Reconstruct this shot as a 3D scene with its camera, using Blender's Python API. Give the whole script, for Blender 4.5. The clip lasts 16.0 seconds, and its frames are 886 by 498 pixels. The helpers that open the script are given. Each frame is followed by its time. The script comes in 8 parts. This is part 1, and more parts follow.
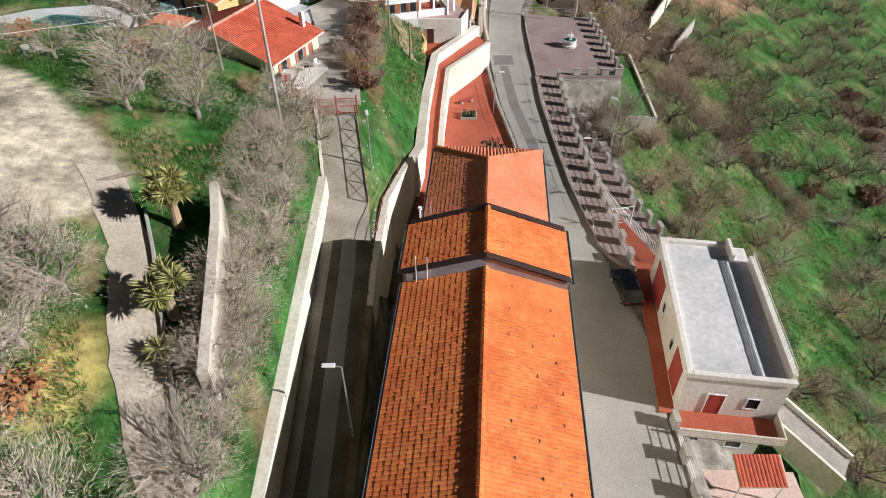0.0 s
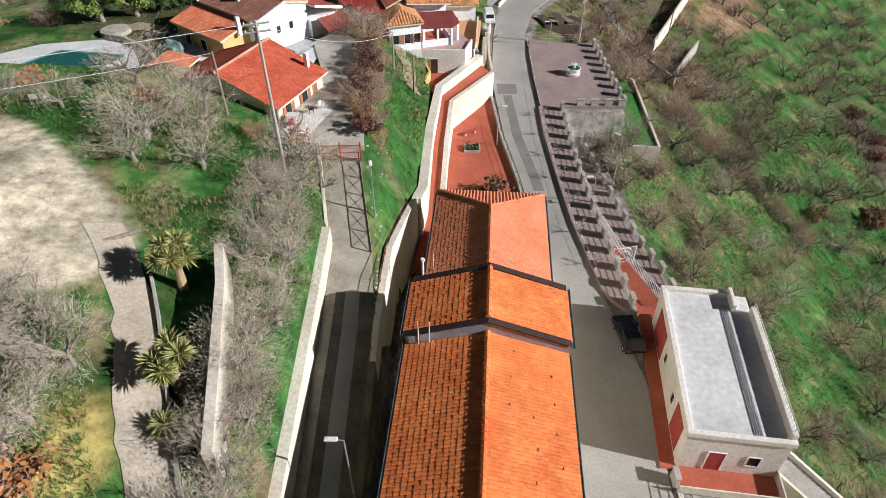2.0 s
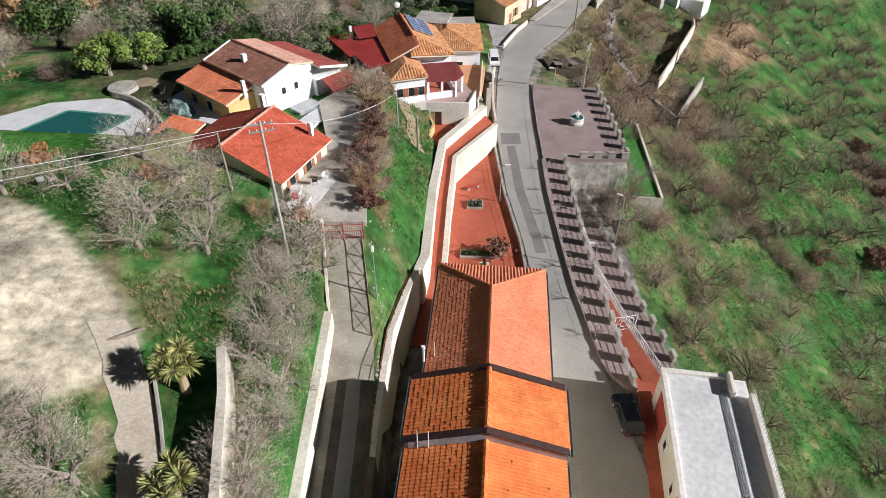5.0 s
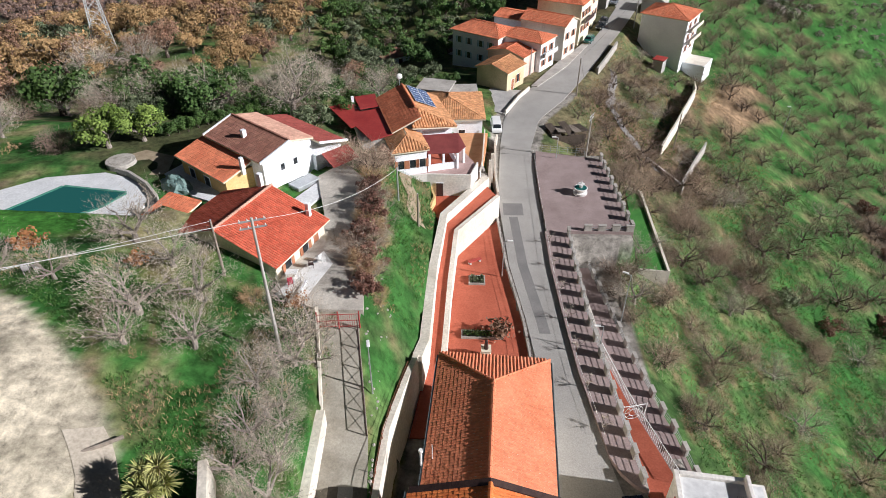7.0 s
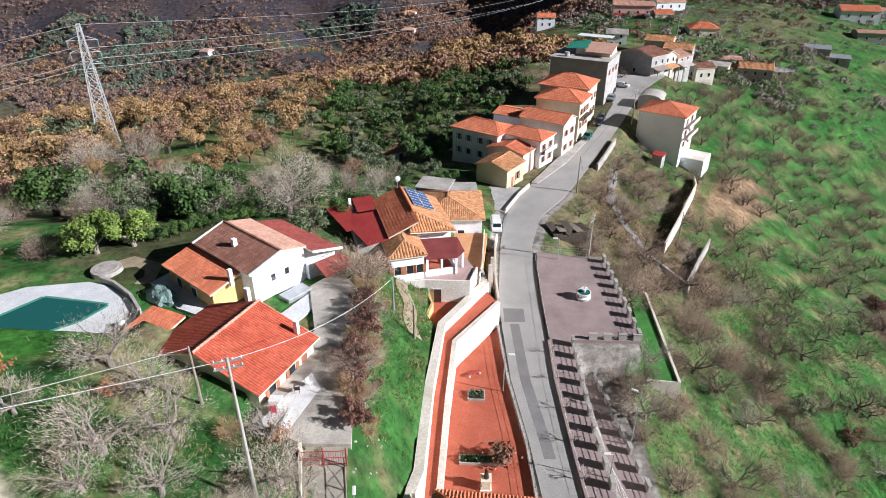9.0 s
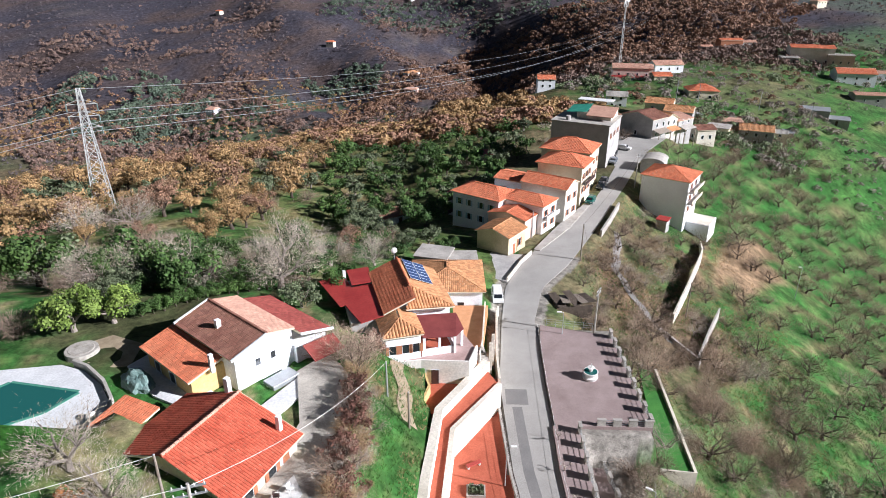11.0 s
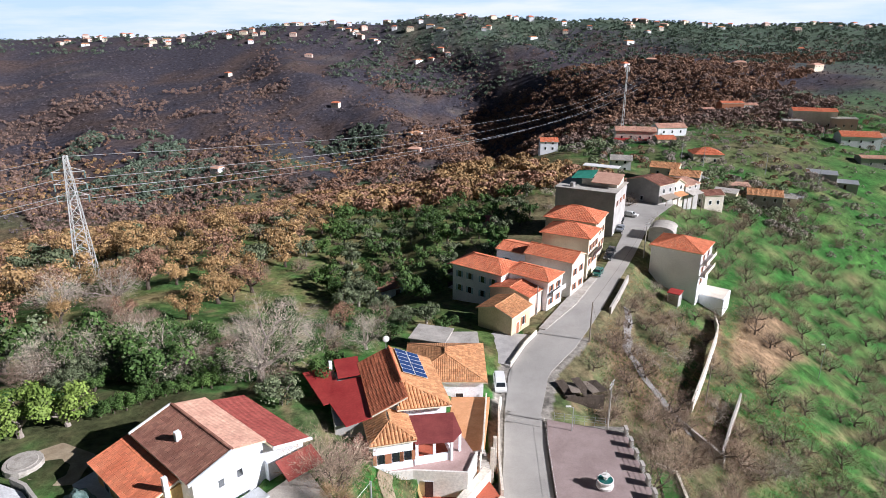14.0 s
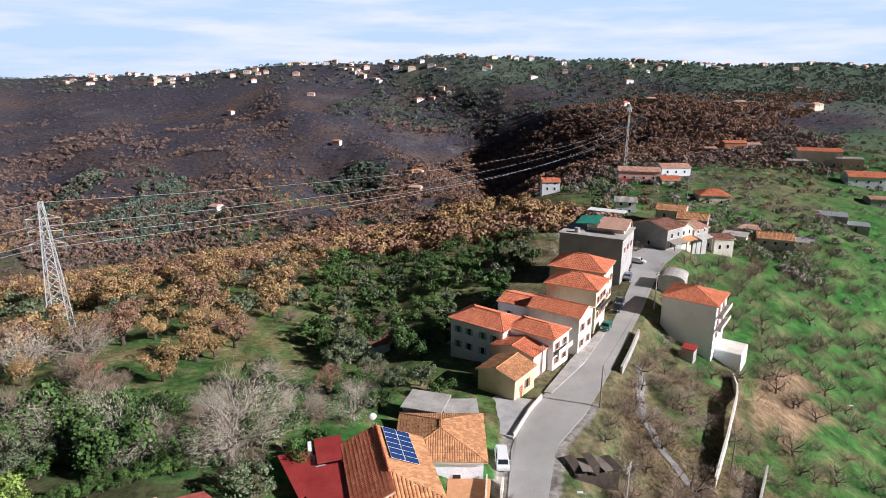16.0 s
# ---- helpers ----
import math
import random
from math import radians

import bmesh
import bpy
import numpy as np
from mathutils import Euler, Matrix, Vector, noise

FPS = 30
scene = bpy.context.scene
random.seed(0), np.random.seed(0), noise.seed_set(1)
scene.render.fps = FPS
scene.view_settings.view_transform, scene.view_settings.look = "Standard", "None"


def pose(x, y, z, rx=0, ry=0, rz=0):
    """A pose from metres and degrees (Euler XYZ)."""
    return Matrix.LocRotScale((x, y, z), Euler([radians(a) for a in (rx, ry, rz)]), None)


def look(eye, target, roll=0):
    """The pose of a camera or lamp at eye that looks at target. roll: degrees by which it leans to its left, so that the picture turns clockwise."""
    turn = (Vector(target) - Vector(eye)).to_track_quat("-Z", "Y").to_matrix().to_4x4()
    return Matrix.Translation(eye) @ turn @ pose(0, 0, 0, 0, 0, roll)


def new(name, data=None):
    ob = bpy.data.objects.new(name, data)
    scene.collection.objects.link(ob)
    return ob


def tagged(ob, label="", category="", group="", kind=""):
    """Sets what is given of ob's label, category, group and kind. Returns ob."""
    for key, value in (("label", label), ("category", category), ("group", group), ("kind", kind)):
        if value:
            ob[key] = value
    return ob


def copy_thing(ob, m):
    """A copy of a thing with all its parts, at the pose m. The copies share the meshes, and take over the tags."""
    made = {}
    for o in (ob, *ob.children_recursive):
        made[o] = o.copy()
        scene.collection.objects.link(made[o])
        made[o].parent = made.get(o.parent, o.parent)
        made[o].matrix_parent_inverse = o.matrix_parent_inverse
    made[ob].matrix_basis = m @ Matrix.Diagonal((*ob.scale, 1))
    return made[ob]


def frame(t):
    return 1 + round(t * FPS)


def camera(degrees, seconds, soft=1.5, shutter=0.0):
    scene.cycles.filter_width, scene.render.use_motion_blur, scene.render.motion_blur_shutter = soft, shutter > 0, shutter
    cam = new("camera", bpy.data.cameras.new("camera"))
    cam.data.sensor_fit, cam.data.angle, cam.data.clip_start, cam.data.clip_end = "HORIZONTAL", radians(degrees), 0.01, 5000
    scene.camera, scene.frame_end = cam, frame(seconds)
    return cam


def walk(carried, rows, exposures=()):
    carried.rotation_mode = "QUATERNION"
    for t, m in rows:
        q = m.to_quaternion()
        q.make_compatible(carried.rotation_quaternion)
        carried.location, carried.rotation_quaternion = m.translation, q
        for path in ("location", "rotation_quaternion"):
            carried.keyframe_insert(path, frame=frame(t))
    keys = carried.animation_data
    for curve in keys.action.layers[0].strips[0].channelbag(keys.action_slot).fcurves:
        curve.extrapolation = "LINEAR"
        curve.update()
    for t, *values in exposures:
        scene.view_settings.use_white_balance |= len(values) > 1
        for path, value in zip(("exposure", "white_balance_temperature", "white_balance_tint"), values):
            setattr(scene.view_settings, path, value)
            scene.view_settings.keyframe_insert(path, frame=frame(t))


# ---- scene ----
cam = camera(70.7, 16.0, soft=0.85)
METRES, EYE, TILT, LEAN, TURN = 42.0, 38.0, -40.9, 0.0, 0.0
ROWS = [
    (0.0, 0.0, 0.0, 0.0, 0.0, 0.0, -0.0),
    (0.5, -0.0008, 0.0027, 0.0202, 0.06, -0.02, -0.08),
    (1.0, -0.0004, 0.0022, 0.0436, 0.14, 0.01, -0.14),
    (1.5, 0.0008, -0.002, 0.0674, 0.23, 0.0, -0.19),
    (2.0, 0.0017, -0.0071, 0.0936, 0.33, 0.04, -0.24),
    (2.5, 0.0029, -0.0111, 0.1179, 0.44, 0.05, -0.32),
    (3.0, 0.004, -0.0152, 0.1466, 0.54, 0.06, -0.41),
    (3.5, 0.0045, -0.0184, 0.1747, 0.6, 0.08, -0.47),
    (4.0, 0.0058, -0.0211, 0.2038, 0.66, 0.11, -0.54),
    (6.5, 0.0114, 0.0147, 0.3143, 1.01, 2.48, -0.89),
    (7.0, 0.0133, 0.0294, 0.34, 1.08, 4.49, -0.96),
    (7.5, 0.0152, 0.0432, 0.3651, 1.1, 6.36, -1.02),
    (8.0, 0.0174, 0.0609, 0.3906, 1.14, 8.39, -1.06),
    (8.5, 0.0195, 0.0767, 0.4137, 1.18, 10.07, -1.09),
    (9.0, 0.0222, 0.0941, 0.4376, 1.23, 11.69, -1.12),
    (9.5, 0.0235, 0.1109, 0.4583, 1.26, 13.05, -1.18),
    (12.0, 0.0355, 0.2138, 0.5739, 1.43, 18.41, -1.48),
    (12.5, 0.0376, 0.2358, 0.5969, 1.47, 19.2, -1.53),
    (13.0, 0.039, 0.2606, 0.6221, 1.5, 20.05, -1.58),
    (13.5, 0.0411, 0.2833, 0.6447, 1.54, 20.83, -1.62),
    (14.0, 0.0427, 0.3077, 0.671, 1.57, 21.62, -1.66),
    (14.5, 0.0445, 0.3321, 0.6949, 1.61, 22.41, -1.7),
    (15.0, 0.0466, 0.3636, 0.7261, 1.61, 23.24, -1.74),
    (15.5, 0.0487, 0.4037, 0.7641, 1.63, 24.03, -1.76),
    (16.0, 0.0513, 0.4619, 0.8174, 1.63, 24.89, -1.79),
]
walk(cam, [(t, pose(0, 0, EYE, TILT, LEAN, TURN) @ pose(METRES * x, METRES * y, METRES * z, 90 + pitch, roll, yaw)) for t, x, y, z, yaw, pitch, roll in ROWS], exposures=[(0.0, 0.36, 5950, 14), (6.5, 0.42, 5850, 15), (9.5, 0.74, 5650, 16), (12.0, 0.82, 5650, 17), (16.0, 0.6, 5800, 18)])

# world, sun and exposure
SUN_EL, SUN_AZ = radians(27.0), radians(105.0)
world = bpy.data.worlds.new("sky")
scene.world = world
world.use_nodes = True
wn = world.node_tree.nodes
sky = wn.new("ShaderNodeTexSky")
sky.sky_type, sky.sun_disc = "NISHITA", False
sky.sun_elevation, sky.sun_rotation = SUN_EL, SUN_AZ
sky.air_density, sky.dust_density = 1.25, 0.25
wn["Background"].inputs["Strength"].default_value = 0.0092
world.node_tree.links.new(sky.outputs[0], wn["Background"].inputs["Color"])
sun = new("sun", bpy.data.lights.new("sun", "SUN"))
sun.data.energy, sun.data.angle, sun.data.color = 5.0, radians(0.55), (1.0, 0.94, 0.84)
TO_SUN = Vector((math.sin(SUN_AZ) * math.cos(SUN_EL), math.cos(SUN_AZ) * math.cos(SUN_EL), math.sin(SUN_EL)))
sun.matrix_world = look((60, 0, 120), Vector((60, 0, 120)) - TO_SUN)


# ---------- materials ----------
def material(name, dark, light, scale=1.0, rough=0.85, bump=0.25, fine=12.0, metal=0.0, vary=0.0, island=0.0, stretch=(1, 1, 1), spec=0.3):
    """Two-scale procedural surface: broad patches between two colours, fine grain and relief."""
    m = bpy.data.materials.new(name)
    m.use_nodes = True
    nt = m.node_tree
    n, l = nt.nodes, nt.links
    bsdf = n["Principled BSDF"]
    geo = n.new("ShaderNodeNewGeometry")
    mapping = n.new("ShaderNodeMapping")
    mapping.inputs["Scale"].default_value = stretch
    l.new(geo.outputs["Position"], mapping.inputs["Vector"])
    broad, grain = n.new("ShaderNodeTexNoise"), n.new("ShaderNodeTexNoise")
    broad.inputs["Scale"].default_value, broad.inputs["Detail"].default_value = scale, 6.0
    broad.inputs["Roughness"].default_value = 0.65
    grain.inputs["Scale"].default_value, grain.inputs["Detail"].default_value = scale * fine, 3.0
    for t in (broad, grain):
        l.new(mapping.outputs["Vector"], t.inputs["Vector"])
    ramp = n.new("ShaderNodeValToRGB")
    ramp.color_ramp.elements[0].position, ramp.color_ramp.elements[1].position = 0.3, 0.7
    ramp.color_ramp.elements[0].color, ramp.color_ramp.elements[1].color = (*dark, 1), (*light, 1)
    l.new(broad.outputs["Fac"], ramp.inputs["Fac"])
    rng = n.new("ShaderNodeMapRange")
    rng.inputs["To Min"].default_value, rng.inputs["To Max"].default_value = 0.7, 1.3
    l.new(grain.outputs["Fac"], rng.inputs["Value"])
    hsv = n.new("ShaderNodeHueSaturation")
    l.new(ramp.outputs["Color"], hsv.inputs["Color"])
    last = rng.outputs["Result"]
    for amount, source in ((vary, "object"), (island, "island")):
        if amount:
            r = n.new("ShaderNodeMapRange")
            r.inputs["To Min"].default_value, r.inputs["To Max"].default_value = 1 - amount, 1 + amount
            if source == "object":
                l.new(n.new("ShaderNodeObjectInfo").outputs["Random"], r.inputs["Value"])
            else:
                l.new(geo.outputs["Random Per Island"], r.inputs["Value"])
            mul = n.new("ShaderNodeMath")
            mul.operation = "MULTIPLY"
            l.new(last, mul.inputs[0])
            l.new(r.outputs["Result"], mul.inputs[1])
            last = mul.outputs[0]
    l.new(last, hsv.inputs["Value"])
    l.new(hsv.outputs["Color"], bsdf.inputs["Base Color"])
    bsdf.inputs["Roughness"].default_value, bsdf.inputs["Metallic"].default_value = rough, metal
    bsdf.inputs["Specular IOR Level"].default_value = spec
    if bump:
        b = n.new("ShaderNodeBump")
        b.inputs["Strength"].default_value, b.inputs["Distance"].default_value = bump, 0.05
        l.new(grain.outputs["Fac"], b.inputs["Height"])
        l.new(b.outputs["Normal"], bsdf.inputs["Normal"])
    return m


def glass_material(name, tint, rough=0.08, spec=0.8):
    m = bpy.data.materials.new(name)
    m.use_nodes = True
    b = m.node_tree.nodes["Principled BSDF"]
    b.inputs["Base Color"].default_value = (*tint, 1)
    b.inputs["Roughness"].default_value = rough
    b.inputs["Specular IOR Level"].default_value = spec
    return m


TERRA = material("terracotta tile", (0.66, 0.148, 0.04), (0.86, 0.29, 0.085), 0.6, 0.8, 0.3, 14, island=0.13)
TERRA_SALMON = material("smooth salmon tile", (0.66, 0.21, 0.1), (0.8, 0.3, 0.16), 0.35, 0.8, 0.2, 10, island=0.07)
TERRA_OLD = material("weathered tan tile", (0.42, 0.19, 0.085), (0.62, 0.33, 0.16), 0.7, 0.9, 0.3, 12, island=0.25)
TERRA_RED = material("red roof tile", (0.46, 0.085, 0.045), (0.6, 0.15, 0.085), 0.5, 0.75, 0.3, 12, island=0.15)
TERRA_BROWN = material("brown roof tile", (0.2, 0.085, 0.06), (0.34, 0.17, 0.12), 0.5, 0.85, 0.3, 12, island=0.2)
TERRA_PINK = material("faded pink roof tile", (0.48, 0.27, 0.2), (0.62, 0.38, 0.28), 0.5, 0.9, 0.3, 12, island=0.12)
TERRA_DKRED = material("dark red roof tile", (0.22, 0.045, 0.038), (0.33, 0.085, 0.065), 0.5, 0.8, 0.3, 12, island=0.15)
LIMELEAF = material("yellow green leaves", (0.08, 0.135, 0.02), (0.21, 0.29, 0.06), 0.25, 0.7, 0.0, 8, island=0.35, vary=0.15)
SHEET_RED = material("dark red sheet roof", (0.3, 0.03, 0.03), (0.4, 0.06, 0.05), 0.4, 0.55, 0.15, 10)
MAROON = material("maroon awning cloth", (0.16, 0.035, 0.035), (0.24, 0.06, 0.055), 0.6, 0.7, 0.2, 12)
WHITE = material("white plaster", (0.8, 0.82, 0.86), (0.89, 0.91, 0.94), 0.35, 0.9, 0.2, 14)
CREAM = material("cream plaster", (0.66, 0.58, 0.42), (0.8, 0.73, 0.58), 0.3, 0.9, 0.2, 14)
WALLWHITE = material("pale rendered wall", (0.58, 0.52, 0.43), (0.8, 0.75, 0.66), 0.25, 0.9, 0.3, 16)
OCHRE = material("ochre plaster", (0.55, 0.36, 0.14), (0.7, 0.5, 0.24), 0.35, 0.9, 0.2, 14)
PINK = material("pink plaster", (0.62, 0.45, 0.38), (0.76, 0.6, 0.52), 0.35, 0.9, 0.2, 14)
GREY = material("grey cement render", (0.32, 0.31, 0.3), (0.5, 0.48, 0.46), 0.35, 0.92, 0.3, 14)
CONCRETE = material("weathered concrete", (0.3, 0.28, 0.25), (0.52, 0.49, 0.45), 0.5, 0.92, 0.4, 14)
FLATROOF = material("pale roof membrane", (0.56, 0.565, 0.57), (0.76, 0.76, 0.75), 0.25, 0.85, 0.2, 9)
ASPHALT = material("old grey asphalt", (0.3, 0.288, 0.268), (0.42, 0.402, 0.375), 0.12, 0.9, 0.3, 60)
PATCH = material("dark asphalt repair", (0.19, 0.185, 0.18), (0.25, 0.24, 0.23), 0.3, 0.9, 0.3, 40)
# brown wall colour with the hall's shade painted in
SHADEWALL = material("dark mossy render", (0.09, 0.075, 0.055), (0.2, 0.165, 0.125), 0.4, 0.95, 0.4, 12)
RUST = material("rusty iron", (0.16, 0.07, 0.04), (0.28, 0.13, 0.075), 2.0, 0.85, 0.2, 10)
# lane colour taken down to deepen the hall's shadow on it
LANE_SHADE = material("dark mossy asphalt", (0.05, 0.046, 0.04), (0.15, 0.135, 0.11), 0.35, 0.92, 0.3, 16)
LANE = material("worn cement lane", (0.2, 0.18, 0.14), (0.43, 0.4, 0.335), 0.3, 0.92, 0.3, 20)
DIRT = material("pale dirt track", (0.36, 0.31, 0.24), (0.56, 0.5, 0.41), 0.3, 0.95, 0.5, 16)
PAVING = material("mauve paving", (0.25, 0.19, 0.18), (0.37, 0.29, 0.275), 0.3, 0.85, 0.25, 25)
REDFLOOR = material("red terrace paint", (0.36, 0.085, 0.045), (0.5, 0.14, 0.08), 0.3, 0.8, 0.2, 18)
REDPANEL = material("red painted panel", (0.34, 0.05, 0.04), (0.44, 0.08, 0.06), 0.6, 0.7, 0.2, 12)
PATIO = material("orange patio tile", (0.5, 0.23, 0.1), (0.66, 0.35, 0.18), 0.5, 0.8, 0.2, 14)
YARDC = material("pale worn cement", (0.32, 0.29, 0.25), (0.6, 0.56, 0.49), 0.45, 0.92, 0.3, 16)
PATIOGREY = material("faded pinkish patio tile", (0.36, 0.24, 0.22), (0.5, 0.36, 0.33), 0.5, 0.85, 0.2, 14)
BLUESHUT = material("pale blue shutter paint", (0.28, 0.42, 0.52), (0.38, 0.52, 0.62), 1.0, 0.7, 0.1, 8)
SAND = material("sandy cream plaster", (0.56, 0.45, 0.27), (0.7, 0.59, 0.39), 0.35, 0.9, 0.2, 14)
PATHSOIL = material("trodden soil", (0.24, 0.185, 0.12), (0.4, 0.33, 0.23), 0.8, 0.95, 0.4, 12)
LILAC = material("grey flashing", (0.25, 0.24, 0.27), (0.42, 0.4, 0.43), 0.8, 0.75, 0.2, 10)
METAL = material("galvanised metal", (0.36, 0.38, 0.4), (0.55, 0.57, 0.58), 1.0, 0.5, 0.1, 10, metal=0.6)
PYLONM = material("pylon steel", (0.42, 0.43, 0.42), (0.58, 0.59, 0.58), 0.5, 0.6, 0.1, 8)
GUTTER = material("weathered copper gutter", (0.16, 0.22, 0.24), (0.3, 0.36, 0.38), 1.2, 0.6, 0.1, 8, metal=0.3)
DARKMETAL = material("dark iron", (0.05, 0.03, 0.03), (0.1, 0.06, 0.05), 2.0, 0.6, 0.1, 8, metal=0.4)
GATERED = material("red gate paint", (0.3, 0.04, 0.04), (0.4, 0.07, 0.06), 2.0, 0.6, 0.1, 8)
WHITEPAINT = material("white painted metal", (0.7, 0.7, 0.68), (0.82, 0.82, 0.8), 2.0, 0.5, 0.05, 8)
MARBLE = material("white stone", (0.66, 0.65, 0.62), (0.82, 0.81, 0.79), 1.5, 0.6, 0.1, 8)
WOOD = material("grey weathered pole wood", (0.2, 0.165, 0.13), (0.34, 0.29, 0.24), 1.0, 0.9, 0.4, 20, stretch=(4, 4, 0.6))
BARK = material("grey bark", (0.2, 0.17, 0.145), (0.38, 0.33, 0.29), 1.5, 0.95, 0.6, 10)
BARKDARK = material("dark bark", (0.055, 0.042, 0.032), (0.12, 0.095, 0.075), 1.5, 0.95, 0.6, 10)
TWIG = material("pale bare twigs", (0.38, 0.325, 0.25), (0.6, 0.525, 0.43), 0.35, 0.95, 0.0, 8, island=0.35, vary=0.14)
TWIGBROWN = material("brown bare twigs", (0.17, 0.125, 0.092), (0.36, 0.275, 0.21), 0.3, 0.95, 0.0, 8, island=0.35, vary=0.25)
TWIGTAN = material("tan bare twigs", (0.34, 0.25, 0.18), (0.54, 0.42, 0.32), 0.3, 0.95, 0.0, 8, island=0.35, vary=0.2)
LAWN = material("bright mown grass", (0.04, 0.16, 0.03), (0.075, 0.24, 0.045), 0.6, 0.95, 0.4, 14)
REDBROWN = material("dry red brown leaves", (0.12, 0.055, 0.04), (0.24, 0.125, 0.09), 0.3, 0.9, 0.0, 8, island=0.35, vary=0.2)
PALEHOUSE = material("pale house render", (0.7, 0.66, 0.6), (0.84, 0.81, 0.77), 0.3, 0.9, 0.2, 14)
REED = material("dry reeds", (0.34, 0.22, 0.12), (0.54, 0.39, 0.22), 0.5, 0.95, 0.0, 8, island=0.3)
RUSTLEAF = material("rust brown leaves", (0.2, 0.115, 0.075), (0.36, 0.215, 0.14), 0.2, 0.9, 0.0, 8, island=0.35, vary=0.2)
TERRA_VIL = material("village roof tile", (0.54, 0.15, 0.07), (0.7, 0.25, 0.13), 0.5, 0.8, 0.3, 12, island=0.15)
TANLEAF = material("tan oak leaves", (0.285, 0.178, 0.078), (0.46, 0.305, 0.142), 0.15, 0.9, 0.0, 8, island=0.35, vary=0.2)
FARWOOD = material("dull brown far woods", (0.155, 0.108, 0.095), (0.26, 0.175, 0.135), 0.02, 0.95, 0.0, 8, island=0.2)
# the next two are tinted blue-grey to put distance haze into their colour
FARBURNT_HAZE = material("grey burnt far trees", (0.1, 0.085, 0.098), (0.17, 0.145, 0.15), 0.02, 0.95, 0.0, 8, island=0.2)
FARGREEN_HAZE = material("dull green far woods", (0.075, 0.11, 0.085), (0.145, 0.185, 0.125), 0.02, 0.95, 0.0, 8, island=0.25)
GREENLEAF = material("green leaves", (0.025, 0.06, 0.016), (0.1, 0.175, 0.038), 0.12, 0.7, 0.0, 8, island=0.4, vary=0.25)
OLIVELEAF = material("grey green leaves", (0.09, 0.12, 0.06), (0.2, 0.235, 0.13), 0.25, 0.8, 0.0, 8, island=0.35, vary=0.2)
YUCCALEAF = material("yellow green sword leaves", (0.2, 0.24, 0.06), (0.45, 0.42, 0.17), 0.9, 0.6, 0.0, 8, island=0.4)
THATCH = material("dead leaf skirt", (0.28, 0.21, 0.12), (0.46, 0.36, 0.22), 1.5, 0.95, 0.3, 8, stretch=(3, 3, 0.6))
ORANGELEAF = material("orange dry leaves", (0.26, 0.11, 0.045), (0.42, 0.2, 0.08), 0.6, 0.9, 0.0, 8, island=0.3)
GRASSY = material("grass blades", (0.045, 0.125, 0.025), (0.11, 0.22, 0.045), 0.2, 0.9, 0.0, 8, island=0.35)
SOLAR = glass_material("blue solar cell", (0.02, 0.05, 0.16), 0.15)
PANE = glass_material("dark window glass", (0.02, 0.025, 0.03))
POOLSTONE = material("pale pool paving", (0.56, 0.57, 0.58), (0.74, 0.75, 0.76), 0.4, 0.85, 0.2, 12)
POOLRIM = material("green pool liner edge", (0.05, 0.2, 0.15), (0.09, 0.3, 0.22), 0.8, 0.6, 0.1, 8)
POOLWATER = glass_material("green pool water", (0.02, 0.11, 0.1), 0.1, 0.3)
CARBLACK = glass_material("black car paint", (0.02, 0.023, 0.028), 0.2)
CARWHITE = glass_material("white car paint", (0.75, 0.75, 0.74), 0.25)
CARGREEN = glass_material("green car paint", (0.02, 0.13, 0.11), 0.25)
CARGREY = glass_material("grey car paint", (0.16, 0.18, 0.21), 0.25)
RUBBER = material("tyre rubber", (0.02, 0.02, 0.02), (0.04, 0.04, 0.04), 4, 0.9, 0.1, 8)
TARP = material("green grey tarpaulin", (0.1, 0.17, 0.16), (0.22, 0.3, 0.28), 0.9, 0.55, 0.4, 6)
GREENNET = material("green netting", (0.02, 0.2, 0.14), (0.05, 0.3, 0.22), 0.8, 0.8, 0.2, 10)
REDCLOTH = material("red awning", (0.4, 0.03, 0.06), (0.5, 0.06, 0.1), 0.8, 0.7, 0.1, 8)
STONE = material("grey field stone", (0.25, 0.23, 0.2), (0.45, 0.42, 0.38), 1.2, 0.95, 0.5, 8, vary=0.2)
BRICKM = material("bare hollow brick", (0.3, 0.12, 0.06), (0.45, 0.2, 0.11), 1.2, 0.95, 0.4, 10)


# ---------- building helpers ----------
def mesh_of(name, bm, mat):
    me = bpy.data.meshes.new(name)
    bm.to_mesh(me)
    bm.free()
    me.materials.append(mat)
    return me


def part(name, bm, mat, parent, label=""):
    """Links a bmesh as one mesh object under a thing or a part."""
    ob = new(name, mesh_of(name, bm, mat))
    ob.parent = parent
    if label:
        ob["label"] = label
    return ob


def thing(name, m, label, category, group="", kind=""):
    """An empty at the base of a thing, to parent its parts."""
    ob = new(name)
    ob.empty_display_size = 0.2
    ob.matrix_world = m
    return tagged(ob, label, category, group, kind)


def solid(name, bm, mat, label, category="", group="", kind="", m=None):
    """A thing that is one mesh."""
    ob = new(name, mesh_of(name, bm, mat))
    if m is not None:
        ob.matrix_world = m
    return tagged(ob, label, category, group, kind)


def add_box(bm, x0, y0, z0, x1, y1, z1, bevel=0.0):
    r = bmesh.ops.create_cube(bm, size=1, matrix=Matrix.Translation(((x0 + x1) / 2, (y0 + y1) / 2, (z0 + z1) / 2)) @ Matrix.Diagonal((abs(x1 - x0), abs(y1 - y0), abs(z1 - z0), 1)))
    if bevel:
        edges = list({e for v in r["verts"] for e in v.link_edges})
        bmesh.ops.bevel(bm, geom=edges, offset=bevel, segments=1, affect="EDGES")
    return bm


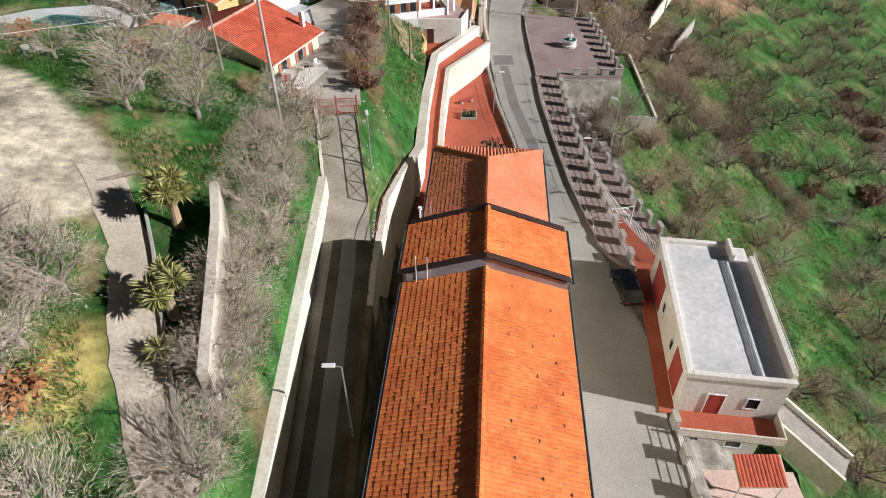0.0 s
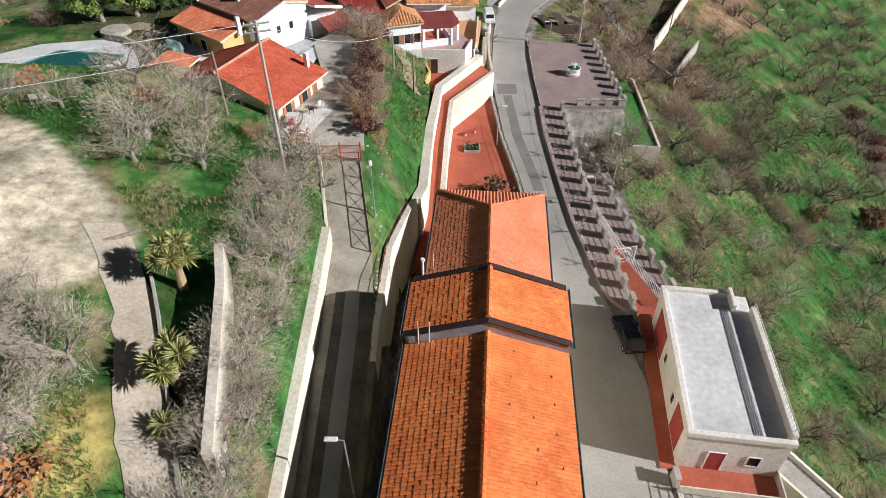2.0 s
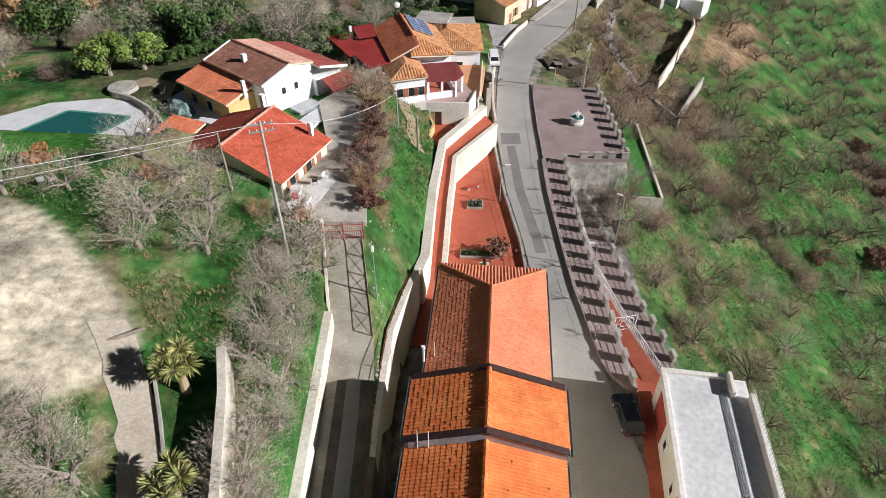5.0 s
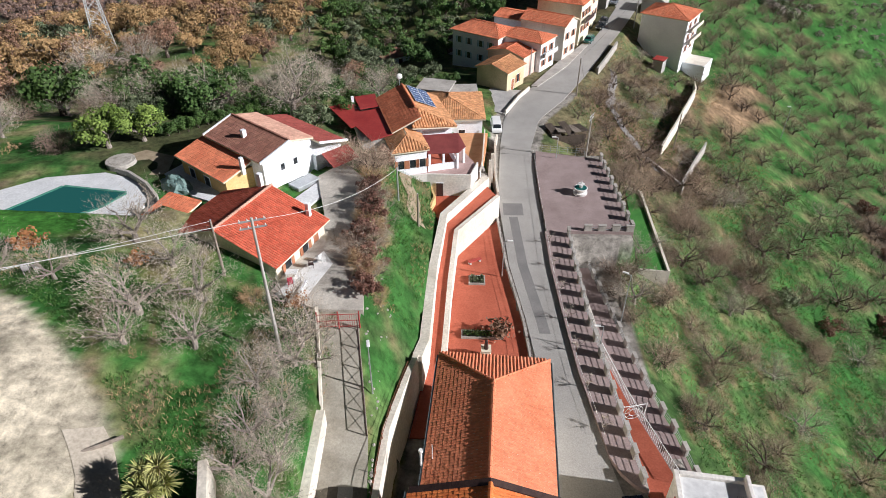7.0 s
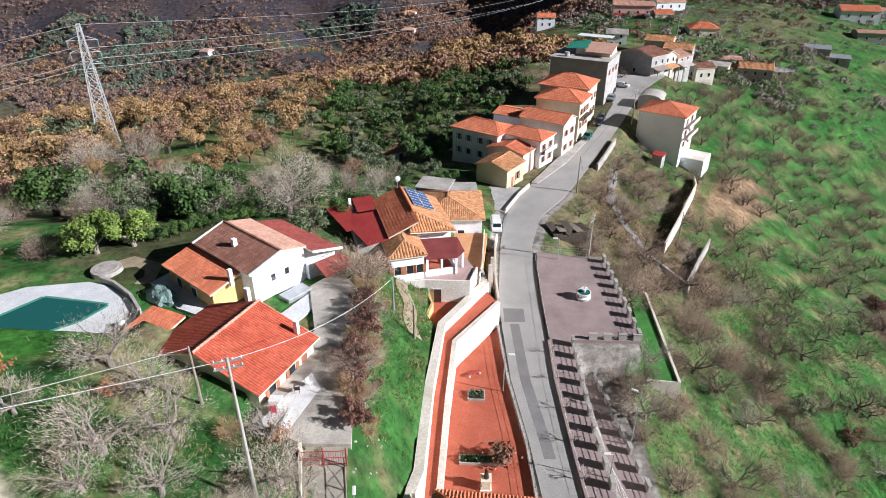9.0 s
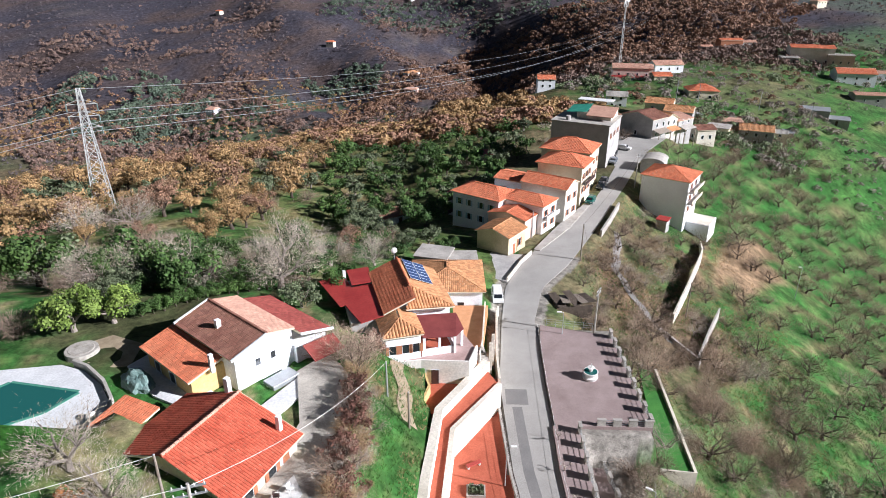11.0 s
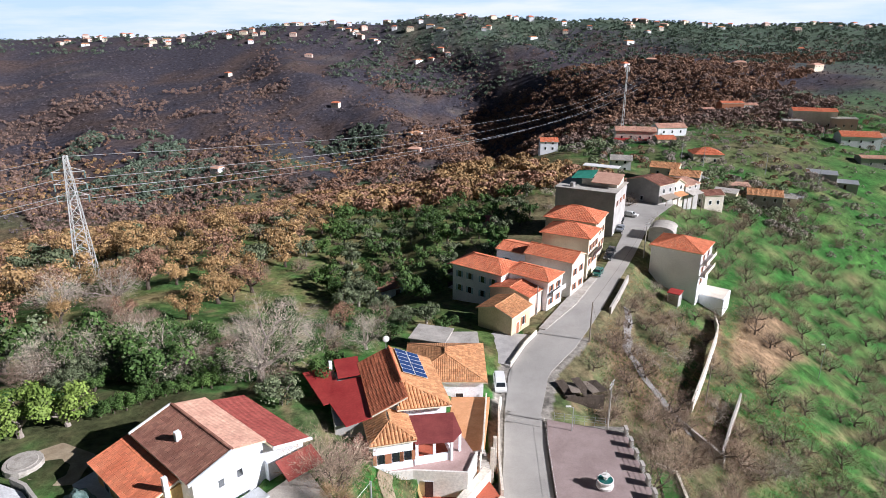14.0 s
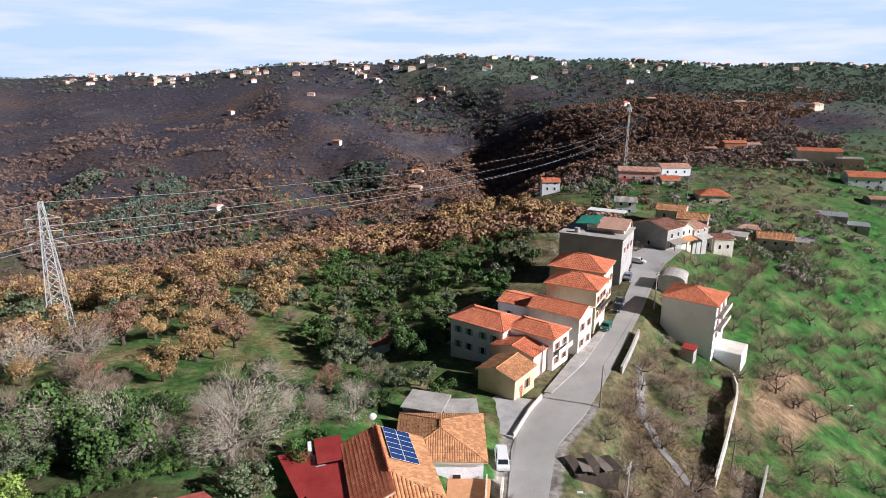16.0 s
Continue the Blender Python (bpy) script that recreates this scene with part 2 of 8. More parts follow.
def box(x0, y0, z0, x1, y1, z1, bevel=0.0):
    return add_box(bmesh.new(), x0, y0, z0, x1, y1, z1, bevel)


def prism(bm, points, thick):
    """A slab under a planar polygon of 3D points."""
    top = [bm.verts.new(p) for p in points]
    low = [bm.verts.new((p[0], p[1], p[2] - thick)) for p in points]
    bm.faces.new(top)
    bm.faces.new(low[::-1])
    for i in range(len(points)):
        j = (i + 1) % len(points)
        bm.faces.new((low[i], low[j], top[j], top[i]))
    bmesh.ops.recalc_face_normals(bm, faces=bm.faces[:])
    return bm


def tube(bm, a, b, r0, r1=None, n=6):
    """A tapered rod from a to b."""
    a, b = Vector(a), Vector(b)
    r1 = r0 if r1 is None else r1
    q = (b - a).to_track_quat("Z", "Y").to_matrix()
    rings = []
    for p, r in ((a, r0), (b, r1)):
        rings.append([bm.verts.new(p + q @ Vector((r * math.cos(k * math.tau / n), r * math.sin(k * math.tau / n), 0))) for k in range(n)])
    for k in range(n):
        bm.faces.new((rings[0][k], rings[0][(k + 1) % n], rings[1][(k + 1) % n], rings[1][k]))
    bm.faces.new(rings[0][::-1])
    bm.faces.new(rings[1])
    return bm


def path_wall(name, pts, thick, depth, mat, label, cap=None, kind="structure", category="wall"):
    """A wall along points (x, y, top); depth below its top."""
    bm = bmesh.new()
    n = len(pts)
    sides = []
    for i, p in enumerate(pts):
        a, b = Vector(pts[max(i - 1, 0)]), Vector(pts[min(i + 1, n - 1)])
        d = Vector((b.x - a.x, b.y - a.y, 0)).normalized()
        nrm = Vector((-d.y, d.x, 0)) * thick / 2
        c = Vector(p)
        dep = Vector((0, 0, depth))
        sides.append([bm.verts.new(c + nrm), bm.verts.new(c - nrm), bm.verts.new(c - nrm - dep), bm.verts.new(c + nrm - dep)])
    for s, t in zip(sides, sides[1:]):
        for k in range(4):
            bm.faces.new((s[k], s[(k + 1) % 4], t[(k + 1) % 4], t[k]))
    bm.faces.new(sides[0])
    bm.faces.new(sides[-1][::-1])
    bmesh.ops.recalc_face_normals(bm, faces=bm.faces[:])
    return solid(name, bm, mat, label, category, kind=kind)


TILE_PROFILE = [(-0.5, 0.0), (-0.36, 0.72), (0.0, 1.0), (0.36, 0.72), (0.5, 0.0)]


def inside(u, v, poly):
    hit = False
    for (x0, y0), (x1, y1) in zip(poly, poly[1:] + poly[:1]):
        if (y0 > v) != (y1 > v) and u < (x1 - x0) * (v - y0) / (y1 - y0) + x0:
            hit = not hit
    return hit


def tile_cells(poly3, tw, tl):
    """Cells of a roof plane, whose first edge is the eave: the frame of the plane and the cells' places."""
    p = [Vector(q) for q in poly3]
    eu = (p[1] - p[0]).normalized()
    nrm = eu.cross(p[2] - p[1] if (p[2] - p[1]).length > 0.01 else p[3] - p[0]).normalized()
    if nrm.z < 0:
        nrm = -nrm
    ev = nrm.cross(eu)
    if ev.z < 0:
        ev = -ev
    flat = [((q - p[0]).dot(eu), (q - p[0]).dot(ev)) for q in p]
    us, vs = [f[0] for f in flat], [f[1] for f in flat]
    cells = []
    v = min(vs)
    while v < max(vs) - tl * 0.4:
        u = min(us) + tw / 2
        while u < max(us):
            if inside(u, v + tl * 0.45, flat):
                cells.append((u, v))
            u += tw
        v += tl
    return p[0], eu, ev, nrm, cells


def tile_mesh(name, planes, tw, tl, mat, rise=0.24, skip=(), step=0.022):
    """All the barrel tiles of some roof planes as one mesh, each tile an island of its own."""
    rnd = random.Random(5)
    verts, faces = [], []
    for k, poly3 in enumerate(planes):
        o, eu, ev, nrm, cells = tile_cells(poly3, tw, tl)
        for u, v in cells:
            if skip and (k, round(u, 3), round(v, 3)) in skip:
                continue
            base = len(verts)
            ju, jn = rnd.uniform(-0.03, 0.03) * tw, rnd.uniform(-0.006, 0.012)
            for vv, lift, wid in ((v - 0.05 * tl, step, 1.08), (v + 1.02 * tl, 0.0, 0.92)):
                for a, h in TILE_PROFILE:
                    verts.append(o + eu * (u + ju + a * tw * wid) + ev * vv + nrm * (0.015 + lift + jn + h * tw * rise))
            n = len(TILE_PROFILE)
            for i in range(n - 1):
                faces.append((base + i, base + i + 1, base + n + i + 1, base + n + i))
            faces.append(tuple(base + i for i in range(n)))
    me = bpy.data.meshes.new(name)
    me.from_pydata(verts, [], faces)
    me.materials.append(mat)
    return me


def tiled(parent, planes, mat, tw=0.24, tl=0.42, slab=CREAM, rise=0.24, label="", step=0.022):
    """Roof slabs and their tiles under a thing."""
    for poly in planes:
        bm = bmesh.new()
        prism(bm, poly, 0.16)
        roof = part("roof", bm, slab, parent)
    ob = new("roof_tiles", tile_mesh("roof_tiles", planes, tw, tl, mat, rise, (), step))
    ob.parent = parent
    tagged(ob, label, kind="stuff")
    return ob


def ridge_caps(parent, a, b, mat, r=0.15, step=0.42):
    """Half-round cap tiles along a ridge or hip, one mesh."""
    a, b = Vector(a), Vector(b)
    n = max(1, int((b - a).length / step))
    bm = bmesh.new()
    for i in range(n):
        p, q = a.lerp(b, i / n), a.lerp(b, (i + 1.08) / n)
        tube(bm, p + Vector((0, 0, 0.045)), q + Vector((0, 0, 0.02)), r, r * 0.86, 8)
    return part("ridge_tiles", bm, mat, parent)


def window(parent, x, y, z, w, h, face, shutters=None, frame_mat=WHITE):
    """A window set on a wall: face is the local direction that it looks to ('S', 'N', 'E', 'W')."""
    turn = {"S": 0, "E": 90, "N": 180, "W": 270}[face]
    m = pose(x, y, z, 0, 0, turn)
    bm = bmesh.new()
    for x0, z0, x1, z1 in ((-w / 2 - 0.08, 0, -w / 2, h), (w / 2, 0, w / 2 + 0.08, h), (-w / 2 - 0.08, h, w / 2 + 0.08, h + 0.08), (-w / 2 - 0.14, -0.1, w / 2 + 0.14, 0)):
        add_box(bm, x0, -0.06, z0, x1, 0.02, z1)
    ob = part("window", bm, frame_mat, parent)
    ob.matrix_local = m
    part("pane", box(-w / 2, -0.02, 0, w / 2, 0.02, h), PANE, ob)
    if shutters:
        for s in (-1, 1):
            part("shutter", box(s * (w / 2 + 0.04), -0.1, 0, s * (w + 0.02), -0.064, h), shutters, ob)
    return ob


def door(parent, x, y, z, w, h, face, mat):
    turn = {"S": 0, "E": 90, "N": 180, "W": 270}[face]
    bm = bmesh.new()
    add_box(bm, -w / 2 - 0.08, -0.06, 0, -w / 2, 0.02, h)
    add_box(bm, w / 2, -0.06, 0, w / 2 + 0.08, 0.02, h)
    add_box(bm, -w / 2 - 0.08, -0.06, h, w / 2 + 0.08, 0.02, h + 0.08)
    ob = part("door", bm, WHITE, parent)
    ob.matrix_local = pose(x, y, z, 0, 0, turn)
    part("door_leaf", box(-w / 2, -0.03, 0, w / 2, 0.02, h), mat, ob)
    return ob


def gable_house(name, m, w, d, eave, ridge, wall, tile, label, base=-1.0, over=0.4, along="y", tw=0.26, tl=0.45, hip=0.0, caps=True, group=""):
    """A house about the origin of m: w across, d deep, ridge along the local y or x; hip: metres by which the ridge stops short."""
    t = thing(name, m, label, "house", group)
    hw, hd = w / 2, d / 2
    run = hw if along == "y" else hd
    k = (ridge - eave) / run
    bm = box(-hw, -hd, base, hw, hd, eave)
    if not hip:
        if along == "y":
            for y in (-hd, hd - 0.25):
                vs = [(-hw, y), (hw, y), (0, y)]
                f = [bm.verts.new((a, y, eave if a else ridge - 0.1)) for a, _ in vs]
                g = [bm.verts.new((a, y + 0.25, eave if a else ridge - 0.1)) for a, _ in vs]
                bm.faces.new(f)
                bm.faces.new(g[::-1])
                for i in range(3):
                    bm.faces.new((f[i], f[(i + 1) % 3], g[(i + 1) % 3], g[i]))
        else:
            for x in (-hw, hw - 0.25):
                ys = (-hd, hd, 0)
                f = [bm.verts.new((x, a, eave if a else ridge - 0.1)) for a in ys]
                g = [bm.verts.new((x + 0.25, a, eave if a else ridge - 0.1)) for a in ys]
                bm.faces.new(f)
                bm.faces.new(g[::-1])
                for i in range(3):
                    bm.faces.new((f[i], f[(i + 1) % 3], g[(i + 1) % 3], g[i]))
    part("wall", bm, wall, t)
    ze = eave - k * over + 0.1
    zr = ridge + 0.1
    X, Y = hw + over, hd + over
    if along == "y":
        if hip:
            r0, r1 = (0, -hd + hip, zr), (0, hd - hip, zr)
            planes = [[(X, -Y, ze), (X, Y, ze), r1, r0], [(-X, Y, ze), (-X, -Y, ze), r0, r1], [(-X, -Y, ze), (X, -Y, ze), r0], [(X, Y, ze), (-X, Y, ze), r1]]
        else:
            r0, r1 = (0, -Y, zr), (0, Y, zr)
            planes = [[(X, -Y, ze), (X, Y, ze), r1, r0], [(-X, Y, ze), (-X, -Y, ze), r0, r1]]
    else:
        if hip:
            r0, r1 = (-hw + hip, 0, zr), (hw - hip, 0, zr)
            planes = [[(-X, -Y, ze), (X, -Y, ze), r1, r0], [(X, Y, ze), (-X, Y, ze), r0, r1], [(X, -Y, ze), (X, Y, ze), r1], [(-X, Y, ze), (-X, -Y, ze), r0]]
        else:
            r0, r1 = (-X, 0, zr), (X, 0, zr)
            planes = [[(-X, -Y, ze), (X, -Y, ze), r1, r0], [(X, Y, ze), (-X, Y, ze), r0, r1]]
    tiled(t, planes, tile, tw, tl)
    if caps:
        ridge_caps(t, r0, r1, tile)
        if hip:
            for c in ((X, -Y, ze), (-X, -Y, ze)):
                ridge_caps(t, c, r0 if (along == "y" or c[0] < 0) else r1, tile, 0.11)
            for c in ((X, Y, ze), (-X, Y, ze)):
                ridge_caps(t, c, r1 if (along == "y" or c[0] > 0) else r0, tile, 0.11)
    return t


def table(xs, ys, rows, x, y):
    """Bilinear look-up in a small table of heights."""
    rows = np.asarray(rows, float)
    x, y = np.clip(x, xs[0], xs[-1]), np.clip(y, ys[0], ys[-1])
    i = np.clip(np.searchsorted(xs, x, side="right") - 1, 0, len(xs) - 2)
    j = np.clip(np.searchsorted(ys, y, side="right") - 1, 0, len(ys) - 2)
    xs, ys = np.asarray(xs, float), np.asarray(ys, float)
    a, b = (x - xs[i]) / (xs[i + 1] - xs[i]), (y - ys[j]) / (ys[j + 1] - ys[j])
    return (rows[j, i] * (1 - a) + rows[j, i + 1] * a) * (1 - b) + (rows[j + 1, i] * (1 - a) + rows[j + 1, i + 1] * a) * b


# ---------- the lie of the land ----------
LX = [-900, -250, -120, -60, -30, -15, -8]
LY_NEAR = [-120, 25, 50, 70, 90, 110, 150, 200]
L_NEAR = [
    [30, 25, 24, 18, 15, 11, 9], [30, 28, 24, 18.5, 17.0, 13.0, 10.5], [26, 25, 22, 18.3, 16.8, 12.6, 11.2], [15, 15, 14, 12.6, 12.2, 11.6, 10.3],
    [0, 5, 8, 10, 10.6, 9, 7], [-25, -8, 1, 3, 6.5, 6, 4.5], [-55, -30, -6, 0, -4, -5, -3], [-75, -45, -12, -7, -8, -7, -4]]
LY_FAR = [200, 260, 330, 450, 700, 1100, 1500, 2300, 4200]
L_FAR = [
    [-75, -45, -12, -7, -8, -7, -4], [-85, -55, -24, -14, -11, -10, -7], [-95, -65, -40, -26, -22, -19, -12], [-105, -100, -82, -68, -60, -52, -46],
    [-95, -95, -92, -90, -88, -86, -84], [-30, -28, -24, -20, -22, -24, -25], [30, 58, 69, 73, 75, 77, 77], [-30, 0, 10, 10, 10, 10, 10], [-80, -60, -60, -60, -60, -60, -60]]
RX = [16, 24, 45, 72, 100, 150, 250, 900]
RY_NEAR = [-120, 60, 85, 110, 135, 180, 220]
R_NEAR = [
    [0, -7, -21, -38, -54, -74, -100, -150], [0, -6, -19.5, -36, -50, -70, -97, -150], [-0.5, -4.5, -17, -34, -48, -68, -95, -150], [-1, -3, -12.5, -26, -42, -66, -95, -150],
    [0, -1, -8.5, -21.5, -36, -60, -92, -150], [0, 0, -2, -10, -28, -52, -88, -140], [-2, 0, 0, -4.5, -14, -45, -85, -140]]
RY_FAR = [220, 270, 340, 440, 700, 1100, 1500, 2300, 4200]
R_FAR = [
    [-2, 0, 0, -4.5, -14, -45, -85, -140], [-6, -3, 0, -2, -6, -15, -60, -130], [-12, -10, -5, -2, 0, -3, -25, -110], [-45, -42, -30, -18, -8, -2, 0, -80],
    [-82, -80, -72, -58, -45, -25, 0, 15], [-25, -25, -22, -18, -12, -4, 12, 30], [77, 77, 77, 76, 75, 73, 70, 65], [10, 10, 10, 10, 10, 10, 20, 40], [-60, -60, -60, -60, -60, -60, -60, -60]]
ROAD_Y = [-120, 20, 33, 44, 54, 62, 72, 88, 104, 115, 124, 133, 141, 153, 162, 171, 188, 204, 222]
ROAD_L = [6, 8.6, 9.0, 9.2, 9.3, 8.6, 7.3, 6.6, 7.7, 8.9, 11.9, 16.8, 22.4, 29.0, 33.3, 37.0, 43.5, 50.0, 60]
ROAD_R = [13, 15.5, 16.4, 14.5, 13.2, 12.7, 12.3, 12.5, 12.8, 15.2, 20.8, 25.2, 28.9, 34.2, 38.2, 42.2, 49.2, 56.5, 68]


def lane_height(y):
    return np.interp(y, [-120, 0, 20, 40, 44, 48.5, 52, 75], [1.0, 3.2, 5.4, 8.2, 9.6, 11.2, 11.82, 11.82])


LANE_Y = [-120, 33, 36, 40, 48.5, 53]
LANE_L = [-9.1, -9.1, -9.1, -9.2, -10.9, -11.6]
LANE_R = [-5.25, -5.3, -5.5, -5.9, -7.5, -7.6]


def wall_x(y):
    return np.interp(y, [-120, 30, 36, 42, 47, 54, 77, 87, 91], [-5.0, -5.0, -4.9, -4.5, -4.0, -2.7, -1.6, 4.6, 5.9])


def low_walk(y):
    """The height of the walk below the promenade."""
    return np.interp(y, [25, 40, 54, 62, 78, 82], [-0.1, -0.3, -3.2, -3.8, -4.2, -4.3])


def height(x, y):
    x, y = np.broadcast_arrays(np.asarray(x, float), np.asarray(y, float))
    left = np.where(y < 200, table(LX, LY_NEAR, L_NEAR, x, y), table(LX, LY_FAR, L_FAR, x, y))
    right = np.where(y < 220, table(RX, RY_NEAR, R_NEAR, x, y), table(RX, RY_FAR, R_FAR, x, y))
    rl, rr = np.interp(y, ROAD_Y, ROAD_L), np.interp(y, ROAD_Y, ROAD_R)
    wx = wall_x(y)
    near = y < 91
    # left side: lane, then the slope down to the terrace wall
    lane = lane_height(y)
    z = left.copy()
    ll, lr = np.interp(y, LANE_Y, LANE_L), np.interp(y, LANE_Y, LANE_R)
    verge = np.interp(y, [30, 36, 41, 47, 54], [7.0, 7.5, 7.5, 6.2, 4.6])
    fall = np.clip((x - lr - 0.2) / np.maximum(wx - lr - 0.5, 0.2), 0, 1)
    z = np.where((y < 54) & (x > ll - 0.45), np.where(y > 33, lane * (1 - fall) + np.minimum(lane, verge) * fall, lane), z)
    z = np.where((x > -17) & (x < -8.2) & (y > 50) & (y < 76), 11.55, z)
    z = np.where((x > -54) & (x < -30) & (y > 61) & (y < 74.5), np.minimum(z, 11.7), z)
    z = np.where((x > -35) & (x < -13.4) & (y > 64) & (y < 79), np.minimum(z, 11.6), z)
    foot = np.interp(y, [50, 54, 77, 87, 91], [6.0, 4.6, 4.0, 2.2, 1.0])
    t = np.clip((x + 8) / np.maximum(wx + 8, 0.1), 0, 1)
    z = np.where((y >= 54) & near & (x > -8), left * (1 - t) + foot * t, z)
    z = np.where(near & (x > wx), np.where(y > 51, -0.45, -0.1), z)
    z = np.where((x > -8.6) & (x < wx) & (y > 82) & (y < 91), np.minimum(z, 5.6), z)
    z = np.where((x > -2.7) & (x < wx) & (y > 77.4) & (y < 83.4), np.minimum(z, 3.0), z)
    # beyond the terrace: down to the road
    t = np.clip((x + 8) / np.maximum(rl - 1 + 8, 0.1), 0, 1)
    z = np.where(~near & (x > -8) & (y < 222), left * (1 - t) ** 0.8 + -0.08 * t, z)
    z = np.where((x > 0.3) & (x < 5.6) & (y > 85) & (y < 104), np.minimum(z, 2.3), z)
    edge = np.where(y < 78, 17.2 - np.clip((y - 41) / 37, 0, 1) * 1.4, np.where(y < 102, 24.2, rr + 0.8))
    on_road = (x > np.where(near, wx, rl - 1)) & (x > -6) & (x <= edge)
    z = np.where(on_road & (y < 222), np.where(near & (x < rl - 0.3) & (y > 51), -0.45, -0.08), z)
    blend = np.clip((x - edge) / np.where(y < 102, 1.2, 6.0), 0, 1)
    low = np.where((y > 41) & (y < 79) & (x < 22.5), low_walk(y) - 1.0, np.minimum(right, np.where(y < 102, -3.2, 0)))
    z = np.where((x > edge) & (y < 222), -0.08 * (1 - blend) + low * blend, z)
    mid = np.clip((x + 8) / 24, 0, 1)
    z = np.where((y >= 222) & (x > -8), left * (1 - mid) + right * mid, z)
    return z


def height1(x, y):
    return float(height(x, y))


def spread(a, b, step, lo, hi, grow=1.09):
    """Grid lines: even between a and b, then growing out to lo and hi."""
    mid = list(np.arange(a, b + step / 2, step))
    out, s, v = [], step, b
    while v < hi:
        s *= grow
        v += s
        out.append(min(v, hi))
    low, s, v = [], step, a
    while v > lo:
        s *= grow
        v -= s
        low.append(max(v, lo))
    return np.array(low[::-1] + mid + out)


def fractal(x, y, scale, octaves=4, seed=0.0):
    """Value noise on arrays, about -1 to 1."""
    total, amp, norm = np.zeros(np.shape(x)), 1.0, 0.0
    px, py = np.asarray(x) / scale + seed * 17.3, np.asarray(y) / scale + seed * 9.1
    for k in range(octaves):
        ix, iy = np.floor(px), np.floor(py)
        fx, fy = px - ix, py - iy
        fx, fy = fx * fx * (3 - 2 * fx), fy * fy * (3 - 2 * fy)

        def h(a, b):
            v = np.sin(a * 127.1 + b * 311.7 + k * 74.7) * 43758.5453
            return (v - np.floor(v)) * 2 - 1

        total += amp * ((h(ix, iy) * (1 - fx) + h(ix + 1, iy) * fx) * (1 - fy) + (h(ix, iy + 1) * (1 - fx) + h(ix + 1, iy + 1) * fx) * fy)
        norm += amp
        amp *= 0.55
        px, py = px * 2.03, py * 2.03
    return total / norm


def built(x, y):
    """1 where the ground is levelled or built on, 0 in the open."""
    rl, rr = np.interp(y, ROAD_Y, ROAD_L), np.interp(y, ROAD_Y, ROAD_R)
    wx = wall_x(y)
    e = np.where(y < 78, 22.5, np.where(y < 102, 24.5, rr + 1.5))
    a = (x > np.where(y < 54, -9.6, np.where(y < 91, wx - 0.5, rl - 2))) & (x < e) & (y < 222)
    return a.astype(float)


def relief(x, y):
    """Height with the small unevenness of open ground, and gullies on the far slopes."""
    z = height(x, y)
    open_ground = 1 - built(x, y)
    track = np.interp(y, [8, 13, 20, 28, 33, 36], [-10.8, -11.8, -15.4, -18.6, -21.5, -24])
    open_ground = open_ground * np.where(y < 37, np.clip((np.abs(x - track) - 1.6) / 0.8, 0, 1), 1)
    z = z + open_ground * 0.22 * fractal(x, y, 5.0, 4, 1)
    far = np.clip((y - 230) / 250, 0, 1)
    z = z + far * (1 - np.clip((y - 1400) / 300, 0, 0.75)) * 15 * fractal(x, y, 170.0, 5, 2)
    flank = np.clip((y - 560) / 240, 0, 1) * np.clip((1480 - y) / 260, 0, 1)
    spur = fractal(x + 0.42 * y, y * 0.22, 190.0, 2, 3)
    z = z + flank * np.clip((260 - x) / 240, 0.2, 1) * (52 * spur + 8 * fractal(x + 0.42 * y, y * 0.35, 62.0, 3, 8))
    ridge = np.clip((y - 1250) / 250, 0, 1) * np.clip((1900 - y) / 300, 0, 1)
    z = z + ridge * 12 * fractal(x, y * 0.3, 300.0, 3, 4)
    return z


YARD_Y, YARD_X = [27, 30, 33.5, 37, 40.5, 45, 46.8, 49], [-25, -22, -20.4, -23, -26.5, -32, -37, -60]


def yard_depth(x, y):
    """How far inside the pale yard of the grove a place lies, in metres."""
    e = np.interp(y, YARD_Y, YARD_X)
    return np.minimum(np.minimum(e - x, x - e + np.interp(y, [28, 36, 46], [5, 10, 16])), np.minimum(y - 28, 47.5 - y))


def lerp3(c, d, t):
    return c * (1 - t[..., None]) + np.array(d) * t[..., None]


def soft(a, lo, hi):
    return np.clip((a - lo) / (hi - lo), 0, 1)


gx = spread(-26, 26, 0.5, -1500, 1500, 1.055)
gy = spread(8, 112, 0.6, -150, 4200, 1.035)
GX, GY = np.meshgrid(gx, gy)
GZ = relief(GX, GY)
n1, n2, n3 = fractal(GX, GY, 9.0, 5, 5), fractal(GX, GY, 2.6, 4, 6), fractal(GX, GY, 60.0, 4, 7)
# the burnt and far green ground colours include a bluish haze tint
GREEN, DRY, SOIL, BURNT_HAZE, FARG_HAZE, PALE = (0.036, 0.115, 0.025), (0.3, 0.24, 0.115), (0.15, 0.115, 0.075), (0.058, 0.054, 0.068), (0.085, 0.13, 0.085), (0.55, 0.49, 0.375)
col = np.zeros(GX.shape + (3,)) + np.array(GREEN)
col = lerp3(col, (0.066, 0.185, 0.038), soft(n2, -0.1, 0.6))
left_side = GX < 0
col = lerp3(col, DRY, soft(n1 + 0.4 * n2, 0.15, 0.55) * np.where(left_side, 0.75, np.where(GX > 48, 0.08, 0.25)))
col = lerp3(col, SOIL, soft(-n1 + 0.5 * n2, 0.2, 0.6) * np.where(left_side, 0.55, 0.4))
